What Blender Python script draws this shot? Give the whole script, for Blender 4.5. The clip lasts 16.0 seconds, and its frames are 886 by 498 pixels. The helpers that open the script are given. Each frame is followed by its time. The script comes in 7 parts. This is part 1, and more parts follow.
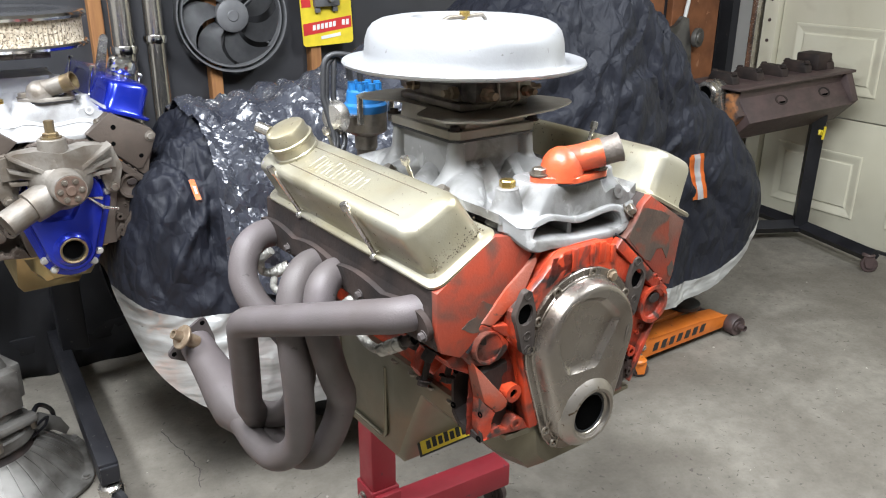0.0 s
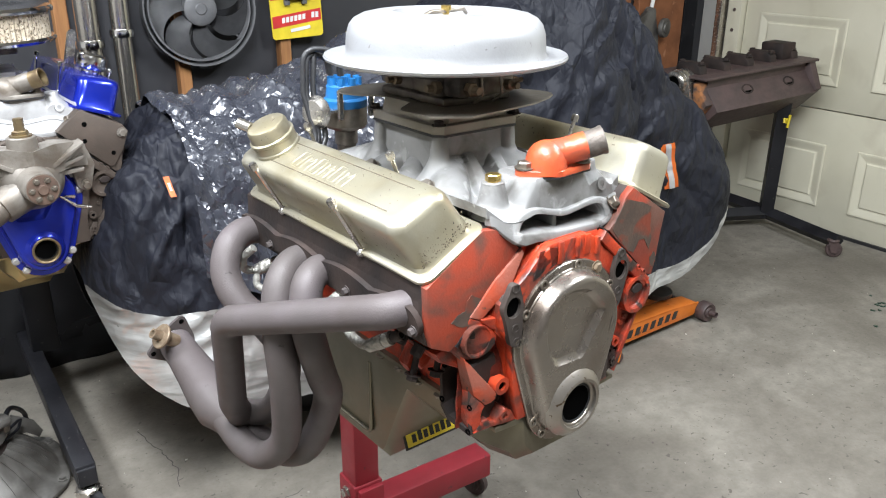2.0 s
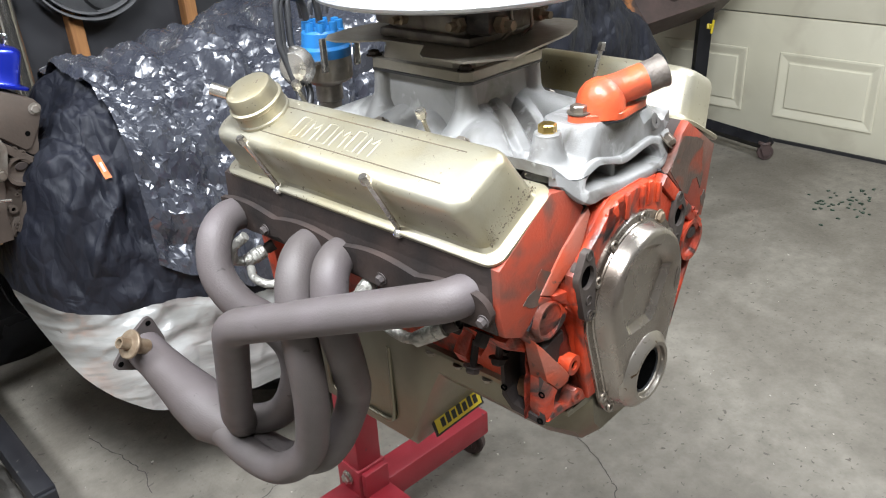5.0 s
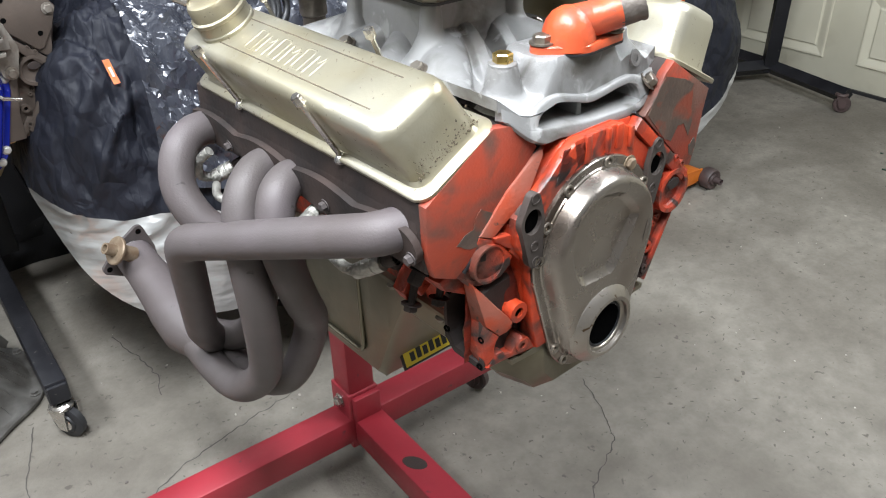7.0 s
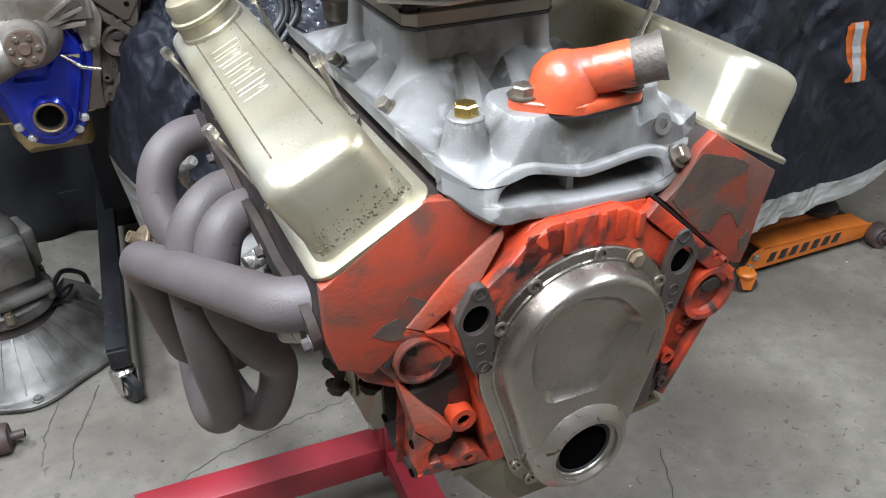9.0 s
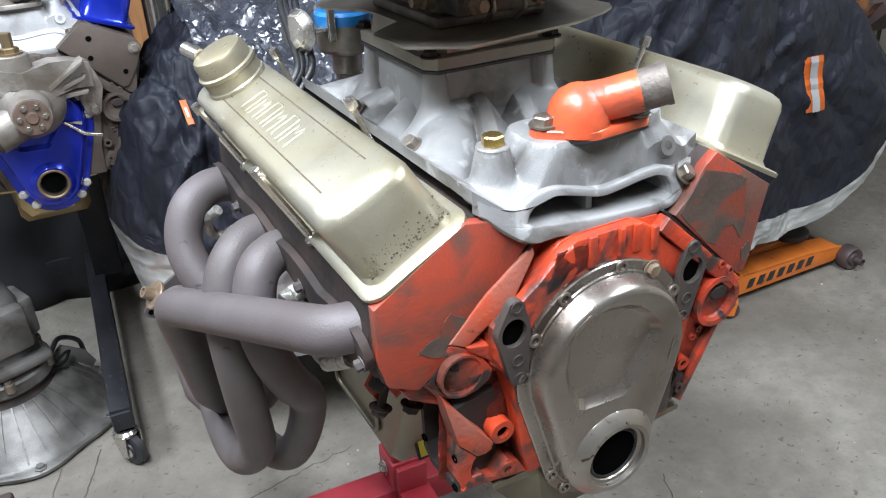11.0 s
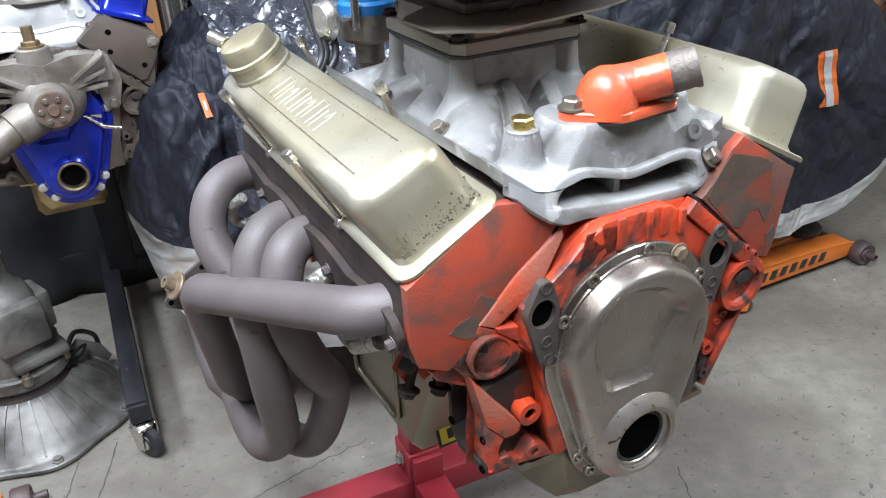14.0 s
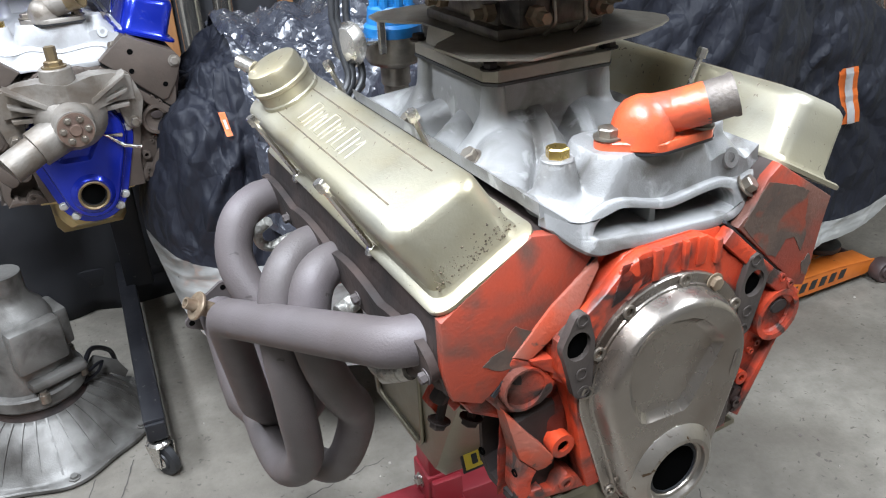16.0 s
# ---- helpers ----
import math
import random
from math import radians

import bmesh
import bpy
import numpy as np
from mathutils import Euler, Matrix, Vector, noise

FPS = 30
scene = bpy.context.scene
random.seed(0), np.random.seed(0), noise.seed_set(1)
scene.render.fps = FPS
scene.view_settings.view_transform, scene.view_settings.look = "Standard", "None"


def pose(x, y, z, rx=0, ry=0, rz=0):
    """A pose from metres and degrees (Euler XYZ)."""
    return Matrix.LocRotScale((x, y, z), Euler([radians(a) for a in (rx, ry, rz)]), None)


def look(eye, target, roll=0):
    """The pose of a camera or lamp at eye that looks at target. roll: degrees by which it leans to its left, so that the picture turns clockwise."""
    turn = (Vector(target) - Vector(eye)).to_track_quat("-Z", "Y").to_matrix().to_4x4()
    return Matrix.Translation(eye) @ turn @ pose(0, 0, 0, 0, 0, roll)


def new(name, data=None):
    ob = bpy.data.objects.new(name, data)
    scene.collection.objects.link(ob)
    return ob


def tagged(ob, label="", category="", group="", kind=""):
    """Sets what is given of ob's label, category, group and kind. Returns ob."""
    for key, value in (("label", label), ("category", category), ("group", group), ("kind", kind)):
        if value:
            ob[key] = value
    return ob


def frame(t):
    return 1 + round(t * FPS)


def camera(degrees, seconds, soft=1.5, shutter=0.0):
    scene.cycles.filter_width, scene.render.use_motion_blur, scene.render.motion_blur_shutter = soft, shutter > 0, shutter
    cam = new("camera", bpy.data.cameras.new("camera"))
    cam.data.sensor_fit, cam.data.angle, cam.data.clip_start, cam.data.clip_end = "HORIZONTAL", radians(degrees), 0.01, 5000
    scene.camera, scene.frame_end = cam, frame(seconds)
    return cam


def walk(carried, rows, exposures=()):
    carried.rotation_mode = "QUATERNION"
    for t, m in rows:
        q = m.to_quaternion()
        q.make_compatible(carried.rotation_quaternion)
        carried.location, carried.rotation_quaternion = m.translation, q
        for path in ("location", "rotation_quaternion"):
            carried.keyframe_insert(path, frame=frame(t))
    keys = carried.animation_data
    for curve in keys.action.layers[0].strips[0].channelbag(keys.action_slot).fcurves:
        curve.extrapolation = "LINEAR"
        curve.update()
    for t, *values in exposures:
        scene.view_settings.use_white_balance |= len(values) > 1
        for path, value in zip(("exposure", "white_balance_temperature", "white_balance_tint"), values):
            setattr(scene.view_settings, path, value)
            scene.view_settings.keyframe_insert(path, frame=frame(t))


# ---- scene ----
cam = camera(58.1, 16.0, soft=1.1)
METRES, EYE, TILT, LEAN, TURN = 8.0, 1.5, 0.0, 0.0, 0.0
PATH = [
    (0, (-0.659, -0.706, 1.343), (0.346, 0.873, 0.639), 0.4),
    (0.5, (-0.661, -0.706, 1.343), (0.341, 0.873, 0.633), 0.4),
    (1, (-0.666, -0.706, 1.342), (0.336, 0.868, 0.621), 0.7),
    (1.5, (-0.675, -0.7, 1.34), (0.316, 0.878, 0.614), 1.0),
    (2, (-0.68, -0.693, 1.348), (0.388, 0.835, 0.624), 0.3),
    (2.5, (-0.712, -0.668, 1.353), (0.394, 0.821, 0.606), -1.9),
    (3, (-0.707, -0.627, 1.344), (0.419, 0.809, 0.527), -2.7),
    (3.2, (-0.684, -0.603, 1.347), (0.454, 0.832, 0.544), -1.8),
    (5.3, (-0.725, -0.449, 1.334), (0.499, 0.858, 0.443), -2.9),
    (5.5, (-0.731, -0.455, 1.336), (0.491, 0.854, 0.446), -2.1),
    (6, (-0.727, -0.47, 1.33), (0.394, 0.881, 0.373), -3.3),
    (6.5, (-0.655, -0.499, 1.317), (0.386, 0.9, 0.338), -2.4),
    (7, (-0.579, -0.516, 1.314), (0.433, 0.865, 0.281), -1.5),
    (7.5, (-0.513, -0.425, 1.305), (0.496, 0.913, 0.212), 0.5),
    (8, (-0.454, -0.347, 1.304), (0.489, 1.003, 0.169), 2.1),
    (8.5, (-0.374, -0.381, 1.305), (0.444, 1.08, 0.21), -0.6),
    (9, (-0.299, -0.463, 1.305), (0.325, 1.11, 0.238), -0.2),
    (9.2, (-0.294, -0.476, 1.308), (0.276, 1.144, 0.283), -0.0),
    (11.3, (-0.386, -0.496, 1.309), (0.344, 1.106, 0.361), -2.4),
    (11.5, (-0.39, -0.495, 1.303), (0.311, 1.105, 0.329), -3.0),
    (12, (-0.381, -0.488, 1.292), (0.349, 1.077, 0.283), -3.0),
    (12.5, (-0.386, -0.494, 1.296), (0.349, 1.091, 0.323), -2.7),
    (13, (-0.39, -0.495, 1.298), (0.357, 1.1, 0.351), -1.9),
    (13.5, (-0.394, -0.5, 1.301), (0.339, 1.109, 0.366), -2.5),
    (14, (-0.399, -0.499, 1.298), (0.311, 1.114, 0.352), -2.5),
    (14.5, (-0.403, -0.495, 1.301), (0.29, 1.128, 0.361), -2.3),
    (15, (-0.403, -0.489, 1.3), (0.291, 1.129, 0.351), -1.7),
    (15.5, (-0.394, -0.486, 1.302), (0.334, 1.118, 0.356), -2.1),
    (16, (-0.411, -0.476, 1.31), (0.284, 1.158, 0.388), -2.7),
]
walk(cam, [(t, look(eye, target, roll)) for t, eye, target, roll in PATH],
     exposures=[(0.0, 0.94, 6350, 10), (3.0, 0.95, 6350, 10), (6.0, 0.80, 6350, 10), (7.0, 0.72, 6300, 10), (8.5, 0.44, 6120, 10), (9.2, 0.58, 6050, 10), (12.0, 0.74, 6000, 10), (16.0, 0.78, 6000, 10)])

# ---- light ----
world = bpy.data.worlds.new("world")
world.use_nodes = True
scene.world = world
world.node_tree.nodes["Background"].inputs[0].default_value = (0.9, 0.95, 1.0, 1)
world.node_tree.nodes["Background"].inputs[1].default_value = 0.13


def ceiling_lamp(name, x, y, sx, sy, watts, colour=(0.93, 0.97, 1.0)):
    data = bpy.data.lights.new(name, "AREA")
    data.shape, data.size, data.size_y, data.energy, data.color = "RECTANGLE", sx, sy, watts, colour
    ob = new(name, data)
    ob.matrix_world = pose(x, y, 2.58)
    return ob


# unseen lights, added overhead; places and powers only balance the brightness
ceiling_lamp("assumed_ceiling_light", -0.7, -0.35, 0.40, 1.4, 92)
ceiling_lamp("assumed_ceiling_light", 1.3, -0.45, 0.35, 1.3, 46)
ceiling_lamp("assumed_ceiling_light", -1.6, 1.1, 0.35, 1.3, 50)


# ---- materials ----
def rgb(c):
    return (*c, 1.0) if len(c) == 3 else c


def mat(name, base, base2=None, rough=0.5, metal=0.0, scale=12.0, lo=0.35, hi=0.65, bump=0.1, bscale=180.0,
        spots=None, sscale=30.0, slo=0.62, shi=0.66, coat=0.0, rough_var=0.12, stretch=None, spot_rough=None, spot_metal=None,
        grime=None, gscale=5.0, glo=0.55, ghi=0.75, bdist=0.002, facet=None, spec=0.5, crinkle=None):
    m = bpy.data.materials.new(name)
    m.use_nodes = True
    nt = m.node_tree
    N, L = nt.nodes, nt.links
    p = N["Principled BSDF"]
    tc = N.new("ShaderNodeTexCoord")
    src = tc.outputs["Object"]
    if stretch:
        mp = N.new("ShaderNodeMapping")
        mp.inputs["Scale"].default_value = stretch
        L.new(src, mp.inputs[0])
        src = mp.outputs[0]

    def noise_at(s, detail=5.0, dist=0.0):
        n = N.new("ShaderNodeTexNoise")
        n.inputs["Scale"].default_value, n.inputs["Detail"].default_value = s, detail
        n.inputs["Distortion"].default_value = dist
        L.new(src, n.inputs["Vector"])
        return n

    def step(sock, a, b):
        r = N.new("ShaderNodeMapRange")
        r.inputs["From Min"].default_value, r.inputs["From Max"].default_value = a, b
        L.new(sock, r.inputs["Value"])
        return r.outputs["Result"]

    def mix(fac, a, b):
        x = N.new("ShaderNodeMix")
        x.data_type = "RGBA"
        L.new(fac, x.inputs["Factor"])
        for sock, v in ((x.inputs["A"], a), (x.inputs["B"], b)):
            if isinstance(v, tuple):
                sock.default_value = rgb(v)
            else:
                L.new(v, sock)
        return x.outputs["Result"]

    n1 = noise_at(scale)
    col = mix(step(n1.outputs["Fac"], lo, hi), base, base2 or tuple(c * 0.85 for c in base))
    rsock = None
    n2 = noise_at(bscale, 3.0)
    r = N.new("ShaderNodeMapRange")
    r.inputs["To Min"].default_value, r.inputs["To Max"].default_value = max(rough - rough_var, 0.02), min(rough + rough_var, 1)
    L.new(noise_at(scale * 4).outputs["Fac"], r.inputs["Value"])
    rsock = r.outputs["Result"]
    msock = None
    if grime:
        col = mix(step(noise_at(gscale, 8.0, 0.4).outputs["Fac"], glo, ghi), col, grime)
    if spots:
        f = step(noise_at(sscale, 6.0, 0.6).outputs["Fac"], slo, shi)
        col = mix(f, col, spots)
        if spot_rough is not None:
            x = N.new("ShaderNodeMix")
            L.new(f, x.inputs[0]); L.new(rsock, x.inputs[2]); x.inputs[3].default_value = spot_rough
            rsock = x.outputs[0]
        if spot_metal is not None:
            x = N.new("ShaderNodeMix")
            L.new(f, x.inputs[0]); x.inputs[2].default_value = metal; x.inputs[3].default_value = spot_metal
            msock = x.outputs[0]
    L.new(col, p.inputs["Base Color"])
    L.new(rsock, p.inputs["Roughness"])
    p.inputs["Metallic"].default_value = metal
    if msock:
        L.new(msock, p.inputs["Metallic"])
    p.inputs["Coat Weight"].default_value = coat
    p.inputs["Specular IOR Level"].default_value = spec
    b = N.new("ShaderNodeBump")
    b.inputs["Strength"].default_value, b.inputs["Distance"].default_value = bump, bdist
    L.new(n2.outputs["Fac"], b.inputs["Height"])
    last = b
    for cscale, cstrength, cdist in crinkle or ():
        # fine crests of creased cloth or film
        cn = N.new("ShaderNodeTexNoise")
        cn.noise_type = "RIDGED_MULTIFRACTAL"
        cn.inputs["Scale"].default_value, cn.inputs["Detail"].default_value, cn.inputs["Roughness"].default_value = cscale, 2.0, 0.5
        cn.inputs["Distortion"].default_value = 0.6
        L.new(src, cn.inputs["Vector"])
        cb = N.new("ShaderNodeBump")
        cb.inputs["Strength"].default_value, cb.inputs["Distance"].default_value = cstrength, cdist
        L.new(cn.outputs["Fac"], cb.inputs["Height"])
        L.new(last.outputs["Normal"], cb.inputs["Normal"])
        last = cb
    for fscale, fstrength, fdist in facet or ():
        # straight creases of crumpled cloth or film
        warp = N.new("ShaderNodeVectorMath")
        warp.operation = "MULTIPLY_ADD"
        L.new(noise_at(fscale * 0.5, 2.0).outputs["Color"], warp.inputs[0])
        warp.inputs[1].default_value = (0.9 / fscale, 0.9 / fscale, 0.9 / fscale)
        L.new(src, warp.inputs[2])
        v = N.new("ShaderNodeTexVoronoi")
        v.feature = "DISTANCE_TO_EDGE"
        v.inputs["Scale"].default_value = fscale
        L.new(warp.outputs[0], v.inputs["Vector"])
        fb_ = N.new("ShaderNodeBump")
        fb_.inputs["Strength"].default_value, fb_.inputs["Distance"].default_value = fstrength, fdist
        L.new(v.outputs["Distance"], fb_.inputs["Height"])
        L.new(last.outputs["Normal"], fb_.inputs["Normal"])
        last = fb_
    L.new(last.outputs["Normal"], p.inputs["Normal"])
    return m


ORANGE = mat("block_paint", (0.46, 0.050, 0.015), (0.33, 0.032, 0.012), rough=0.40, scale=16, bump=0.5, bscale=160, lo=0.38, hi=0.62, spec=0.4,
             spots=(0.036, 0.023, 0.020), sscale=17, slo=0.560, shi=0.635, spot_rough=0.35, grime=(0.14, 0.034, 0.022), gscale=23, glo=0.47, ghi=0.63)
DIRTYORANGE = mat("greasy_block_paint", (0.42, 0.047, 0.016), (0.28, 0.029, 0.013), rough=0.42, scale=24, bump=0.7, bscale=120, bdist=0.003, lo=0.38, hi=0.62, spec=0.4,
                  spots=(0.036, 0.023, 0.020), sscale=30, slo=0.560, shi=0.64, spot_rough=0.4, grime=(0.12, 0.040, 0.028), gscale=24, glo=0.48, ghi=0.64)
WORNORANGE = mat("worn_thin_paint", (0.25, 0.078, 0.052), (0.34, 0.055, 0.024), rough=0.55, scale=24, lo=0.42, hi=0.60, bump=0.4, bscale=220, spec=0.3, spots=(0.07, 0.04, 0.03), sscale=60, slo=0.62, shi=0.68)
GREASE = mat("greasy_hollow", (0.13, 0.021, 0.013), (0.23, 0.029, 0.014), rough=0.34, scale=28, lo=0.4, hi=0.6, bump=0.9, bscale=90, bdist=0.003, spots=(0.042, 0.031, 0.029), sscale=22, slo=0.51, shi=0.60, spot_rough=0.3)
HEADPAINT = mat("head_paint", (0.315, 0.046, 0.021), (0.200, 0.043, 0.028), rough=0.50, scale=14, bump=0.25, bscale=300, spec=0.34,
                spots=(0.105, 0.047, 0.034), sscale=26, slo=0.50, shi=0.72, spot_rough=0.6, grime=(0.125, 0.056, 0.041), gscale=12, glo=0.46, ghi=0.62)
BAREIRON = mat("bare_cast_iron", (0.065, 0.052, 0.045), (0.045, 0.036, 0.032), rough=0.6, metal=0.2, scale=20, bump=0.4, bscale=160)
DARKIRON = mat("oily_dark_iron", (0.018, 0.014, 0.013), (0.040, 0.027, 0.023), rough=0.7, scale=18, bump=0.4, bscale=130, spec=0.3)
GOLD = mat("yellow_zinc_plating", (0.425, 0.402, 0.330), (0.358, 0.316, 0.205), rough=0.40, metal=0.74, scale=5, bump=0.10, bscale=380, lo=0.34, hi=0.68,
           grime=(0.255, 0.205, 0.105), gscale=6, glo=0.49, ghi=0.70, spots=(0.12, 0.095, 0.065), sscale=150, slo=0.66, shi=0.70, spot_rough=0.8, spot_metal=0.1, rough_var=0.14)
ALU = mat("cast_aluminium", (0.265, 0.262, 0.258), (0.205, 0.201, 0.197), rough=0.56, metal=0.32, scale=12, bump=0.32, bscale=620, bdist=0.0012,
          grime=(0.118, 0.110, 0.100), gscale=19, glo=0.50, ghi=0.66, spots=(0.36, 0.355, 0.35), sscale=34, slo=0.60, shi=0.68, rough_var=0.12)
STEEL = mat("bare_steel", (0.33, 0.300, 0.270), (0.235, 0.206, 0.178), rough=0.27, metal=0.90, scale=7, bump=0.06, bscale=420, lo=0.3, hi=0.7,
            grime=(0.150, 0.114, 0.090), gscale=9, glo=0.48, ghi=0.68, spots=(0.09, 0.056, 0.04), sscale=210, slo=0.69, shi=0.72, spot_rough=0.8, spot_metal=0.2)
NOSE = mat("worn_steel_nose", (0.36, 0.33, 0.295), (0.25, 0.222, 0.19), rough=0.36, metal=0.9, scale=16, bump=0.12, bscale=300, spots=(0.12, 0.08, 0.05), sscale=90, slo=0.64, shi=0.68)
BRIGHT = mat("worn_bright_steel", (0.62, 0.59, 0.55), (0.5, 0.47, 0.43), rough=0.25, metal=0.95, scale=20, bump=0.05, bscale=300)
BOLT = mat("grey_bolt_steel", (0.30, 0.27, 0.23), (0.2, 0.17, 0.14), rough=0.42, metal=0.85, scale=60, bump=0.1)
BRASS = mat("brass", (0.52, 0.38, 0.12), (0.4, 0.28, 0.09), rough=0.3, metal=0.95, scale=50, bump=0.05)
HEADER = mat("coated_header_tube", (0.102, 0.086, 0.089), (0.078, 0.064, 0.062), rough=0.60, metal=0.15, scale=7, bump=0.22, bscale=420,
             grime=(0.062, 0.053, 0.049), gscale=4.5, glo=0.44, ghi=0.68, spots=(0.040, 0.032, 0.030), sscale=70, slo=0.69, shi=0.72)
CARBMETAL = mat("stained_carburettor_zinc", (0.21, 0.180, 0.145), (0.13, 0.108, 0.090), rough=0.42, metal=0.45, scale=24, bump=0.3, bscale=180, grime=(0.045, 0.038, 0.033), gscale=20, glo=0.48, ghi=0.66)
DARKHEADER = mat("dark_flange_steel", (0.085, 0.072, 0.07), (0.06, 0.05, 0.048), rough=0.6, metal=0.3, scale=14, bump=0.2)
THERMO = mat("orange_outlet_paint", (0.60, 0.098, 0.034), (0.47, 0.066, 0.024), rough=0.36, scale=20, bump=0.35, bscale=150, grime=(0.27, 0.062, 0.035), gscale=26, glo=0.52, ghi=0.70, spots=(0.20, 0.07, 0.045), sscale=70, slo=0.68, shi=0.71)
WORNPIPE = mat("worn_pipe_end", (0.095, 0.080, 0.070), (0.17, 0.145, 0.125), rough=0.6, metal=0.35, scale=70, bump=0.5, bscale=250)
WHITEMETAL = mat("silver_white_cleaner", (0.41, 0.412, 0.425), (0.35, 0.352, 0.362), rough=0.40, metal=0.50, scale=5, bump=0.10, bscale=300, spots=(0.24, 0.235, 0.23), sscale=120, slo=0.69, shi=0.73, grime=(0.30, 0.30, 0.305), gscale=7, glo=0.52, ghi=0.72)
PAN = mat("grey_gold_pan", (0.205, 0.185, 0.135), (0.155, 0.14, 0.10), rough=0.38, metal=0.75, scale=6, bump=0.08, grime=(0.09, 0.075, 0.055), gscale=7)
PLATE = mat("brown_plate", (0.235, 0.215, 0.182), (0.180, 0.160, 0.132), rough=0.40, metal=0.35, scale=12, bump=0.15, grime=(0.11, 0.093, 0.075), gscale=10)
BLACKRUB = mat("black_rubber", (0.018, 0.018, 0.02), rough=0.5, scale=30, bump=0.1)
BLUECAP = mat("blue_cap_plastic", (0.014, 0.135, 0.36), (0.012, 0.11, 0.30), rough=0.4, scale=30, bump=0.03)
RUSTBRASS = mat("rusty_brass", (0.23, 0.18, 0.125), (0.14, 0.095, 0.06), rough=0.55, metal=0.4, scale=60, bump=0.3)
CHROME = mat("chrome", (0.78, 0.78, 0.78), (0.7, 0.7, 0.7), rough=0.12, metal=1.0, scale=20, bump=0.02, rough_var=0.05)
BLUECHROME = mat("blue_anodised", (0.012, 0.03, 0.42), (0.01, 0.02, 0.30), rough=0.22, metal=0.6, scale=12, bump=0.03, coat=0.4)
REDSTAND = mat("red_stand_paint", (0.285, 0.021, 0.032), (0.235, 0.017, 0.026), rough=0.45, scale=7, bump=0.1, bscale=120,
               spots=(0.12, 0.03, 0.035), sscale=30, slo=0.68, shi=0.73)
BLACKSTAND = mat("black_stand_paint", (0.008, 0.008, 0.010), (0.016, 0.016, 0.019), rough=0.42, scale=9, bump=0.1, spec=0.35, spots=(0.06, 0.055, 0.05), sscale=60, slo=0.68, shi=0.71)
COVER = mat("dark_cover_fabric", (0.0075, 0.0085, 0.0135), (0.0105, 0.0115, 0.018), rough=0.63, scale=8, bump=0.12, bscale=300, bdist=0.001, rough_var=0.05, spec=0.28, stretch=(1.0, 1.0, 0.55), facet=((9.0, 0.45, 0.022), (21.0, 0.9, 0.014), (47.0, 0.6, 0.004)))
COVERSILVER = mat("silver_cover_fabric", (0.54, 0.54, 0.53), (0.38, 0.38, 0.37), rough=0.34, metal=0.45, scale=12, bump=0.1, bscale=200, stretch=(0.45, 0.45, 2.0), grime=(0.25, 0.245, 0.235), gscale=9, glo=0.45, ghi=0.66, crinkle=((14.0, 0.5, 0.010), (40.0, 0.3, 0.003)))
PLASTIC = mat("shiny_black_bag", (0.026, 0.028, 0.038), (0.045, 0.048, 0.060), rough=0.27, metal=0.16, scale=14, bump=0.1, bscale=90, coat=0.35, bdist=0.002, rough_var=0.08, stretch=(1.2, 1.2, 0.7), crinkle=((55.0, 0.25, 0.002),))
TAG = mat("orange_reflector", (0.85, 0.22, 0.04), (0.75, 0.18, 0.03), rough=0.5, scale=40, bump=0.05)
TAGWHITE = mat("grey_reflector", (0.62, 0.62, 0.62), rough=0.35, scale=40, bump=0.05)
JACK = mat("orange_jack_paint", (0.62, 0.17, 0.02), (0.52, 0.13, 0.015), rough=0.42, scale=10, bump=0.1, spots=(0.12, 0.05, 0.02), sscale=30, slo=0.66, shi=0.7)
CONCRETE = mat("garage_concrete", (0.210, 0.192, 0.162), (0.158, 0.143, 0.120), rough=0.62, scale=20, lo=0.34, hi=0.66, bump=0.5, bscale=130,
               grime=(0.105, 0.092, 0.075), gscale=2.6, glo=0.41, ghi=0.70, spots=(0.085, 0.074, 0.061), sscale=55, slo=0.635, shi=0.70, rough_var=0.18)
WALLBLACK = mat("black_wall_sheet", (0.026, 0.026, 0.030), (0.040, 0.040, 0.045), rough=0.5, scale=3, bump=0.4, bscale=6, bdist=0.01)
# unseen walls and ceiling are pale to bounce fill light into the room
BOUNCE_WALL = mat("pale_grey_wall", (0.46, 0.44, 0.41), (0.40, 0.385, 0.36), rough=0.7, scale=3, bump=0.1)
WALLPAINT = mat("plain_wall_paint", (0.60, 0.58, 0.54), (0.52, 0.50, 0.47), rough=0.7, scale=3, bump=0.1)
WOOD = mat("pine_stud", (0.36, 0.17, 0.06), (0.25, 0.11, 0.04), rough=0.65, scale=10, bump=0.2, stretch=(6, 6, 0.5))
RUSTBOARD = mat("brown_board", (0.26, 0.10, 0.04), (0.16, 0.06, 0.025), rough=0.7, scale=9, bump=0.2, spots=(0.36, 0.17, 0.09), sscale=16)
DOORPAINT = mat("cream_door_paint", (0.62, 0.59, 0.47), (0.55, 0.52, 0.40), rough=0.5, scale=2.5, bump=0.08, grime=(0.44, 0.40, 0.31), gscale=4, glo=0.56, ghi=0.8)
GREYPLASTIC = mat("grey_fan_plastic", (0.135, 0.135, 0.14), (0.10, 0.10, 0.105), rough=0.5, scale=20, bump=0.1)
YELLOW = mat("yellow_paint", (0.75, 0.58, 0.03), rough=0.5, scale=20)
REDCARD = mat("red_print", (0.60, 0.04, 0.04), rough=0.4, scale=20, bump=0.02)
YELLOWCARD = mat("yellow_print", (0.80, 0.62, 0.04), rough=0.4, scale=20, bump=0.02)
WHITEPRINT = mat("white_print", (0.8, 0.8, 0.78), rough=0.45, scale=20, bump=0.02)
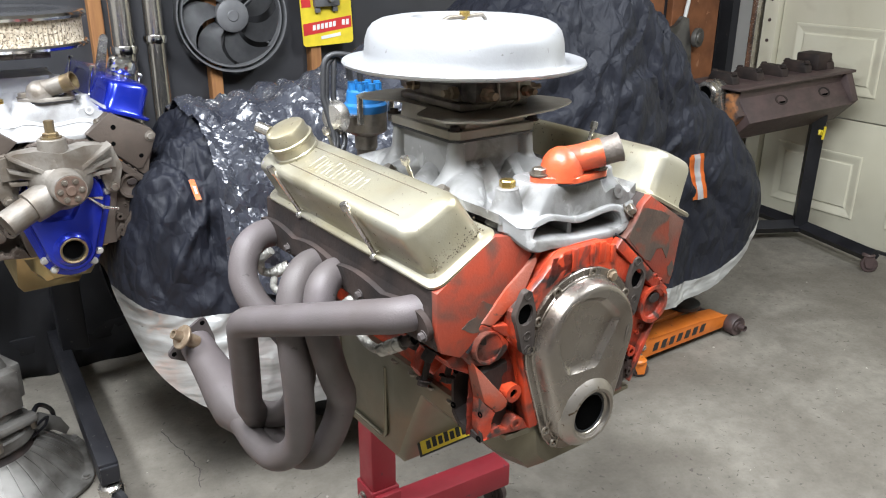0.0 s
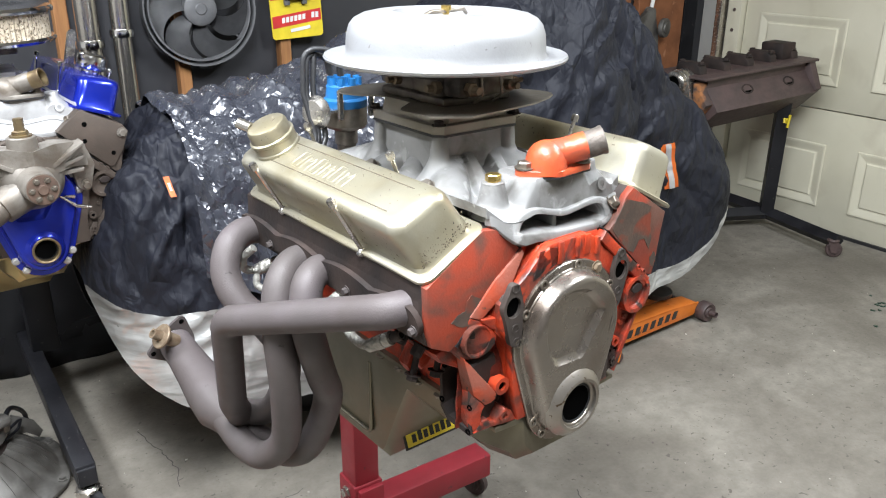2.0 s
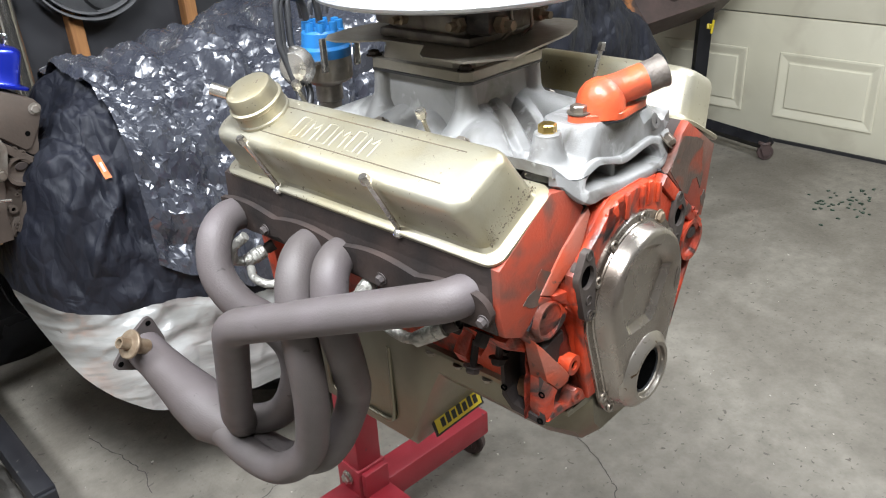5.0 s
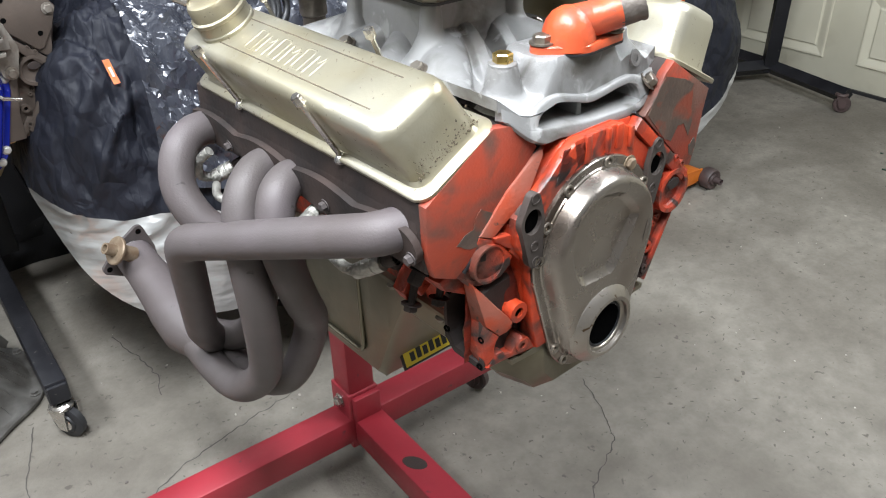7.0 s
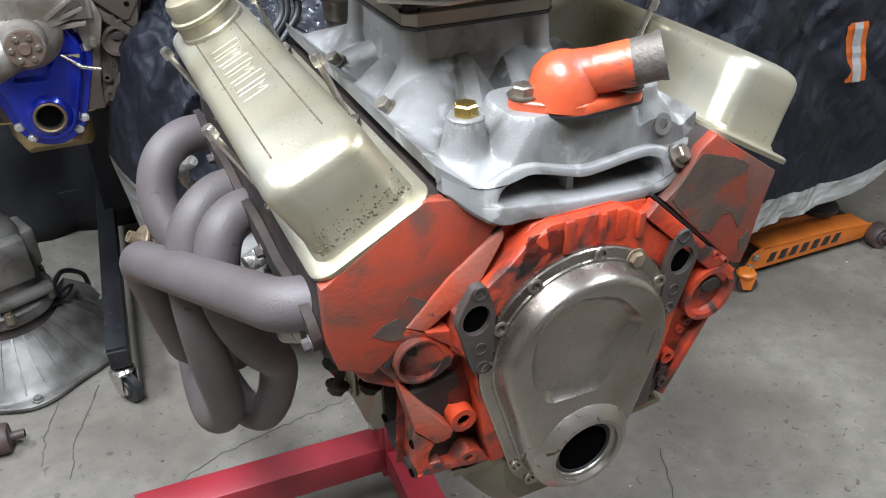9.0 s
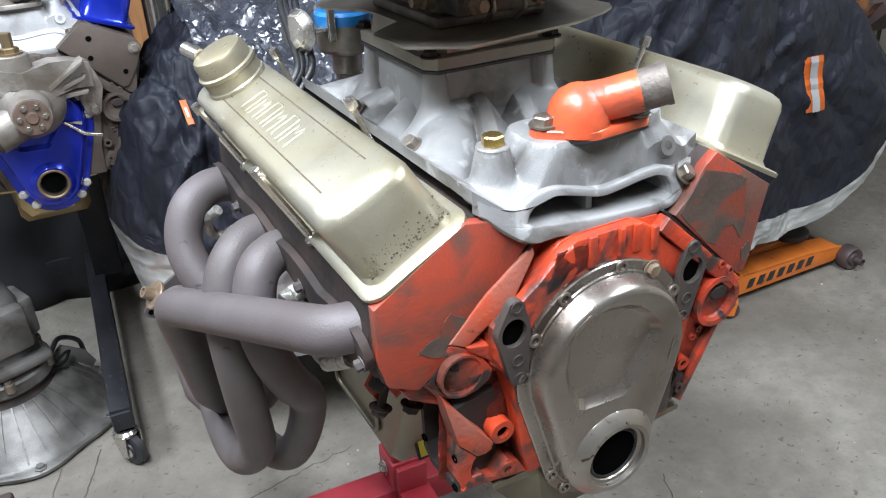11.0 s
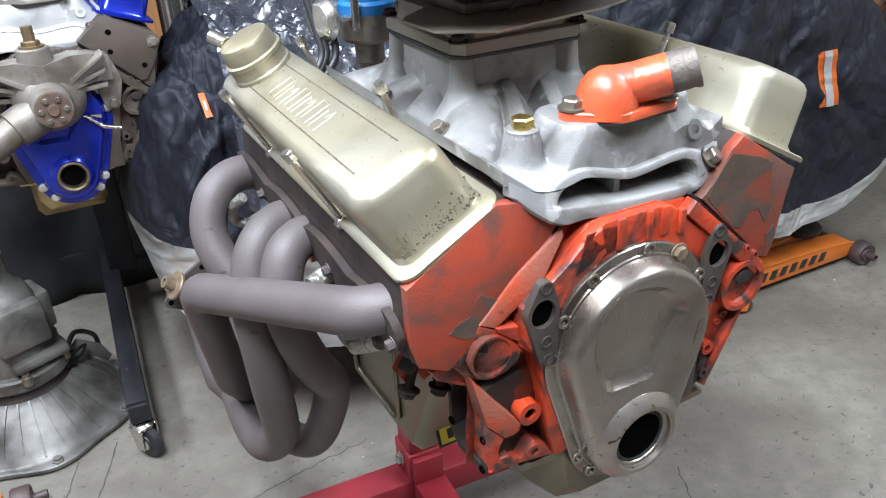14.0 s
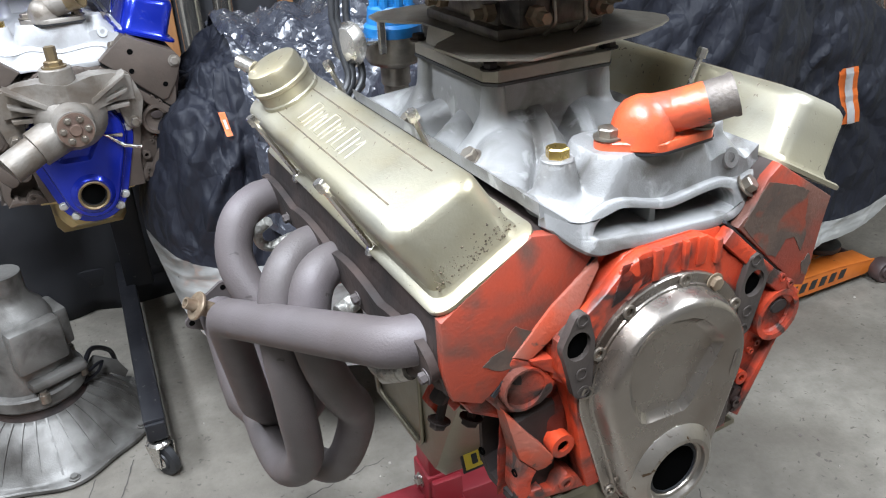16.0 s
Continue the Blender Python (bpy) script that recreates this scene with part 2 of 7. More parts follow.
BLACKPRINT = mat("black_print", (0.02, 0.02, 0.02), rough=0.45, scale=20, bump=0.02)
# matt black of the flat discs that stand in for shade inside holes
HOLE_SHADE = mat("hole_shade_black", (0.003, 0.003, 0.003), rough=1.0, scale=20, bump=0.0, spec=0.0)
CHIP = mat("bare_brown_iron", (0.098, 0.066, 0.050), (0.070, 0.049, 0.039), rough=0.6, metal=0.2, scale=30, bump=0.3, bscale=200, spots=(0.20, 0.042, 0.022), sscale=26, slo=0.54, shi=0.66)
FLOORCRACK = mat("crack_dirt", (0.07, 0.062, 0.055), rough=0.9, scale=30, bump=0.1)
GREENGLASS = mat("dark_green_crumbs", (0.02, 0.05, 0.035), (0.012, 0.03, 0.02), rough=0.3, scale=30, bump=0.1)
CRUMBS_AND_LINES = mat("brown_crumbs_and_line_shade", (0.10, 0.075, 0.045), (0.05, 0.038, 0.025), rough=0.9, scale=80, bump=0.1)
PLAINBOLT = mat("pale_zinc_bolt", (0.5, 0.49, 0.46), (0.36, 0.35, 0.32), rough=0.45, metal=0.4, scale=60, bump=0.1)
GRIT = mat("pale_grit", (0.42, 0.39, 0.34), (0.12, 0.10, 0.09), rough=0.8, scale=2.5, lo=0.45, hi=0.55, bump=0.1)
RUSTFACE = mat("rusted_iron_face", (0.30, 0.12, 0.04), (0.06, 0.04, 0.035), rough=0.8, scale=22, lo=0.42, hi=0.58, bump=0.5)
RUST = mat("orange_rust", (0.24, 0.12, 0.055), (0.10, 0.055, 0.032), rough=0.8, scale=60, bump=0.4)
BROWNIRON = mat("brown_painted_iron", (0.075, 0.048, 0.045), (0.05, 0.034, 0.032), rough=0.55, scale=16, bump=0.25)
FILTER = mat("filter_mesh", (0.55, 0.48, 0.38), (0.42, 0.35, 0.26), rough=0.55, metal=0.3, scale=90, bump=1.0, bscale=200, bdist=0.004, spots=(0.12, 0.09, 0.06), sscale=190, slo=0.55, shi=0.60)
GREYTRANS = mat("grey_transmission_alloy", (0.165, 0.158, 0.147), (0.115, 0.108, 0.099), rough=0.50, metal=0.40, scale=9, bump=0.3, bscale=260, grime=(0.045, 0.040, 0.035), gscale=11, glo=0.47, ghi=0.68)
TUBECHROME = mat("stainless_tube", (0.62, 0.59, 0.55), (0.46, 0.43, 0.39), rough=0.2, metal=0.95, scale=8, bump=0.03)
SLEEVE = mat("silver_heat_sleeve", (0.40, 0.385, 0.35), (0.22, 0.21, 0.19), rough=0.42, metal=0.6, scale=60, bump=0.9, bscale=150, bdist=0.004, grime=(0.16, 0.14, 0.12), gscale=40)


# ---- mesh helpers ----
def part(name, bm, material, parent=None, label="", smooth=None, m=None):
    """Links a bmesh as one mesh object, under a parent if there is one."""
    me = bpy.data.meshes.new(name)
    bmesh.ops.recalc_face_normals(bm, faces=bm.faces)
    if smooth is not None:
        lim = radians(smooth)
        for f in bm.faces:
            f.smooth = True
        for e in bm.edges:
            e.smooth = len(e.link_faces) == 2 and e.calc_face_angle(0) < lim
    bm.to_mesh(me)
    bm.free()
    me.materials.append(material)
    ob = new(name, me)
    if parent:
        ob.parent = parent
    if m is not None:
        ob.matrix_basis = m
    if label:
        tagged(ob, label)
    return ob


def thing(name, m, label, category, group="", kind=""):
    return_ob = new(name)
    return_ob.empty_display_size = 0.05
    return_ob.matrix_basis = m
    return tagged(return_ob, label, category, group, kind)


def box(bm, lo, hi, bevel=0.0, m=None, seg=2):
    a, b = Vector(lo), Vector(hi)
    r = bmesh.ops.create_cube(bm, size=1.0, matrix=Matrix.Translation((a + b) / 2) @ Matrix.Diagonal((*(b - a), 1)))
    vs = r["verts"]
    if bevel:
        es = list({e for v in vs for e in v.link_edges})
        g = bmesh.ops.bevel(bm, geom=es, offset=bevel, segments=seg, affect="EDGES", profile=0.5)
        vs = list({v for f in g["faces"] for v in f.verts} | {v for v in vs if v.is_valid})
        vs = list(linked(vs))
    if m is not None:
        bmesh.ops.transform(bm, matrix=m, verts=vs)
    return vs


def linked(vs):
    seen, todo = set(vs), list(vs)
    while todo:
        for e in todo.pop().link_edges:
            for w in e.verts:
                if w not in seen:
                    seen.add(w)
                    todo.append(w)
    return seen


def prism(bm, pts, d0, d1, m=None, bevel=0.0, seg=2):
    """A polygon of (x, z) pulled along y from d0 to d1."""
    a = [bm.verts.new((x, d0, z)) for x, z in pts]
    b = [bm.verts.new((x, d1, z)) for x, z in pts]
    n = len(pts)
    fs = [bm.faces.new(a), bm.faces.new(b[::-1])]
    for i in range(n):
        fs.append(bm.faces.new((a[i], b[i], b[(i + 1) % n], a[(i + 1) % n])))
    bmesh.ops.recalc_face_normals(bm, faces=fs)
    vs = a + b
    if bevel:
        es = list({e for f in fs[:2] for e in f.edges})
        bmesh.ops.bevel(bm, geom=es, offset=bevel, segments=seg, affect="EDGES", profile=0.5)
        vs = list(linked([v for v in vs if v.is_valid]))
    if m is not None:
        bmesh.ops.transform(bm, matrix=m, verts=vs)
    return vs


def lathe(bm, prof, seg=32, m=None, arc=360.0):
    """A profile of (radius, z) turned round z."""
    rings = []
    full = arc >= 360
    n = seg if full else seg + 1
    for r, z in prof:
        if r < 1e-6:
            rings.append([bm.verts.new((0, 0, z))])
        else:
            rings.append([bm.verts.new((r * math.cos(radians(arc) * i / seg), r * math.sin(radians(arc) * i / seg), z)) for i in range(n)])
    for p, q in zip(rings, rings[1:]):
        k = n if full else n - 1
        for i in range(k):
            j = (i + 1) % n
            if len(p) == 1 and len(q) == 1:
                continue
            if len(p) == 1:
                bm.faces.new((p[0], q[i], q[j]))
            elif len(q) == 1:
                bm.faces.new((p[i], q[0], p[j]))
            else:
                bm.faces.new((p[i], q[i], q[j], p[j]))
    vs = [v for r in rings for v in r]
    if m is not None:
        bmesh.ops.transform(bm, matrix=m, verts=vs)
    return vs


def aim(origin, direction, roll=0.0):
    """The pose at origin whose z axis points along direction."""
    return Matrix.Translation(origin) @ Vector(direction).to_track_quat("Z", "Y").to_matrix().to_4x4() @ pose(0, 0, 0, 0, 0, roll)


def rounded(pts, radius, step=8):
    """A polyline with its corners turned into arcs."""
    P = [Vector(p) for p in pts]
    rad = radius if isinstance(radius, (list, tuple)) else [radius] * len(P)
    out = [P[0]]
    for i in range(1, len(P) - 1):
        a, b, c = P[i - 1], P[i], P[i + 1]
        u, v = (a - b).normalized(), (c - b).normalized()
        half = u.angle(v) / 2
        cut = min(rad[i] / math.tan(half), 0.49 * (a - b).length, 0.49 * (c - b).length)
        p, q = b + u * cut, b + v * cut
        for k in range(step + 1):
            s = k / step
            out.append(p * (1 - s) ** 2 + b * 2 * s * (1 - s) + q * s * s)
    out.append(P[-1])
    return out


def sweep(bm, pts, radius, seg=16, cap=True, squash=1.0):
    """A tube along points; radius is one number or one for each point."""
    P = [Vector(p) for p in pts]
    R = radius if isinstance(radius, (list, tuple)) else [radius] * len(P)
    t0 = (P[1] - P[0]).normalized()
    up = Vector((0, 0, 1)) if abs(t0.z) < 0.9 else Vector((1, 0, 0))
    nrm = (up - t0 * up.dot(t0)).normalized()
    rings = []
    for i, p in enumerate(P):
        t = (P[min(i + 1, len(P) - 1)] - P[max(i - 1, 0)]).normalized()
        nrm = (nrm - t * nrm.dot(t)).normalized()
        bi = t.cross(nrm)
        rings.append([bm.verts.new(p + (nrm * math.cos(6.28319 * k / seg) + bi * math.sin(6.28319 * k / seg) * squash) * R[i]) for k in range(seg)])
    for a, b in zip(rings, rings[1:]):
        for k in range(seg):
            bm.faces.new((a[k], a[(k + 1) % seg], b[(k + 1) % seg], b[k]))
    if cap:
        bm.faces.new(rings[0][::-1])
        bm.faces.new(rings[-1])
    return [v for r in rings for v in r]


def through_points(pts, step=7):
    """A smooth line through points."""
    P = [Vector(p) for p in pts]
    P = [P[0] * 2 - P[1]] + P + [P[-1] * 2 - P[-2]]
    out = []
    for a, b, c, d in zip(P, P[1:], P[2:], P[3:]):
        for k in range(step):
            s = k / step
            out.append(0.5 * (2 * b + (c - a) * s + (2 * a - 5 * b + 4 * c - d) * s * s + (3 * b - a - 3 * c + d) * s ** 3))
    return out + [P[-2]]


def hexbolt(bm, at, direction, r=0.008, h=0.007, shank=0.0, washer=True, roll=0.0):
    m = aim(at, direction, roll)
    if washer:
        lathe(bm, [(0, 0), (r * 1.35, 0), (r * 1.35, r * 0.2), (0, r * 0.2)], 14, m)
    lathe(bm, [(r * 0.98, 0.0), (r, h * 0.85), (r * 0.85, h), (0, h)], 6, m)
    if shank:
        lathe(bm, [(r * 0.5, -shank), (r * 0.5, 0.001)], 8, m)


def ring_pts(rx, rz, n, cx=0.0, cz=0.0, a0=0.0, a1=360.0):
    return [(cx + rx * math.cos(radians(a0 + (a1 - a0) * i / n)), cz + rz * math.sin(radians(a0 + (a1 - a0) * i / n))) for i in range(n)]


def round_rect(w, h, r, n=6):
    out = []
    for cx, cz, a in ((w / 2 - r, h / 2 - r, 0), (-w / 2 + r, h / 2 - r, 90), (-w / 2 + r, -h / 2 + r, 180), (w / 2 - r, -h / 2 + r, 270)):
        out += [(cx + r * math.cos(radians(a + 90 * k / n)), cz + r * math.sin(radians(a + 90 * k / n))) for k in range(n + 1)]
    return out


def loft(bm, loops, cap0=True, cap1=True):
    rings = [[bm.verts.new(p) for p in lp] for lp in loops]
    for a, b in zip(rings, rings[1:]):
        n = len(a)
        for k in range(n):
            bm.faces.new((a[k], a[(k + 1) % n], b[(k + 1) % n], b[k]))
    if cap0:
        bm.faces.new(rings[0][::-1])
    if cap1:
        bm.faces.new(rings[-1])
    return [v for r in rings for v in r]


def B():
    return bmesh.new()

# ---- the garage ----
def structure(name, bm, material, label, smooth=None):
    return tagged(part(name, bm, material, smooth=smooth), label, kind="structure")


BACK, DOORX = 2.2, 3.0
bm = B()
box(bm, (-3.6, -4.2, -0.15), (3.4, 2.4, 0.0))
structure("floor", bm, CONCRETE, "stained grey concrete garage floor")
rng = random.Random(7)
for way in ([(0.60, 0.52), (0.55, 0.40), (0.505, 0.325), (0.431, 0.290), (0.368, 0.259), (0.30, 0.19)], [(-0.277, 1.441), (-0.248, 1.306), (-0.234, 1.204), (-0.26, 1.11)],
            [(-0.536, 1.20), (-0.541, 1.176), (-0.560, 1.122), (-0.576, 1.069), (-0.592, 1.01), (-0.600, 0.90)], [(-0.625, 1.17), (-0.633, 1.147), (-0.655, 1.049), (-0.66, 0.96)], [(-0.42, 0.80), (-0.30, 0.86), (-0.14, 0.90), (0.02, 0.93)]):
    bm = B()
    L, R = [], []
    for (xa, ya), (xb, yb) in zip(way, way[1:]):
        k = max(3, int(math.hypot(xb - xa, yb - ya) / 0.010))
        d = Vector((yb - ya, xa - xb)).normalized()
        for q in range(k):
            f = q / k
            x, y = xa + (xb - xa) * f, ya + (yb - ya) * f
            off = 0.007 * noise.noise((x * 40, y * 40, 1.0)) + 0.003 * noise.noise((x * 130, y * 130, 2.0))
            w = 0.0012 + 0.0010 * noise.noise((x * 60, y * 60, 5.0))
            L.append(bm.verts.new((x + d.x * (off - w), y + d.y * (off - w), 0.0009)))
            R.append(bm.verts.new((x + d.x * (off + w), y + d.y * (off + w), 0.0009)))
    for k in range(len(L) - 1):
        bm.faces.new((L[k], L[k + 1], R[k + 1], R[k]))
    structure("floor_crack", bm, FLOORCRACK, "hairline crack in the concrete floor")
bm = B()
for k in range(420):
    x, y = rng.uniform(-1.6, 2.6), rng.uniform(-0.9, 1.9)
    r = rng.choice((0.0015, 0.002, 0.003, 0.0045))
    lathe(bm, [(r, 0.0), (r * 0.8, r * 0.5), (0, r * 0.6)], 5, pose(x, y, 0.0002, 0, 0, rng.uniform(0, 90)) @ Matrix.Diagonal((1, rng.uniform(0.4, 1.0), 1, 1)))
tagged(part("floor_grit", bm, GRIT), "pale grit and crumbs on the concrete floor", "grit", kind="stuff")
bm = B()
for k in range(46):
    x, y = rng.gauss(2.46, 0.10), rng.gauss(0.59, 0.07)
    r = rng.uniform(0.004, 0.009)
    box(bm, (-r, -r * 0.6, 0), (r, r * 0.6, 0.004), 0.0, pose(x, y, 0.0, 0, 0, rng.uniform(0, 180)))
tagged(part("glass_crumbs", bm, GREENGLASS), "dark green crumbs scattered on the concrete floor", "crumbs", kind="stuff")
bm = B()
box(bm, (-3.6, -4.2, 2.6), (3.4, 2.4, 2.7))
structure("ceiling", bm, WALLPAINT, "plain pale ceiling")
bm = B()
box(bm, (-3.6, BACK, 0.0), (3.4, 2.4, 2.6))
structure("wall_back", bm, WALLBLACK, "back wall behind black plastic sheeting")
bm = B()
box(bm, (-3.8, -4.4, 0.0), (-3.6, 2.4, 2.6))
structure("wall_left", bm, BOUNCE_WALL, "plain grey garage wall")
bm = B()
box(bm, (-3.6, -4.4, 0.0), (3.4, -4.2, 2.6))
structure("wall_front", bm, BOUNCE_WALL, "plain grey garage wall")
bm = B()
box(bm, (DOORX + 0.06, 1.90, 0.0), (3.4, BACK, 2.6))
box(bm, (DOORX + 0.06, -4.2, 2.3), (3.4, 1.90, 2.6))
box(bm, (DOORX + 0.06, -4.2, 0.0), (3.4, -3.2, 2.3))
structure("wall_right", bm, WALLPAINT, "plain pale garage wall beside the door")


def garage_door():
    door = tagged(new("garage_door"), "cream sectional garage door with raised panels", "garage door", kind="structure")
    H = 0.585
    for k in range(4):
        bm = B()
        z0, z1 = 0.012 + k * H, 0.012 + (k + 1) * H - 0.006
        box(bm, (DOORX, -3.2, z0), (DOORX + 0.045, 1.89, z1), 0.004)
        sec = part("door_section", bm, DOORPAINT, door, smooth=30)
        for j in range(8):
            y1 = 1.80 - j * 0.62
            y0 = y1 - 0.46
            bm = B()
            # sunken border with a raised field
            za, zb = z0 + 0.11, z0 + 0.42
            P = lambda d, x: [(x, y0 + d, za + d), (x, y1 - d, za + d), (x, y1 - d, zb - d), (x, y0 + d, zb - d)]
            loft(bm, [P(0.0, DOORX - 0.002), P(0.004, DOORX - 0.008), P(0.012, DOORX - 0.008), P(0.040, DOORX - 0.0005), P(0.046, DOORX - 0.0005), P(0.052, DOORX - 0.006), P(0.075, DOORX - 0.0065)], cap0=False)
            part("door_panel", bm, DOORPAINT, sec)
    bm = B()
    box(bm, (DOORX - 0.012, -3.2, 0.0), (DOORX + 0.045, 1.89, 0.014))
    part("bottom_seal", bm, BLACKRUB, door)


garage_door()
bm = B()
box(bm, (DOORX - 0.035, 1.895, 0.0), (DOORX + 0.059, 1.975, 2.45), 0.004)
jamb = structure("door_jamb", bm, DOORPAINT, "cream painted door jamb with screw holes", smooth=30)
bm = B()
box(bm, (DOORX - 0.075, 1.985, 0.02), (DOORX - 0.02, 2.02, 2.3), 0.003)
structure("door_track", bm, BRIGHT, "galvanised steel door track", smooth=30)
for z in (0.92, 1.02, 1.12, 0.8, 0.6):
    bm = B()
    lathe(bm, [(0.009, 0), (0.008, 0.004), (0, 0.005)], 10, aim((DOORX - 0.035, 1.935, z), (-1, 0, 0)))
    part("screw_head", bm, BROWNIRON, jamb)
bm = B()
box(bm, (2.86, 2.165, 0.0), (2.965, 2.20, 2.6), 0.004)
structure("trim", bm, BLACKSTAND, "dark blue-black corner post")
for x0, x1 in ((2.28, 2.44), (2.50, 2.84)):
    bm = B()
    box(bm, (x0, 2.155, 0.62), (x1, 2.198, 2.6), 0.004)
    structure("wall_board", bm, RUSTBOARD, "weathered brown boards on the back wall")
for x in (-0.175, 0.200, 0.585):
    bm = B()
    box(bm, (x - 0.020, 2.150, 0.02), (x + 0.022, 2.198, 2.6), 0.003)
    structure("wall_stud", bm, WOOD, "bare pine wall stud")


# ---- the red stand ----
def caster(parent, at, r=0.042, w=0.028, turn=0.0, wheel=BLACKRUB, iron=BOLT):
    m = Matrix.Translation(at) @ pose(0, 0, 0, 0, 0, turn)
    bm = B()
    lathe(bm, [(0, -w / 2), (r * 0.55, -w / 2), (r * 0.6, -w * 0.36), (r * 0.86, -w * 0.38), (r, -w * 0.25), (r, w * 0.25), (r * 0.86, w * 0.38), (r * 0.6, w * 0.36), (r * 0.55, w / 2), (0, w / 2)], 24, m @ aim((0, 0, r), (1, 0, 0)))
    wh = part("caster_wheel", bm, wheel, parent, smooth=40)
    bm = B()
    lathe(bm, [(0, -w * 0.62), (r * 0.30, -w * 0.62), (r * 0.42, -w * 0.5), (r * 0.42, w * 0.5), (r * 0.30, w * 0.62), (0, w * 0.62)], 14, m @ aim((0, 0, r), (1, 0, 0)))
    part("hub", bm, iron, wh, smooth=40)
    bm = B()
    for sx in (-1, 1):
        pts = [(-0.010, r - 0.012), (0.012, r - 0.012), (0.030, r * 2 + 0.002), (-0.016, r * 2 + 0.002)]
        prism(bm, [(y, z) for y, z in pts], sx * w * 0.72 - 0.0015, sx * w * 0.72 + 0.0015, m @ pose(0, 0, 0, 0, 0, 90))
    lathe(bm, [(0.026, 0), (0.028, 0.008), (0.022, 0.014), (0, 0.014)], 16, m @ Matrix.Translation((0, 0.008, r * 2)))
    part("caster_fork", bm, iron, parent, smooth=35)


def red_stand():
    st = thing("engine_stand", pose(0, 0, 0), "dark red square-tube engine stand on casters", "engine stand")
    Z0, Z1 = 0.078, 0.142
    for name, lo, hi in (("cross_beam", (-0.46, 0.614, Z0), (0.385, 0.680, Z1)), ("front_leg", (0.004, -0.30, Z0 + 0.002), (0.070, 0.612, Z1 + 0.002))):
        bm = B()
        box(bm, lo, hi, 0.005, seg=2)
        part(name, bm, REDSTAND, st, smooth=40)
    bm = B()
    box(bm, (-0.002, 0.615, 0.06), (0.070, 0.690, 0.205), 0.004)
    part("post_socket", bm, REDSTAND, st, smooth=40)
    bm = B()
    box(bm, (0.003, 0.620, 0.20), (0.065, 0.685, 0.86), 0.005)
    part("post", bm, REDSTAND, st, smooth=40)
    bm = B()
    lathe(bm, [(0.045, 0), (0.045, 0.075), (0.10, 0.076), (0.105, 0.080), (0.105, 0.090), (0, 0.090)], 32, aim((0.0, 0.633, 0.76), (0, -1, 0)))
    head = part("mounting_head", bm, REDSTAND, st, smooth=35)
    for a in (45, 135, 225, 315):
        bm = B()
        sweep(bm, [(-0.016 + 0.125 * math.cos(radians(a)), 0.535, 0.79 + 0.09 * math.sin(radians(a))), (-0.006 + 0.085 * math.cos(radians(a)), 0.56, 0.765 + 0.07 * math.sin(radians(a)))], 0.012, 12)
        part("mounting_arm", bm, REDSTAND, st, smooth=40)
    for x, y, z, d in ((0.031, 0.614, 0.176, (0, -1, 0)), (-0.003, 0.65, 0.176, (-1, 0, 0))):
        bm = B()
        hexbolt(bm, (x, y, z), d, 0.012, 0.012)
        part("socket_bolt", bm, BRIGHT, st, smooth=30)
    bm = B()
    box(bm, (0.004, 0.600, 0.142), (0.066, 0.6145, 0.200), 0.003)
    part("gusset", bm, REDSTAND, st, smooth=40)
    for x, y in ((0.372, 0.664), (-0.44, 0.647), (0.037, -0.27)):
        caster(st, (x, y, 0.0), 0.036, 0.03, 20, BROWNIRON, BROWNIRON)
    bm = B()
    lathe(bm, [(0.016, 0.0), (0.014, 0.0012), (0, 0.0014)], 18, pose(0.034, 0.433, 0.1438, 0, 0, 30) @ Matrix.Diagonal((1.0, 1.7, 1, 1)))
    part("oil_mark", bm, DARKIRON, st)
    return st


red_stand()


# ---- cover over a motorcycle ----
def interp(x, table):
    """A smooth curve through the table's points."""
    if x <= table[0][0]:
        return table[0][1]
    for k in range(len(table) - 1):
        (a, u), (b, v) = table[k], table[k + 1]
        if x <= b:
            (p, pu), (q, qv) = table[max(k - 1, 0)], table[min(k + 2, len(table) - 1)]
            h = b - a
            m0, m1 = (v - pu) / (b - p) * h, (qv - u) / (q - a) * h
            s = (x - a) / h
            return u * (1 + 2 * s) * (1 - s) ** 2 + m0 * s * (1 - s) ** 2 + v * s * s * (3 - 2 * s) + m1 * s * s * (s - 1)
    return table[-1][1]


X0_COVER, X1_COVER = -0.385, 1.770
TOPS = [(-0.385, 0.60), (-0.36, 0.73), (-0.32, 0.83), (-0.25, 0.905), (-0.14, 0.955), (0.12, 0.985), (0.36, 1.05), (0.50, 1.13), (0.64, 1.22), (0.82, 1.30), (1.02, 1.28), (1.16, 1.175), (1.29, 1.050), (1.50, 0.862), (1.62, 0.735), (1.70, 0.645), (1.75, 0.555), (1.77, 0.51)]
HEMS = [(-0.385, 0.575), (-0.370, 0.50), (-0.335, 0.405), (-0.28, 0.335), (-0.2, 0.285), (0.0, 0.26), (0.5, 0.255), (1.0, 0.245), (1.28, 0.243), (1.45, 0.254), (1.54, 0.290), (1.61, 0.338), (1.67, 0.400), (1.73, 0.462), (1.77, 0.505)]
WIDE = [(-0.385, 0.07), (-0.34, 0.19), (-0.2, 0.26), (0.1, 0.27), (0.5, 0.33), (0.85, 0.33), (1.15, 0.22), (1.38, 0.155), (1.6, 0.135), (1.70, 0.105), (1.75, 0.06), (1.77, 0.02)]
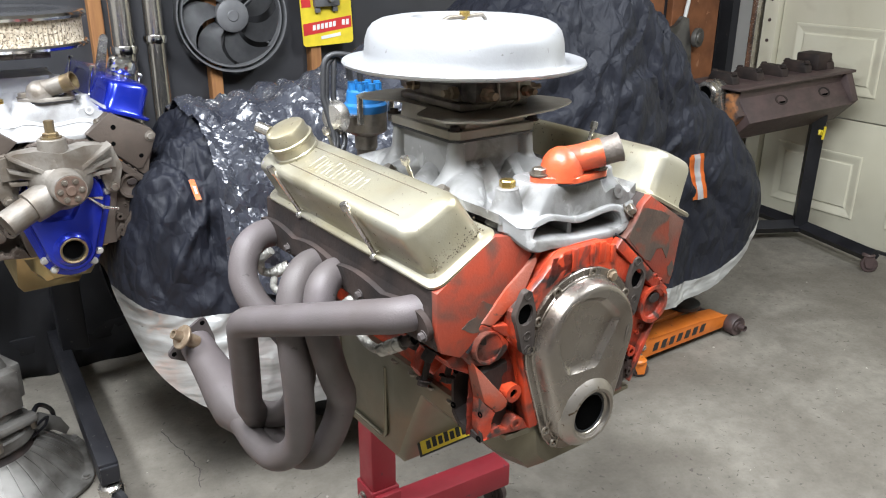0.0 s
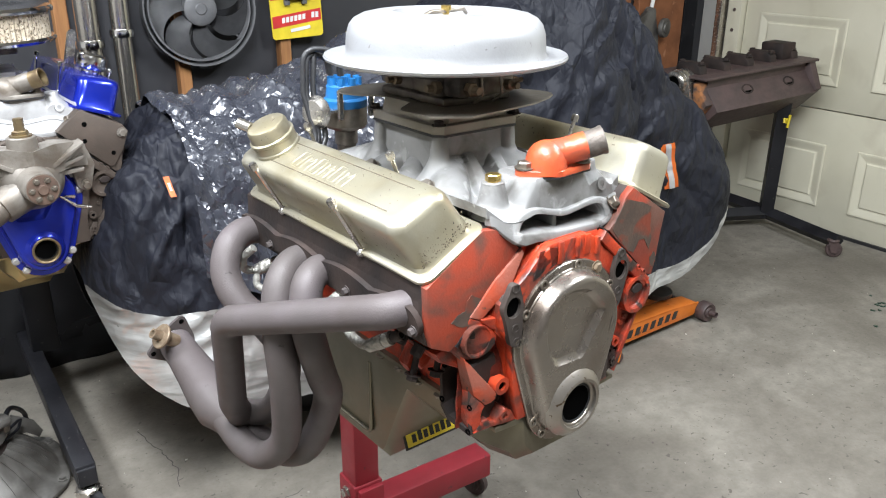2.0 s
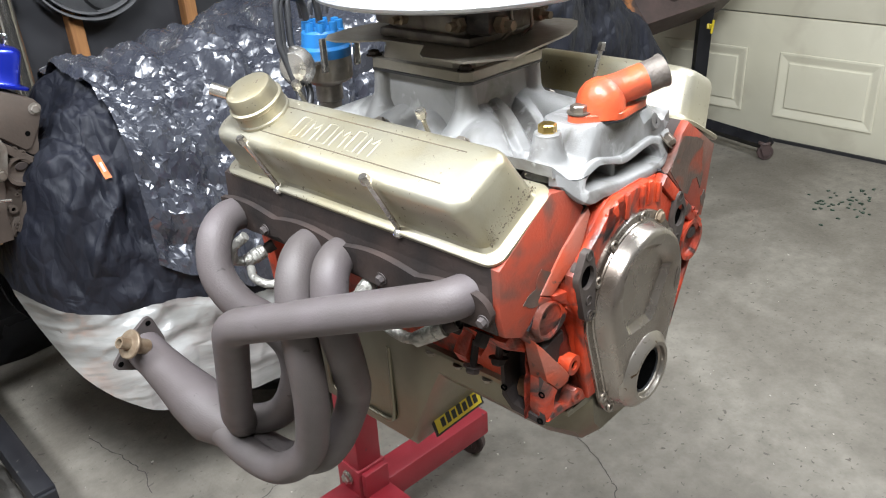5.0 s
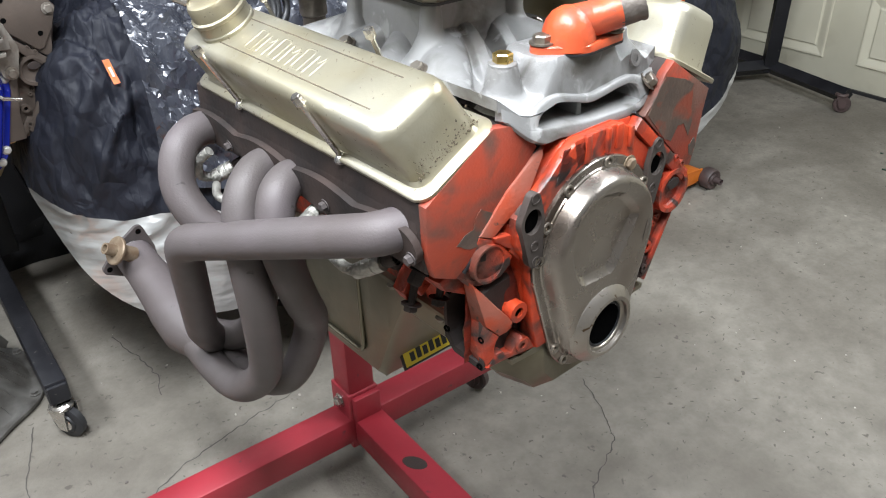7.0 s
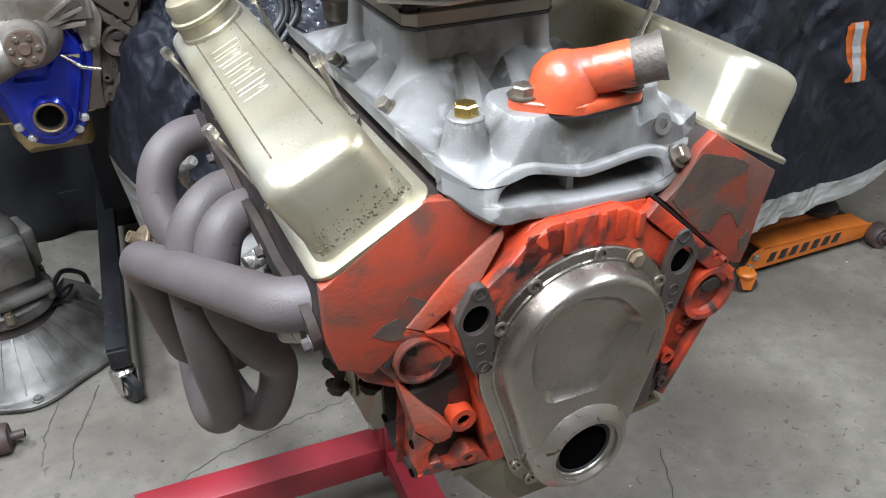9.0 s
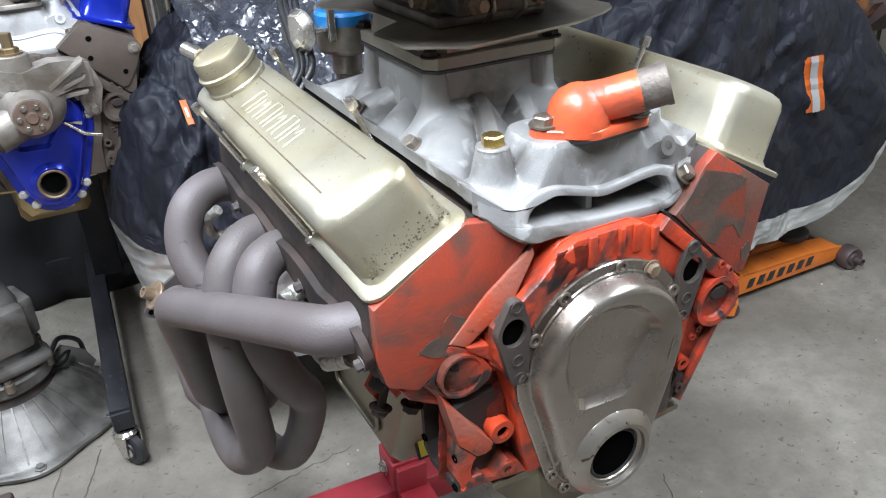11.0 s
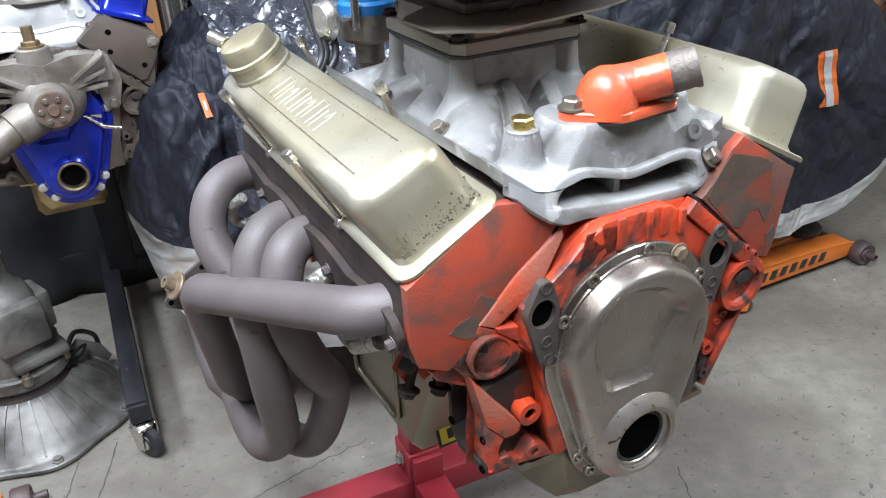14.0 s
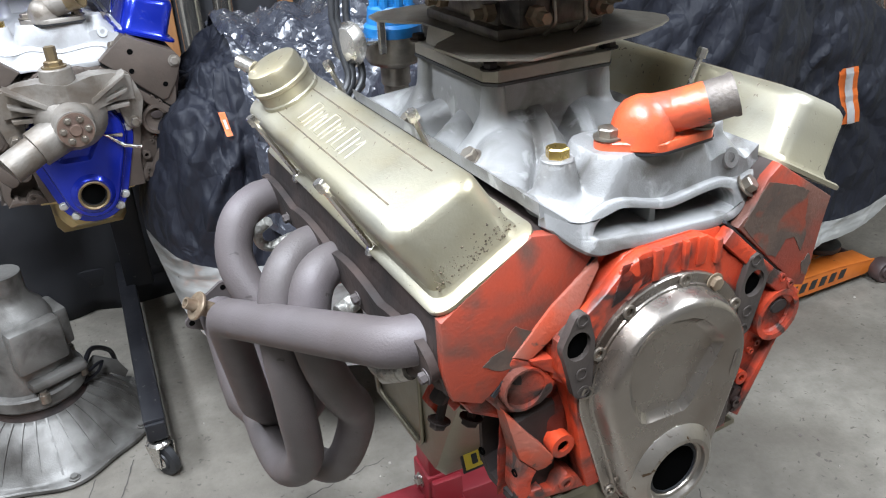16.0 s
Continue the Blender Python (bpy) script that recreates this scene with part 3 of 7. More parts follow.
SILVER = [(-0.385, 0.59), (-0.33, 0.560), (-0.25, 0.535), (-0.15, 0.545), (0.0, 0.50), (0.3, 0.42), (0.7, 0.32), (1.0, 0.262), (1.28, 0.257), (1.45, 0.269), (1.54, 0.305), (1.61, 0.353), (1.67, 0.414), (1.73, 0.485), (1.77, 0.508)]


def cover_point(x, a, lift=0.0, rough=1.0):
    """A point of the cover at x along the machine and angle a: 0 is the hem facing the room, pi the hem at the wall."""
    top, hem, w = interp(x, TOPS), interp(x, HEMS), interp(x, WIDE)
    cy = 1.25 - 0.105 * (x + 0.2)
    c, s = math.cos(a), math.sin(a)
    y = cy - w * (abs(c) ** 0.55) * (1 if c >= 0 else -1)
    z = hem + max(top - hem, 0.004) * (max(s, 0) ** 0.62)
    fold = noise.noise((x * 4.5 + z * 1.5, 3.1, z * 1.2)) * 0.034 + noise.noise((x * 10.0, 7.7, z * 1.8 + x * 4)) * 0.010
    wx, wz = 0.10 * noise.noise((x * 5, z * 5, 1.5)), 0.10 * noise.noise((x * 5, z * 5, 8.5))
    plane = 0.0
    for f, amp, seed, lean in ((4.6, 0.075, 0.3, 0.5), (8.0, 0.048, 4.0, -0.7), (16.0, 0.024, 9.0, 0.4), (33.0, 0.010, 2.0, -0.5)):
        d, _ = noise.voronoi(((x + wx + lean * (z + wz)) * f, y * f * 0.8, ((z + wz) * 0.55 - lean * 0.3 * x) * f + seed))
        plane += (min(d[1] - d[0], 0.45) if f < 6 else 0.40 - min(d[1] - d[0], 0.40)) * amp
    taut = 0.42 + 0.58 * min(1.0, max(s, 0.0) * 2.2)
    fade = min(1.0, 0.25 + max(0.0, x - X0_COVER) * 5, 0.25 + max(0.0, X1_COVER - x) * 1.2)
    out = (fold + plane - 0.030) * rough * fade * taut + lift
    n = Vector((0.0, -c, max(s, 0.15))).normalized()
    if x < -0.2:
        n = (n + Vector((-(-0.2 - x) * 3, 0, 0))).normalized()
    if x > 1.5:
        n = (n + Vector(((x - 1.5) * 4, 0, 0))).normalized()
    return Vector((x, y, z)) + n * out


def moto_cover():
    nx, na = 420, 170
    span_x = X1_COVER - X0_COVER
    xs = [X0_COVER + span_x * (0.5 - 0.5 * math.cos(math.pi * i / nx)) * 0.5 + span_x * i / nx * 0.5 for i in range(nx + 1)]
    dark, pale = B(), B()

    def seam(x):
        """The angle at which the silver skirt begins."""
        want = interp(x, SILVER) + 0.010 * noise.noise((x * 9, 1, 0))
        lo_, hi_ = 0.0, 1.2
        for _ in range(20):
            mid = (lo_ + hi_) / 2
            lo_, hi_ = (mid, hi_) if cover_point(x, mid).z < want else (lo_, mid)
        return max(lo_, 0.02)
    for bm, rows, span in ((pale, 26, lambda s: (0.0, s)), (dark, na - 26, lambda s: (s, math.pi))):
        V = []
        for x in xs:
            a0, a1 = span(seam(x))
            V.append([bm.verts.new(cover_point(x, a0 + (a1 - a0) * j / rows)) for j in range(rows + 1)])
        for p, q in zip(V, V[1:]):
            for j in range(rows):
                bm.faces.new((p[j], q[j], q[j + 1], p[j + 1]))
    ob = thing("motorcycle_cover", pose(0, 0, 0), "dark motorcycle cover with silver skirt draped over a machine", "motorcycle cover")
    for nm, bm, material, lab in (("upper_cover", dark, COVER, "dark blue-grey wrinkled fabric"), ("lower_skirt", pale, COVERSILVER, "silver coated fabric skirt")):
        p = part(nm, bm, material, ob, lab, smooth=55)
        mod = p.modifiers.new("thickness", "SOLIDIFY")
        mod.thickness = 0.003
    # reflective strips
    def on_cover(x, z, lift):
        a, b = 0.02, math.pi / 2
        for _ in range(24):
            m = (a + b) / 2
            a, b = (m, b) if cover_point(x, m).z < z else (a, m)
        return cover_point(x, a, lift)
    for x0, z0, x1, z1, wid in ((-0.208, 0.846, -0.203, 0.806, 0.012), (1.300, 0.748, 1.338, 0.600, 0.050)):
        bm, white, n = B(), B(), 10
        first, last = on_cover(x0, z0, 0.010), on_cover(x1, z1, 0.010)
        rows = [first.lerp(last, k / n).lerp(on_cover(x0 + (x1 - x0) * k / n, z0 + (z1 - z0) * k / n, 0.012), 0.4) for k in range(n + 1)]
        for b_, w0, w1, dz in ((bm, -wid / 2, wid / 2, 0.0), (white, -wid * 0.2, wid * 0.2, 0.003)):
            L = [b_.verts.new(p + Vector((w0, -dz - 0.27 * w0, 0.1 * w0))) for p in rows]
            R = [b_.verts.new(p + Vector((w1, -dz - 0.27 * w1, 0.1 * w1))) for p in rows]
            for k in range(n):
                if b_ is bm or wid > 0.03 or 3 <= k < 7:
                    b_.faces.new((L[k], R[k], R[k + 1], L[k + 1]))
            bmesh.ops.solidify(b_, geom=b_.faces[:], thickness=0.002)
        s_ = part("reflective_strip", bm, TAG, ob, "orange reflective strip")
        part("grey_stripe", white, TAGWHITE, s_)
    # feet of the machine under the skirt
    for x in (0.25, 0.95):
        bm = B()
        cy = 1.25 - 0.105 * (x + 0.2)
        lathe(bm, [(0.18, -0.05), (0.24, -0.055), (0.28, -0.03), (0.285, 0.0), (0.28, 0.03), (0.24, 0.055), (0.18, 0.05)], 40, Matrix.Translation((x, cy + 0.05, 0.285)) @ aim((0, 0, 0), (0.2, 1, 0)))
        part("wheel", bm, BLACKRUB, ob, smooth=50)
    return ob


moto_cover()


def plastic_sheet():
    """A shiny sheet of black plastic thrown over the cover."""
    rnd = random.Random(21)
    bm = B()
    nx, na = 118, 136
    vs = {}
    jit = lambda: rnd.uniform(-0.42, 0.42)
    for i in range(nx + 1):
        for j in range(na + 1):
            x = -0.165 + 0.66 * (i + (jit() if 0 < i < nx else 0)) / nx
            a0 = 0.20 + 0.10 * noise.noise((x * 9, 2, 0)) + max(0.0, 0.0 - x) * 0.8
            a = a0 + (2.2 - a0) * (j + (jit() if 0 < j < na else 0)) / na
            p = cover_point(x, a, 0.020, 0.6)
            q = a * 0.30
            d, _ = noise.voronoi((x * 13 + q * 3, q * 8, 0.3))
            w = min(d[1] - d[0], 0.5) * 0.045 + noise.noise((x * 7, q * 6, 1.0)) * 0.02 + noise.noise((x * 38, q * 30, 4.0)) * 0.0055 + rnd.uniform(-0.0012, 0.0012)
            vs[i, j] = bm.verts.new(p + Vector((0, -math.cos(a), max(math.sin(a), 0.2))).normalized() * w)
    for i in range(nx):
        for j in range(na):
            A, C, D, E = vs[i, j], vs[i + 1, j], vs[i + 1, j + 1], vs[i, j + 1]
            for f in (((A, C, D), (A, D, E)) if rnd.random() < 0.5 else ((A, C, E), (C, D, E))):
                bm.faces.new(f)
    ob = part("plastic_sheet", bm, PLASTIC, smooth=20)
    mod = ob.modifiers.new("thickness", "SOLIDIFY")
    mod.thickness = 0.002
    return tagged(ob, "crumpled shiny black plastic sheet over the motorcycle cover", "plastic sheet")


plastic_sheet()


# ---- floor jack ----
def floor_jack():
    jk = thing("floor_jack", pose(1.19, 0.975, 0.0, 0, 0, 3), "orange low-profile floor jack with black lettering bars", "floor jack")
    for y in (0.0, 0.215):
        bm = B()
        prism(bm, [(0.0, 0.030), (0.47, 0.026), (0.50, 0.040), (0.50, 0.072), (0.34, 0.088), (0.06, 0.098), (0.03, 0.086)], y, y + 0.008, bevel=0.002)
        part("side_plate", bm, JACK, jk, smooth=30)
    bm = B()
    prism(bm, [(0.06, 0.090), (0.34, 0.082), (0.49, 0.066), (0.49, 0.072), (0.34, 0.089), (0.06, 0.098)], 0.0, 0.075, bevel=0.001)
    prism(bm, [(0.06, 0.090), (0.34, 0.082), (0.49, 0.066), (0.49, 0.072), (0.34, 0.089), (0.06, 0.098)], 0.145, 0.22, bevel=0.001)
    part("top_plate", bm, JACK, jk, smooth=30)
    bm = B()
    prism(bm, [(0.05, 0.06), (0.40, 0.085), (0.43, 0.10), (0.40, 0.112), (0.05, 0.085)], 0.085, 0.135, bevel=0.004)
    part("lift_arm", bm, JACK, jk, smooth=30)
    bm = B()
    lathe(bm, [(0, 0.10), (0.06, 0.10), (0.064, 0.105), (0.064, 0.118), (0.055, 0.122), (0.03, 0.119), (0, 0.119)], 32, pose(0.37, 0.11, 0))
    part("saddle_pad", bm, BLACKRUB, jk, "round black rubber saddle pad", smooth=35)
    for y in (-0.02, 0.245):
        bm = B()
        lathe(bm, [(0.0, -0.025), (0.018, -0.025), (0.02, -0.018), (0.034, -0.022), (0.038, -0.016), (0.038, 0.016), (0.034, 0.022), (0.02, 0.018), (0.018, 0.025), (0, 0.025)], 24, aim((0.515, y, 0.038), (0.1, 1, 0)))
        part("front_wheel", bm, BROWNIRON, jk, smooth=40)
    bm = B()
    lathe(bm, [(0.011, -0.05), (0.011, 0.30), (0, 0.30)], 12, aim((0.515, -0.02, 0.038), (0, 1, 0)))
    part("axle", bm, BROWNIRON, jk, smooth=40)
    for y in (-0.02, 0.23):
        caster(jk, (-0.02, y - 0.02, 0.0), 0.028, 0.022, 60, BROWNIRON, JACK)
    # lettering as plain bars
    bm = B()
    for k in range(7):
        x = 0.085 + k * 0.042
        prism(bm, [(x, 0.044), (x + 0.024, 0.044), (x + 0.034, 0.074), (x + 0.010, 0.074)], -0.0012, 0.0005)
    part("lettering_bars", bm, BLACKPRINT, jk, "black lettering shown as plain bars")
    for x, z in ((0.035, 0.075), (0.02, 0.045)):
        bm = B()
        hexbolt(bm, (x, -0.001, z), (0, -1, 0), 0.009, 0.007)
        part("bolt", bm, BRIGHT, jk, smooth=30)
    bm = B()
    sweep(bm, [(-0.02, 0.11, 0.07), (-0.12, 0.12, 0.25), (-0.16, 0.125, 0.34)], 0.014, 12)
    part("handle_socket", bm, JACK, jk, smooth=40)


floor_jack()

# ---- the engines ----
def hull(circles, n=72):
    """The outline round several circles (cx, cz, r)."""
    out = []
    for i in range(n):
        a = 2 * math.pi * i / n
        d = (math.cos(a), math.sin(a))
        cx, cz, r = max(circles, key=lambda c: c[0] * d[0] + c[1] * d[1] + c[2])
        out.append((cx + r * d[0], cz + r * d[1]))
    return out


def annulus(bm, outer, inner, y0, y1, m=None, floor_depth=None):
    """A flat ring between two outlines of (x, z), from y0 (back) to y1 (front)."""
    n = len(outer)
    ob_, of = [bm.verts.new((x, y0, z)) for x, z in outer], [bm.verts.new((x, y1, z)) for x, z in outer]
    nf, nb = [bm.verts.new((x, y1, z)) for x, z in inner], [bm.verts.new((x, y0 if floor_depth is None else floor_depth, z)) for x, z in inner]
    for p, q in ((ob_, of), (of, nf), (nf, nb)):
        for i in range(n):
            j = (i + 1) % n
            bm.faces.new((p[i], q[i], q[j], p[j]))
    if floor_depth is not None:
        bm.faces.new(nb)
    vs = ob_ + of + nf + nb
    if m is not None:
        bmesh.ops.transform(bm, matrix=m, verts=vs)
    return vs


def boss(bm, x, z, r_out, r_in, y0, y1, depth=0.012, n=28):
    annulus(bm, ring_pts(r_out, r_out, n, x, z), ring_pts(r_in, r_in, n, x, z), y0, y1, None, y1 + depth)


FRONT = [(0.0, 0.236), (-0.030, 0.236), (-0.046, 0.231), (-0.060, 0.215), (-0.116, 0.158), (-0.118, 0.128), (-0.102, 0.112),
         (-0.094, 0.070), (-0.088, 0.020), (-0.080, -0.012), (0.112, -0.012), (0.122, 0.02), (0.178, 0.104), (0.190, 0.120),
         (0.176, 0.132), (0.066, 0.230), (0.046, 0.231), (0.030, 0.236)]
HEAD_RIGHT = [(0.081, 0.2265), (0.176, 0.1370), (0.187, 0.1335), (0.194, 0.152), (0.2005, 0.200), (0.2050, 0.2290), (0.126, 0.2800), (0.112, 0.2690), (0.096, 0.2405)]
HEAD_LEFT = [(-0.0715, 0.2315), (-0.170, 0.1275), (-0.184, 0.1185), (-0.213, 0.132), (-0.2215, 0.163), (-0.2200, 0.2135), (-0.134, 0.2685), (-0.102, 0.2630)]


def slab(bm, pts, back, bevel=0.0025):
    """A cast pad: a front outline of (x, y, z) points, pulled back to one depth."""
    a = [bm.verts.new(p) for p in pts]
    b = [bm.verts.new((p[0], back, p[2])) for p in pts]
    n = len(pts)
    fs = [bm.faces.new(a), bm.faces.new(b[::-1])]
    for i in range(n):
        fs.append(bm.faces.new((a[i], b[i], b[(i + 1) % n], a[(i + 1) % n])))
    bmesh.ops.recalc_face_normals(bm, faces=fs)
    if bevel:
        bmesh.ops.bevel(bm, geom=list(fs[0].edges), offset=bevel, segments=2, affect="EDGES", profile=0.5)


def valve_cover(root, side, material, bolt_material, label, emboss=True, marked=True):
    """A pressed rocker cover on one bank; side -1 is the fuel pump side."""
    bm = B()
    Y0, Y1 = 0.022, 0.492

    def loop(o, i, y0, y1, r, n=5):
        """A rounded rectangle between the section's points o and i."""
        o, i = Vector((o[0], 0, o[1])), Vector((i[0], 0, i[1]))
        w, d = (i - o).length, (i - o).normalized()
        mid = (o + i) / 2
        return [mid + d * a + Vector((0, (y0 + y1) / 2 + b, 0)) for a, b in round_rect(w, y1 - y0, r, n)]
    nrm = Vector((-0.488, 0, 0.873))
    o, i = Vector((-0.2215, 0, 0.2145)), Vector((-0.124, 0, 0.2690))
    s = (i - o).normalized()
    P = lambda v: (v.x, v.z)
    loops = [loop(P(o), P(i), Y0, Y1, 0.018), loop(P(o + nrm * 0.004), P(i + nrm * 0.004), Y0 - 0.0005, Y1 + 0.0005, 0.018),
             loop(P(o + nrm * 0.0055 + s * 0.002), P(i + nrm * 0.0055 - s * 0.002), Y0 + 0.002, Y1 - 0.002, 0.017),
             loop(P(o + nrm * 0.006 + s * 0.010), P(i + nrm * 0.006 - s * 0.008), Y0 + 0.011, Y1 - 0.011, 0.016),
             loop(P(o + nrm * 0.010 + s * 0.0125), P(i + nrm * 0.010 - s * 0.010), Y0 + 0.0135, Y1 - 0.0135, 0.018)]
    to, ti = Vector((-0.2510, 0, 0.2845)), Vector((-0.170, 0, 0.3245))
    a, b = o + nrm * 0.010 + s * 0.0125, i + nrm * 0.010 - s * 0.010
    steps = [(0.45, 0.004, 0.0), (0.80, 0.008, 0.0), (0.90, 0.010, 0.002), (0.96, 0.013, 0.006), (1.0, 0.019, 0.011)]
    ts = (ti - to).normalized()
    for f, dy, ins in steps:
        loops.append(loop(P(a.lerp(to, f) + ts * ins), P(b.lerp(ti, f) - ts * ins), Y0 + 0.0135 + dy, Y1 - 0.0135 - dy, 0.022))
    loops.append(loop(P(to + ts * 0.020 + Vector((-0.0005, 0, 0.0012))), P(ti - ts * 0.020 + Vector((-0.0005, 0, 0.0012))), Y0 + 0.044, Y1 - 0.044, 0.014))
    loft(bm, loops)
    for v in bm.verts:
        v.co.x *= -side
    vc = part("valve_cover", bm, material, root, label, smooth=32)
    up = Vector((ts.z * side, 0, ts.x))
    top = lambda f, y, h=0.0: Vector(((to.lerp(ti, f).x) * -side, y, to.lerp(ti, f).z)) + up * h
    # pressed lines along the top
    if emboss:
        # thin dark lines painted for the shade of the pressed grooves
        for f in (0.262, 0.768):
            bm = B()
            sweep(bm, [top(f, 0.085, 0.0009), top(f, 0.24, 0.0010), top(f, 0.392, 0.0009)], 0.0010, 6)
            part("groove_shade", bm, CRUMBS_AND_LINES, vc, smooth=60)
    else:
        for f0, y0, y1 in ((0.30, 0.075, 0.40), (0.74, 0.09, 0.40)):
            bm = B()
            sweep(bm, [top(f0, y0, 0.0008), top(f0, (y0 + y1) / 2, 0.0008), top(f0, y1, 0.0008)], 0.0019, 8)
            part("pressed_rib", bm, material, vc, smooth=60)
    if emboss and side < 0:
        # crumbs of dirt stuck low on the front face
        rnd = random.Random(5)
        bm = B()
        for k in range(190):
            u, v = rnd.uniform(0.06, 0.97), abs(rnd.gauss(0.0, 0.15)) + 0.02
            if v > 0.5:
                continue
            P0, Q0 = a.lerp(b, u), to.lerp(ti, u)
            c = P0.lerp(Q0, v)
            r = rnd.choice((0.0004, 0.0005, 0.0007, 0.0008, 0.0013))
            lathe(bm, [(r, 0.0), (r * 0.7, r * 0.5), (0, r * 0.6)], 5, aim((c.x, Y0 + 0.0135 + 0.004 * v / 0.45 + 0.0003, c.z), (0, -1, 0.1), rnd.uniform(0, 90)))
        part("caked_dirt", bm, CRUMBS_AND_LINES, vc)
    if emboss and marked:
        # raised strokes of the pressed maker's mark, as plain shapes
        for k in range(6):
            bm = B()
            y = 0.205 + k * 0.0245
            a_, b_ = y - 0.0075, y + 0.0075
            pts = [top(0.34, a_, 0.0005), top(0.68, a_, 0.0005), top(0.68, b_, 0.0005), top(0.34, b_, 0.0005), top(0.34, a_, 0.0005)] if k % 2 else [top(0.34, a_, 0.0005), top(0.68, a_, 0.0005), top(0.50, y, 0.0005), top(0.68, b_, 0.0005), top(0.34, b_, 0.0005)]
            sweep(bm, rounded(pts, 0.003, 3), 0.0011, 8)
            part("pressed_mark", bm, material, vc, smooth=60)
    # long hold-down studs along both rails
    for y in (0.162, 0.378):
        for inner in (0, 1):
            if inner:
                foot, head_ = Vector((-0.138, y + 0.010, 0.274)), Vector((-0.162, y + 0.010, 0.331))
            else:
                foot, head_ = Vector((-0.2165, y, 0.2165)), Vector((-0.2580, y, 0.2880))
            if not marked and (not inner or y > 0.2):
                continue
            bm = B()
            d = (head_ - foot).normalized()
            sweep(bm, [foot - d * 0.006, head_], 0.0030, 8)
            lathe(bm, [(0.0058, 0), (0.0058, 0.009), (0.0046, 0.011), (0, 0.011)], 6, aim(head_, d))
            lathe(bm, [(0.009, 0), (0.009, 0.003), (0.004, 0.007), (0, 0.007)], 12, aim(foot, d))
            for v in bm.verts:
                v.co.x *= -side
            part("hold_down_stud", bm, bolt_material, vc, smooth=40)
    return vc, top, up


def core_block(root, paint, head_paint, style):
    corner = DIRTYORANGE if style == "main" else paint
    # block: front bulkhead, banks and skirts; the left bank stands further back
    bm = B()
    prism(bm, FRONT, 0.010, 0.034, bevel=0.003)
    core = [(0.0, 0.234), (-0.034, 0.234), (-0.050, 0.226), (-0.072, 0.204), (-0.118, 0.170), (-0.122, 0.140), (-0.112, 0.09), (-0.102, 0.04), (-0.100, -0.012)]
    left = core[:5] + [(-0.120, 0.142), (-0.102, 0.112), (-0.096, 0.070), (-0.089, 0.020), (-0.080, -0.012)]
    prism(bm, left + [(-x, z) for x, z in core[:0:-1]], 0.0, 0.014, bevel=0.003)
    body = [(-0.03, 0.232), (-0.060, 0.229), (-0.170, 0.121), (-0.150, 0.088), (-0.112, 0.055), (-0.108, -0.012),
            (0.108, -0.012), (0.112, 0.055), (0.165, 0.098), (0.174, 0.130), (0.066, 0.229), (0.03, 0.232)]
    prism(bm, body, 0.028, 0.515, bevel=0.004)
    prism(bm, [(-0.17, 0.17), (-0.15, -0.012), (0.15, -0.012), (0.17, 0.17), (0.10, 0.235), (-0.10, 0.235)], 0.505, 0.530, bevel=0.004)
    # ribs and cast shapes on the front wall
    for x, z, w, h, d in ((-0.018, 0.219, 0.010, 0.032, 0.004), (0.014, 0.220, 0.007, 0.030, 0.005), (0.034, 0.219, 0.012, 0.030, 0.003), (0.054, 0.213, 0.008, 0.026, 0.004)):
        box(bm, (x - w / 2, -d, z - h / 2), (x + w / 2, 0.004, z + h / 2), 0.003)
    slab(bm, [(-0.040, -0.004, 0.232), (-0.056, 0.0, 0.222), (-0.060, 0.0, 0.198), (-0.046, -0.002, 0.190), (-0.034, -0.004, 0.206)], 0.004, 0.003)
    # right bank: thick edge under the deck and the web towards the pan rail
    prism(bm, [(0.0685, 0.2305), (0.176, 0.1335), (0.164, 0.122), (0.058, 0.219)], -0.004, 0.012, bevel=0.003)
    prism(bm, [(0.172, 0.106), (0.160, 0.094), (0.108, 0.002), (0.118, -0.006)], 0.0, 0.012, bevel=0.003)
    prism(bm, [(0.112, 0.030), (0.128, 0.026), (0.122, 0.008), (0.100, -0.008), (0.092, 0.0)], 0.004, 0.020, bevel=0.003)
    # left bank: deck strip, ear of the core plug, sloping facet and ridge down to the corner
    block = part("engine_block", bm, paint, root, "", smooth=35)
    bm = B()
    slab(bm, [(-0.0675, 0.018, 0.2320), (-0.0690, 0.014, 0.2238), (-0.0892, 0.011, 0.1921), (-0.0972, 0.011, 0.1836), (-0.1377, 0.015, 0.1510), (-0.1540, 0.019, 0.1570), (-0.1157, 0.019, 0.1960)], 0.040, 0.0018)
    part("deck_edge", bm, WORNORANGE if style == "main" else paint, block, smooth=35)
    bm = B()
    slab(bm, [(-0.1395, 0.012, 0.1530), (-0.1195, 0.008, 0.1514), (-0.1045, 0.005, 0.1261), (-0.1041, 0.009, 0.1171), (-0.1140, 0.012, 0.1300), (-0.1247, 0.013, 0.1361), (-0.1387, 0.015, 0.1467)], 0.034)
    part("deck_tab", bm, paint, block, smooth=35)
    bm = B()
    slab(bm, [(-0.1527, 0.018, 0.1563), (-0.1380, 0.016, 0.1500), (-0.1237, 0.013, 0.1378), (-0.1133, 0.011, 0.1225), (-0.1160, 0.012, 0.1110), (-0.1270, 0.014, 0.1010), (-0.1400, 0.016, 0.0965), (-0.1538, 0.020, 0.0980), (-0.1621, 0.024, 0.0976), (-0.1740, 0.030, 0.1120), (-0.1874, 0.035, 0.1264), (-0.1728, 0.028, 0.1367)], 0.060)
    part("plug_ear", bm, corner, block, smooth=35)
    bm = B()
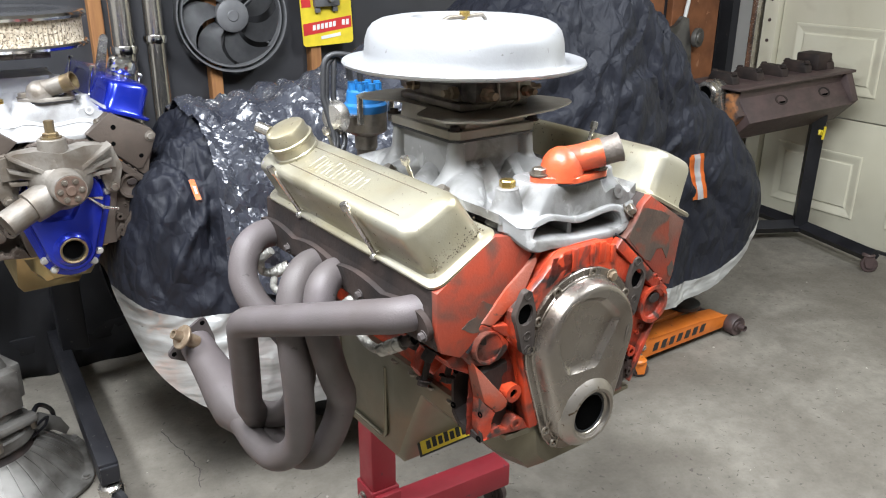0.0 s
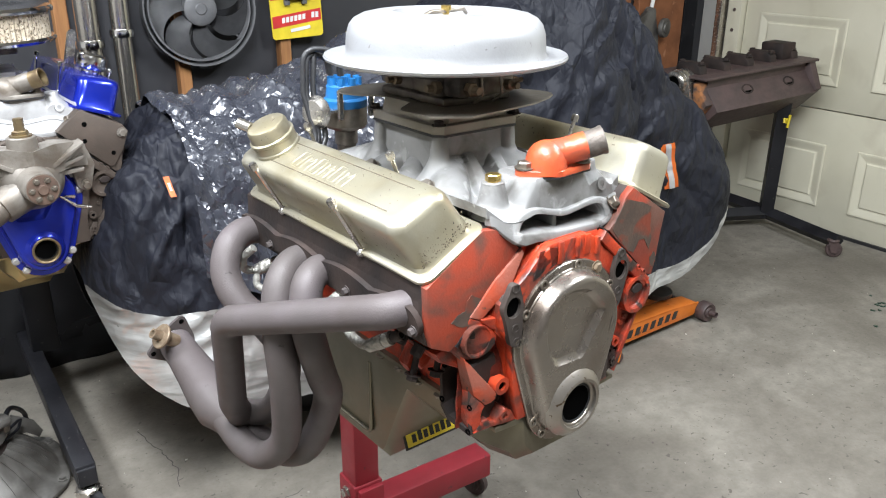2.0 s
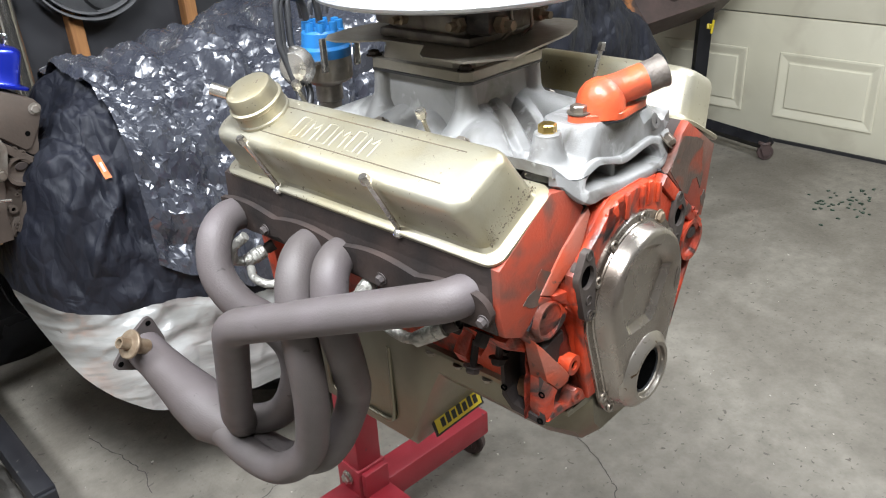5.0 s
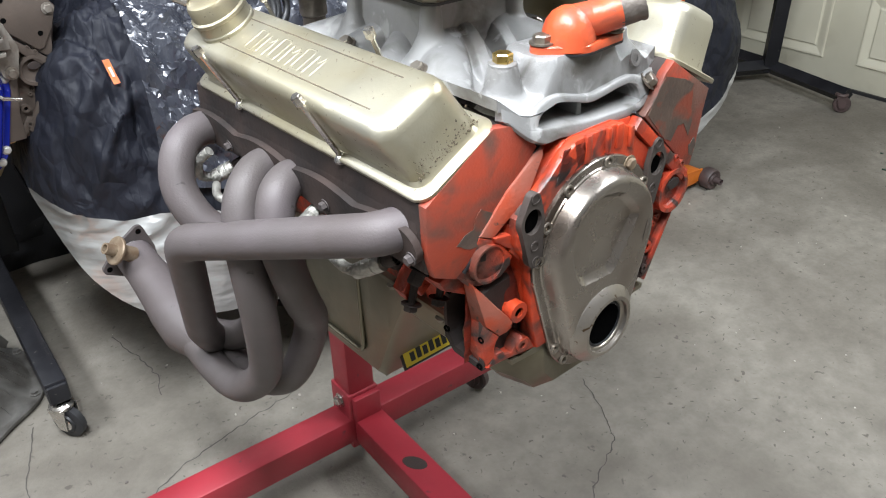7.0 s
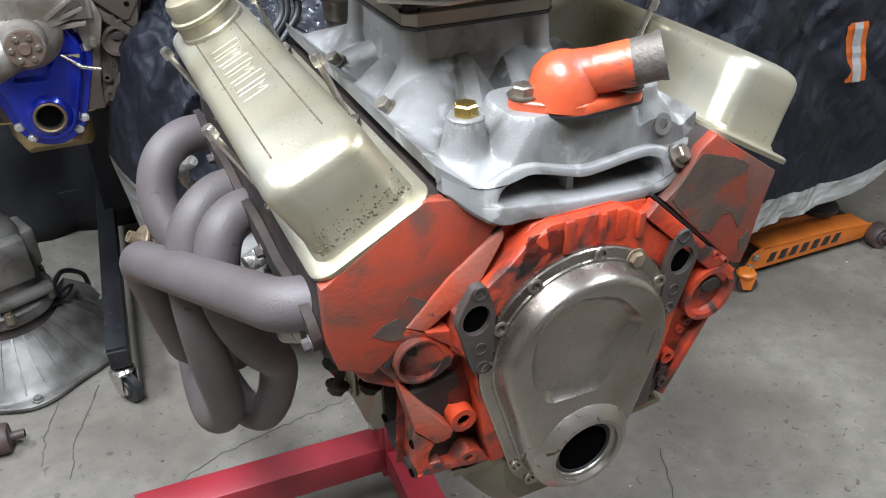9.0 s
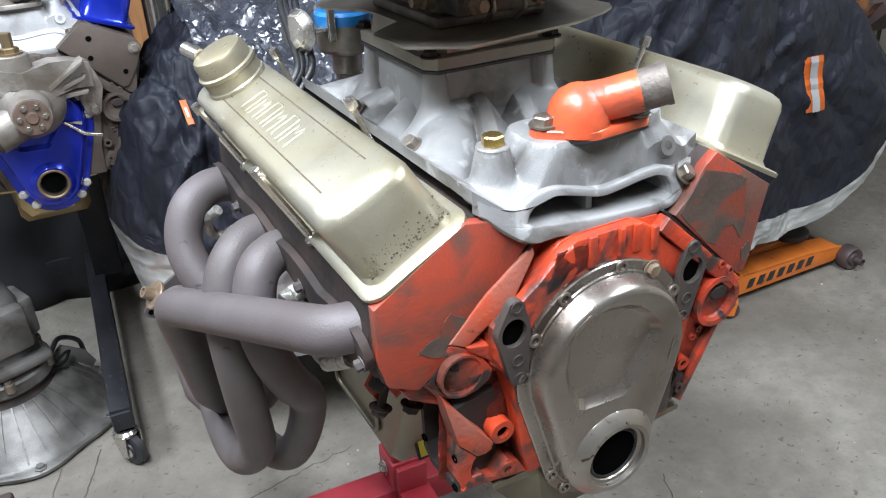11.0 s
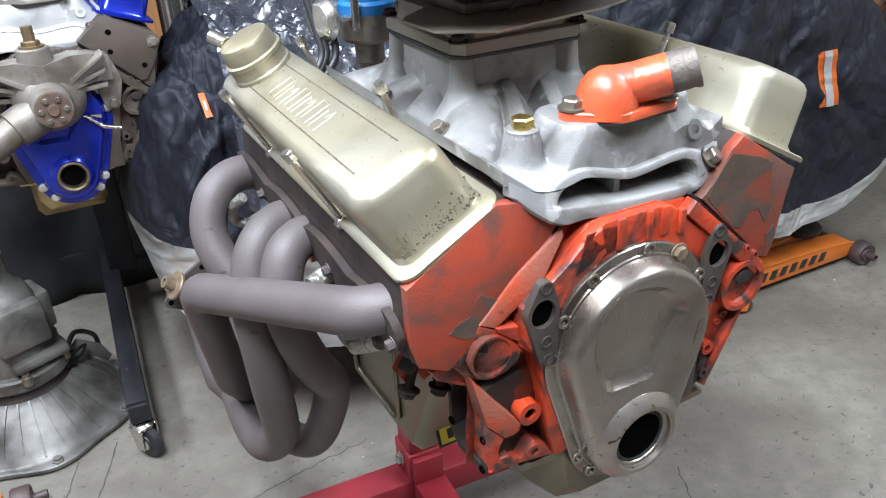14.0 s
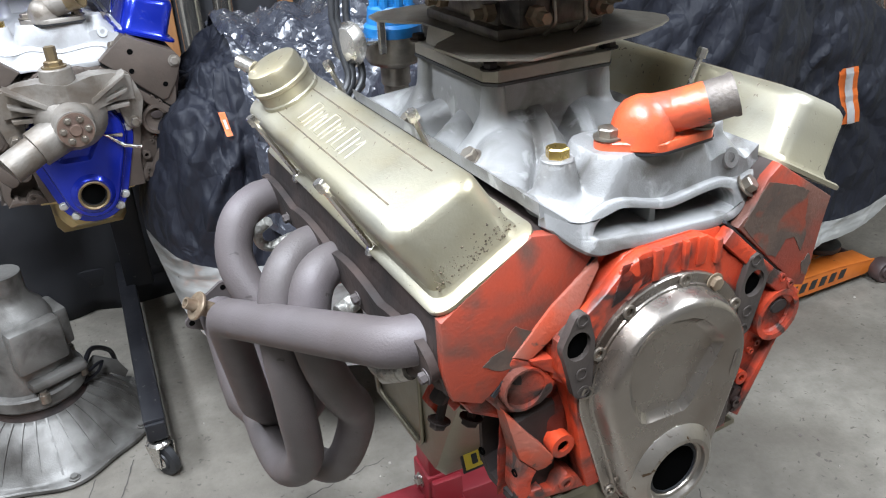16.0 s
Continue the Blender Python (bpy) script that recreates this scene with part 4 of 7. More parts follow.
    slab(bm, [(-0.1640, 0.018, 0.1045), (-0.1544, 0.013, 0.0926), (-0.1400, 0.007, 0.0720), (-0.1266, 0.003, 0.0550), (-0.1189, 0.002, 0.0437), (-0.1200, 0.003, 0.0355), (-0.1260, 0.005, 0.0305), (-0.1340, 0.007, 0.0290), (-0.1520, 0.010, 0.0482)], 0.034)
    part("web", bm, WORNORANGE if style == "main" else corner, block, smooth=35)
    bm = B()
    slab(bm, [(-0.1520, 0.011, 0.0482), (-0.1340, 0.0075, 0.0290), (-0.1377, 0.008, 0.0223), (-0.1405, 0.008, 0.0143), (-0.1390, 0.008, 0.0040), (-0.1491, 0.011, -0.0095), (-0.1536, 0.013, 0.0063)], 0.034)
    part("ridge", bm, corner, block, smooth=35)
    bm = B()
    slab(bm, [(-0.1503, 0.009, -0.0095), (-0.1400, 0.008, 0.0060), (-0.1296, 0.006, 0.0069), (-0.1264, 0.006, 0.0010), (-0.1172, 0.005, -0.0010), (-0.1115, 0.004, 0.0088), (-0.1025, 0.003, 0.0150), (-0.0897, 0.003, 0.0059), (-0.0792, 0.004, -0.0127), (-0.1015, 0.005, -0.0112), (-0.1263, 0.006, -0.0075)], 0.034)
    part("lower_lug", bm, paint, block, smooth=35)
    # greasy cast hollow above the cover: a raised patch, the recess's shade in its colour
    bm = B()
    V = []
    for i_ in range(19):
        u = i_ / 18
        col_ = []
        for j_ in range(13):
            v = j_ / 12
            x = -0.066 + 0.046 * u + 0.010 * v
            z = 0.190 + 0.016 * u * (1 - v) + 0.039 * v
            bowl = math.sin(math.pi * u) * math.sin(math.pi * v)
            col_.append(bm.verts.new((x, -0.0008 - 0.0035 * bowl * (0.4 + noise.noise((x * 90, z * 90, 4.0))) - 0.0004 * bowl, z)))
        V.append(col_)
    for p_, q_ in zip(V, V[1:]):
        for j_ in range(12):
            bm.faces.new((p_[j_], q_[j_], q_[j_ + 1], p_[j_ + 1]))
    bmesh.ops.solidify(bm, geom=bm.faces[:], thickness=-0.003)
    part("hollow_grease_shade", bm, GREASE if style == "main" else paint, block, smooth=60)
    # greasy hollow beside the cover
    bm = B()
    n_, m_ = 14, 22
    V = []
    for i_ in range(n_ + 1):
        u = i_ / n_
        col_ = []
        for j_ in range(m_ + 1):
            v = j_ / m_
            x = -0.156 + 0.070 * u - 0.006 * (1 - v)
            z = -0.010 + 0.124 * v
            lump = 0.016 * math.exp(-((x + 0.106) / 0.016) ** 2 - ((z - 0.054) / 0.024) ** 2) + 0.010 * math.exp(-((x + 0.124) / 0.012) ** 2 - ((z - 0.082) / 0.014) ** 2)
            col_.append(bm.verts.new((x, 0.0265 + 0.010 * (1 - u) - lump + 0.0035 * noise.noise((x * 70, z * 70, 3.0)), z)))
        V.append(col_)
    for p_, q_ in zip(V, V[1:]):
        for j_ in range(m_):
            bm.faces.new((p_[j_], q_[j_], q_[j_ + 1], p_[j_ + 1]))
    bmesh.ops.solidify(bm, geom=bm.faces[:], thickness=-0.004)
    part("greasy_hollow", bm, GREASE if style == "main" else paint, block, smooth=60)
    # core plug bosses, water ports, oil holes
    for sx, cx, cz, yo in ((-1, -0.1445, 0.1240, 0.013), (1, 0.147, 0.115, -0.009)):
        bm = B()
        if sx > 0:
            boss(bm, cx, cz, 0.0290, 0.0230, 0.016, yo + 0.004, 0.010)
        else:
            boss(bm, cx, cz, 0.0222, 0.0198, 0.026, yo - 0.0008, 0.012)
        lathe(bm, [(0.0235, 0.0), (0.021, 0.003), (0.015, 0.004), (0, 0.004)], 24, aim((cx, 0.009 + yo, cz), (0, 1, 0)))
        plug = part("core_plug", bm, corner, block, smooth=40)
        # dark disc painted for the shaded upper part of the recessed plug
        bm = B()
        lathe(bm, [(0.0105, 0.0), (0.009, 0.0016), (0, 0.002)], 20, aim((cx + 0.002, yo + 0.0075, cz + 0.0085), (0, -1, 0)) @ Matrix.Diagonal((1.15, 0.75, 1, 1)))
        part("plug_shade", bm, DARKIRON, plug)
        bm = B()
        outer = hull([(sx * 0.101, 0.190, 0.0085), (sx * 0.103, 0.166, 0.0170), (sx * 0.097, 0.119, 0.0102)], 36)
        annulus(bm, outer, ring_pts(0.0125, 0.0145, 36, sx * 0.103, 0.166), 0.002, -0.0065, None, 0.010)
        for zz, xx in ((0.192, 0.1005), (0.136, 0.099), (0.116, 0.0965)):
            lathe(bm, [(0.0064, 0.0), (0.0064, 0.0010), (0.0046, 0.0010), (0.0046, -0.004), (0, -0.004)], 14, aim((sx * xx, -0.0065, zz), (0, -1, 0)))
        pad = part("water_port_pad", bm, BAREIRON, block, smooth=40)
        # black discs in place of the deep shade inside port and bolt holes
        bm = B()
        lathe(bm, [(0.0142, 0.0), (0.0, 0.0)], 24, aim((sx * 0.103, -0.0012, 0.166), (0, -1, 0)))
        for zz, xx in ((0.192, 0.1005), (0.136, 0.099), (0.116, 0.0965)):
            lathe(bm, [(0.0045, 0.0), (0.0, 0.0)], 12, aim((sx * xx, -0.0060, zz), (0, -1, 0)))
        part("port_hole_shade", bm, HOLE_SHADE, pad)
    # bolt holes of the accessory pads
    for x, z, r, y1 in ((-0.1080, 0.0500, 0.0125, 0.004), (-0.1040, 0.0040, 0.0085, 0.001), (0.114, 0.046, 0.008, 0.0), (0.113, 0.014, 0.006, 0.0), (0.130, 0.070, 0.004, 0.006), (0.137, 0.078, 0.004, 0.006), (0.146, 0.158, 0.0045, -0.005), (0.158, 0.148, 0.0045, -0.005)):
        bm = B()
        boss(bm, x, z, r, r * 0.5, 0.034 if x < 0 else 0.014, y1, 0.008, 18)
        b_ = part("bolt_boss", bm, paint, block, smooth=40)
        # a black disc gives the hole its dark depth
        bm = B()
        lathe(bm, [(r * 0.49, 0.0), (0.0, 0.0)], 12, aim((x, y1 + 0.004, z), (0, -1, 0)))
        part("bolt_hole_shade", bm, HOLE_SHADE, b_)
    # heads
    for sx in (-1, 1):
        outline = HEAD_LEFT if sx < 0 else HEAD_RIGHT
        y0 = 0.021 if sx < 0 else 0.003
        bm = B()
        prism(bm, outline, y0 + 0.009, 0.500, bevel=0.002)
        head = part("cylinder_head", bm, DARKIRON, root, "", smooth=35)
        bm = B()
        prism(bm, [(x + (0.0015 if i in (3, 4) else 0) * -sx, z) for i, (x, z) in enumerate(outline)], y0, y0 + 0.013, bevel=0.002)
        end = part("head_end", bm, head_paint, head, smooth=35)
        if style == "main":
            # where flakes of paint came off the casting
            chips = [[(-0.150, 0.188), (-0.128, 0.174), (-0.134, 0.166), (-0.141, 0.159), (-0.154, 0.146), (-0.166, 0.146), (-0.182, 0.158), (-0.172, 0.166), (-0.161, 0.168), (-0.158, 0.180)]] if sx < 0 else \
                    [[(0.087, 0.2270), (0.112, 0.2660), (0.150, 0.2540), (0.170, 0.2440), (0.171, 0.214), (0.177, 0.196), (0.1728, 0.1777), (0.1604, 0.1965), (0.1487, 0.1976), (0.1373, 0.1806), (0.1246, 0.1871)],
                     [(0.180, 0.150), (0.188, 0.146), (0.192, 0.162), (0.187, 0.172), (0.178, 0.164)]]
            bm = B()
            for pts in chips:
                c = Vector((sum(p[0] for p in pts) / len(pts), 0, sum(p[1] for p in pts) / len(pts)))
                fine = []
                for i, p in enumerate(pts):
                    q = pts[(i + 1) % len(pts)]
                    for k in range(4):
                        v = Vector((p[0] + (q[0] - p[0]) * k / 4, 0, p[1] + (q[1] - p[1]) * k / 4))
                        v += (v - c).normalized() * 0.0022 * noise.noise(v * 160)
                        fine.append((v.x, y0 - 0.0006, v.z))
                slab(bm, fine, y0 + 0.002, 0)
            part("paint_chip", bm, CHIP, end)
        bm = B()
        prism(bm, [(0.186, 0.140), (0.198, 0.156), (0.208, 0.190), (0.209, 0.224), (0.195, 0.218), (0.175, 0.160)] if sx > 0 else [(-0.205, 0.128), (-0.219, 0.138), (-0.2235, 0.176), (-0.218, 0.206), (-0.205, 0.198), (-0.19, 0.15)], 0.016 if sx > 0 else 0.034, 0.492, bevel=0.003)
        part("exhaust_side", bm, DARKIRON, head, smooth=35)
        # ends of the head gasket
        bm = B()
        if sx < 0:
            prism(bm, [(-0.0660, 0.2300), (-0.1720, 0.1205), (-0.1750, 0.1235), (-0.0690, 0.2330)], 0.0205, 0.498)
        else:
            prism(bm, [(0.0680, 0.2330), (0.1770, 0.1350), (0.1785, 0.1368), (0.0695, 0.2350)], 0.006, 0.498)
        part("head_gasket", bm, BLACKRUB, head)
    return block


RECESS = [(0.006, 0.1700), (0.020, 0.1640), (0.032, 0.1540), (0.0450, 0.1390), (0.0490, 0.1330), (0.0488, 0.1280), (0.0125, 0.0700), (0.0080, 0.0670), (-0.036, 0.0690), (-0.0430, 0.0720), (-0.0510, 0.0840), (-0.058, 0.1000),
          (-0.0615, 0.1200), (-0.0590, 0.1420), (-0.050, 0.1590), (-0.036, 0.1700), (-0.015, 0.1735)]


def reach(outline, cx, cz, a):
    """How far the outline lies from (cx, cz) in direction a."""
    dx, dz = math.cos(a), math.sin(a)
    best = 0.0
    for (x0, z0), (x1, z1) in zip(outline, outline[1:] + outline[:1]):
        ex, ez = x1 - x0, z1 - z0
        det = ex * dz - ez * dx
        if abs(det) < 1e-12:
            continue
        s = ((cx - x0) * dz - (cz - z0) * dx) / det
        d = ((cx - x0) * ez - (cz - z0) * ex) / det
        if -1e-6 <= s <= 1 + 1e-6:
            best = max(best, d)
    return best


def timing_cover(root, material, trim):
    shape = lambda d: hull([(0, 0.106, 0.098 - d), (0, 0.0, 0.067 - d)], 88)
    n, cx, cz = 144, -0.004, 0.118
    turns = [2 * math.pi * k / n for k in range(n)]

    def ring(outline, y, inset=0.0, wobble=0.0):
        out = []
        for a in turns:
            r = reach(outline, cx, cz, a) - inset
            out.append((cx + r * math.cos(a), y + wobble * noise.noise((math.cos(a) * 3, math.sin(a) * 3, y * 90)), cz + r * math.sin(a)))
        return out
    bm = B()
    # stepped flange, steep shoulder, rolled edge, flat face and a sunk field with a broad bevel
    loops = [ring(shape(d), y) for d, y in ((0, 0.0), (0, -0.0035), (0.0012, -0.0048), (0.0100, -0.0048), (0.0108, -0.0066), (0.0128, -0.0070), (0.0150, -0.0150), (0.0166, -0.0215), (0.0186, -0.0252), (0.0215, -0.0272), (0.0245, -0.0278))]
    loops += [ring(RECESS, y, i, 0.0003) for i, y in ((-0.0040, -0.0280), (-0.0005, -0.0274), (0.0066, -0.0200), (0.0085, -0.0194))]
    loops.append([(cx + (x - cx) * 0.3, y, cz + (z - cz) * 0.3) for x, y, z in loops[-1]])
    loft(bm, loops, cap0=False)
    cover = part("timing_cover", bm, material, root, "", smooth=32)
    bm = B()
    sweep(bm, [(0.062, -0.0262, 0.082), (0.0645, -0.0272, 0.092), (0.068, -0.0272, 0.110), (0.0695, -0.0262, 0.118)], [0.001, 0.003, 0.003, 0.001], 8)
    part("pressed_rib", bm, material, cover, smooth=60)
    # cone, flat rim and hollow of the crank opening
    bm = B()
    prof = [(0.0520, -0.003), (0.0505, 0.0015), (0.0490, 0.0030), (0.0402, 0.0105), (0.0390, 0.0112), (0.0350, 0.0112), (0.0342, 0.0104), (0.0338, 0.0060), (0.0310, 0.0050), (0.0298, 0.0030), (0.0295, -0.024), (0.0, -0.024)]
    if not trim:
        prof = [(r * 0.80, z * 0.9) for r, z in prof]
    lathe(bm, prof, 56, aim((0, -0.0265, 0.0), (0, -1, 0)))
    part("seal_nose", bm, NOSE if trim else material, cover, smooth=24)
    bm = B()
    k = 1.0 if trim else 0.80
    lathe(bm, [(0.0298 * k, 0.0), (0.0298 * k, 0.004), (0.0268 * k, 0.005), (0.0268 * k, 0.0)], 32, aim((0, -0.026, 0), (0, -1, 0)))
    part("oil_seal", bm, BLACKRUB, cover, smooth=40)
    # flat black disc painted for the shade inside the nose
    bm = B()
    lathe(bm, [(0.0292 if trim else 0.0234, 0), (0.0, 0)], 32, aim((0, -0.0288, 0), (0, -1, 0)))
    part("nose_hole_shade", bm, HOLE_SHADE, cover)
    edge = shape(0.0062)
    for k, i in enumerate((20, 30, 37, 43, 49, 56, 14, 7, 1, 83, 77)):
        x, z = edge[i]
        bm = B()
        if k == 6:
            hexbolt(bm, (x, -0.0055, z), (0, -1, 0), 0.0072, 0.006)
        elif not trim:
            hexbolt(bm, (x, -0.0055, z), (0, -1, 0), 0.0066, 0.005)
        else:
            lathe(bm, [(0.0068, 0), (0.0066, 0.0022), (0.0042, 0.0022), (0.0040, -0.004), (0, -0.004)], 16, aim((x, -0.005, z), (0, -1, 0)))
        part("cover_bolt", bm, (RUSTBRASS if k == 6 else BOLT) if trim else PLAINBOLT, cover, smooth=40)
    return cover


def oil_pan(root, material):
    bm = B()
    n = 14
    # shallow front part with a half-round nose, then the deep sump
    def sec(y, w, z0):
        return [(-0.118, y, -0.012), (-0.118, y, -0.018), (-w, y, -0.022), (-w + 0.006, y, z0 + 0.02), (-w + 0.022, y, z0), (w - 0.022, y, z0),
                (w - 0.006, y, z0 + 0.02), (w, y, -0.022), (0.118, y, -0.018), (0.118, y, -0.012)]
    loft(bm, [sec(0.004, 0.066, -0.082), sec(0.02, 0.084, -0.094), sec(0.06, 0.10, -0.092), sec(0.235, 0.103, -0.088), sec(0.262, 0.106, -0.15), sec(0.292, 0.110, -0.226),
              sec(0.30, 0.110, -0.236), sec(0.50, 0.110, -0.236), sec(0.515, 0.106, -0.226)])
    return part("oil_pan", bm, material, root, "", smooth=30)


def resample(pts, n):
    """n points at even steps along a polyline of (x, z)."""
    d = [0.0]
    for p, q in zip(pts, pts[1:]):
        d.append(d[-1] + math.hypot(q[0] - p[0], q[1] - p[1]))
    out, i = [], 0
    for k in range(n):
        s = d[-1] * k / (n - 1)
        while i < len(d) - 2 and d[i + 1] < s:
            i += 1
        f = (s - d[i]) / max(d[i + 1] - d[i], 1e-9)
        out.append((pts[i][0] + (pts[i + 1][0] - pts[i][0]) * f, pts[i][1] + (pts[i + 1][1] - pts[i][1]) * f))
    return out


def soften(pts, times=2):
    for _ in range(times):
        pts = [pts[0]] + [((a[0] + 2 * b[0] + c[0]) / 4, (a[1] + 2 * b[1] + c[1]) / 4) for a, b, c in zip(pts, pts[1:], pts[2:])] + [pts[-1]]
    return pts


BROW = [(-0.118, 0.283), (-0.102, 0.270), (-0.090, 0.2640), (-0.083, 0.2655), (-0.076, 0.2715), (-0.066, 0.2760), (-0.052, 0.2790), (-0.040, 0.2790), (-0.020, 0.2735), (0.0, 0.2680), (0.012, 0.2668), (0.032, 0.2690), (0.052, 0.2715), (0.072, 0.2728), (0.083, 0.2705), (0.092, 0.2660), (0.104, 0.2680), (0.125, 0.2735)]


def intake_manifold(root, material, style):
    bm = B()
    # front frame round a deep slot: wavy lip below, brow above
    low = [(-0.118, 0.270), (-0.100, 0.252), (-0.082, 0.2385), (-0.070, 0.2340), (-0.050, 0.2360), (-0.026, 0.2320), (0.0, 0.2265), (0.020, 0.2265), (0.045, 0.2290), (0.066, 0.2285), (0.089, 0.2320), (0.106, 0.248), (0.128, 0.265)]
    slot_low = [(-0.0740, 0.2535), (-0.0700, 0.2500), (-0.0609, 0.2495), (-0.0366, 0.2480), (-0.0150, 0.2450), (0.0078, 0.2430), (0.030, 0.2420), (0.060, 0.2402), (0.080, 0.2395), (0.0865, 0.2425)]
    slot_top = [(-0.0740, 0.2535), (-0.0700, 0.2615), (-0.0600, 0.2675), (-0.0400, 0.2705), (-0.0200, 0.2650), (0.0, 0.2595), (0.010, 0.2585), (0.030, 0.2605), (0.050, 0.2630), (0.070, 0.2640), (0.0820, 0.2600), (0.0875, 0.2510), (0.0865, 0.2425)]
    n = 48
    outer = soften(resample(low, n), 2) + soften(resample(BROW[::-1], n), 2)
    inner = soften(resample(slot_low, n), 1) + soften(resample(slot_top[::-1], n), 1)
    lean = lambda z: 0.011 + max(0.0, z - 0.236) * 0.30

    def mixed(f, dy):
        return [(a[0] + (b[0] - a[0]) * f, lean(a[1] + (b[1] - a[1]) * f) + dy, a[1] + (b[1] - a[1]) * f) for a, b in zip(outer, inner)]
    loops = [[(x, 0.036, z - 0.002) for x, z in outer], mixed(0.0, 0.0030), mixed(0.10, 0.0006), mixed(0.24, 0.0), mixed(0.80, 0.0), mixed(0.92, 0.0006), mixed(1.0, 0.0028), [(x, 0.088, z * 0.9 + 0.0258) for x, z in inner]]
    if style == "second":
        # a closed apron with no slot
        loops = loops[:5] + [mixed(0.95, 0.002)]
    loft(bm, loops, cap0=False)
    prism(bm, [(-0.0035, 0.238), (0.0045, 0.238), (0.0035, 0.270), (-0.003, 0.270)], 0.030, 0.085, bevel=0.0015)
    # the cast upper skin: flanges, crossover, plug column, runners and plenum flow into each other
    NX, NY, X0, X1, Y0, Y1 = 140, 240, -0.1225, 0.1225, 0.0290, 0.478
    gx, gy = np.meshgrid(np.linspace(X0, X1, NX + 1), np.linspace(Y0, Y1, NY + 1), indexing="ij")

    def rbox(cx, cy, hx, hy, r):
        dx, dy = np.abs(gx - cx) - (hx - r), np.abs(gy - cy) - (hy - r)
        return np.hypot(np.maximum(dx, 0), np.maximum(dy, 0)) + np.minimum(np.maximum(dx, dy), 0) - r

    def along(ax, ay, bx, by):
        ux, uy = bx - ax, by - ay
        s = np.clip(((gx - ax) * ux + (gy - ay) * uy) / (ux * ux + uy * uy), 0, 1)
        return np.hypot(gx - ax - s * ux, gy - ay - s * uy), s
    brow_x, brow_z = [p[0] for p in BROW], [p[1] for p in BROW]
    H = [0.256 + np.maximum(0, np.abs(gx) - 0.076) * 0.78,
         np.interp(gx, brow_x, brow_z) - 0.0010 + np.clip(gy - 0.029, 0, 0.040) * 0.25 - np.maximum(0, gy - 0.069) * 0.8 - np.maximum(0, gy - 0.12) * 3]
    H.append(0.3132 - 2.6 * np.maximum(0, rbox(0.006, 0.066, 0.058, 0.034, 0.022)))
    d, s = along(-0.079, 0.066, -0.03, 0.070)
    H.append(0.291 - 1.1 * np.maximum(0, d - 0.010))
    d, s = along(-0.082, 0.062, -0.096, 0.034)
    H.append(0.285 - 0.026 * s - 0.8 * np.maximum(0, d - 0.008))
    d = np.hypot(gx + 0.079, gy - 0.066)
    H.append(0.3110 - 5 * np.maximum(0, d - 0.0145))
    H.append(0.283 - 0.9 * np.maximum(0, d - 0.017))
    d = np.hypot(gx - 0.080, gy - 0.056)
    H.append(0.3165 - 5 * np.maximum(0, d - 0.0140))
    H.append(0.305 - 1.1 * np.maximum(0, d - 0.016))
    for sx in (-1, 1):
        for ya, yb, r, fall in ((0.200, 0.112, 0.030, 1.0), (0.252, 0.226, 0.022, 2.2), (0.284, 0.318, 0.022, 2.2), (0.325, 0.412, 0.028, 1.2)):
            d, s = along(sx * 0.044, ya, sx * 0.114, yb)
            crown = 0.318 - 0.036 * s
            H.append(crown - r + np.sqrt(np.maximum(r * r - d * d, 0)) - fall * np.maximum(0, d - r))
    # arched ribs under the front of the plenum
    for x0, z0 in ((-0.020, 0.316), (0.030, 0.308)):
        d, s = along(x0, 0.196, x0 - 0.014, 0.128)
        H.append(z0 - 0.050 * s ** 2 - 1.5 * np.maximum(0, d - 0.007))
    H.append(0.345 - 16.0 * np.maximum(0, rbox(-0.004, 0.262, 0.064, 0.071, 0.004)))
    for sx in (-1, 1):
        for sy in (-1, 1):
            d = np.hypot(gx + 0.004 - sx * 0.063, gy - 0.262 - sy * 0.070)
            H.append(0.3445 - 16.0 * np.maximum(0, d - 0.0115))
            H.append(0.252 + 0.072 * np.exp(-np.maximum(0, d - 0.010) / 0.026))
    k = 0.0014
    Z = k * np.log(sum(np.exp((h - 0.30) / k) for h in H)) + 0.30
    Z = np.minimum(Z, 0.3452)
    V = [[bm.verts.new((gx[i, j], gy[i, j], Z[i, j])) for j in range(NY + 1)] for i in range(NX + 1)]
    for i in range(NX):
        for j in range(NY):
            bm.faces.new((V[i][j], V[i + 1][j], V[i + 1][j + 1], V[i][j + 1]))
    rim = [V[i][0] for i in range(NX + 1)] + [V[NX][j] for j in range(1, NY + 1)] + [V[i][NY] for i in range(NX - 1, -1, -1)] + [V[0][j] for j in range(NY - 1, 0, -1)]
    under = [bm.verts.new((v.co.x, 0.0275, float(np.interp(v.co.x, brow_x, brow_z)) - 0.004) if v.co.y < 0.0295 else (v.co.x * 0.985, v.co.y, v.co.z - 0.013)) for v in rim]
    for i in range(len(rim)):
        j = (i + 1) % len(rim)
        bm.faces.new((rim[i], under[i], under[j], rim[j]))
    # round plug column and bolt column
    lathe(bm, [(0.030, -0.052), (0.022, -0.040), (0.0175, -0.028), (0.0155, -0.014), (0.0150, -0.0015), (0.0138, 0.0), (0, 0.0)], 24, pose(-0.079, 0.066, 0.3112))
    lathe(bm, [(0.026, -0.046), (0.0185, -0.030), (0.0158, -0.014), (0.0150, -0.0015), (0.0138, 0.0), (0, 0.0)], 24, pose(0.080, 0.056, 0.3168))
    # valley wall behind the slot
    box(bm, (-0.10, 0.090, 0.236), (0.10, 0.470, 0.258))
    man = part("intake_manifold", bm, material, root, "", smooth=36)
    # small tapped boss facing forward
    bm = B()
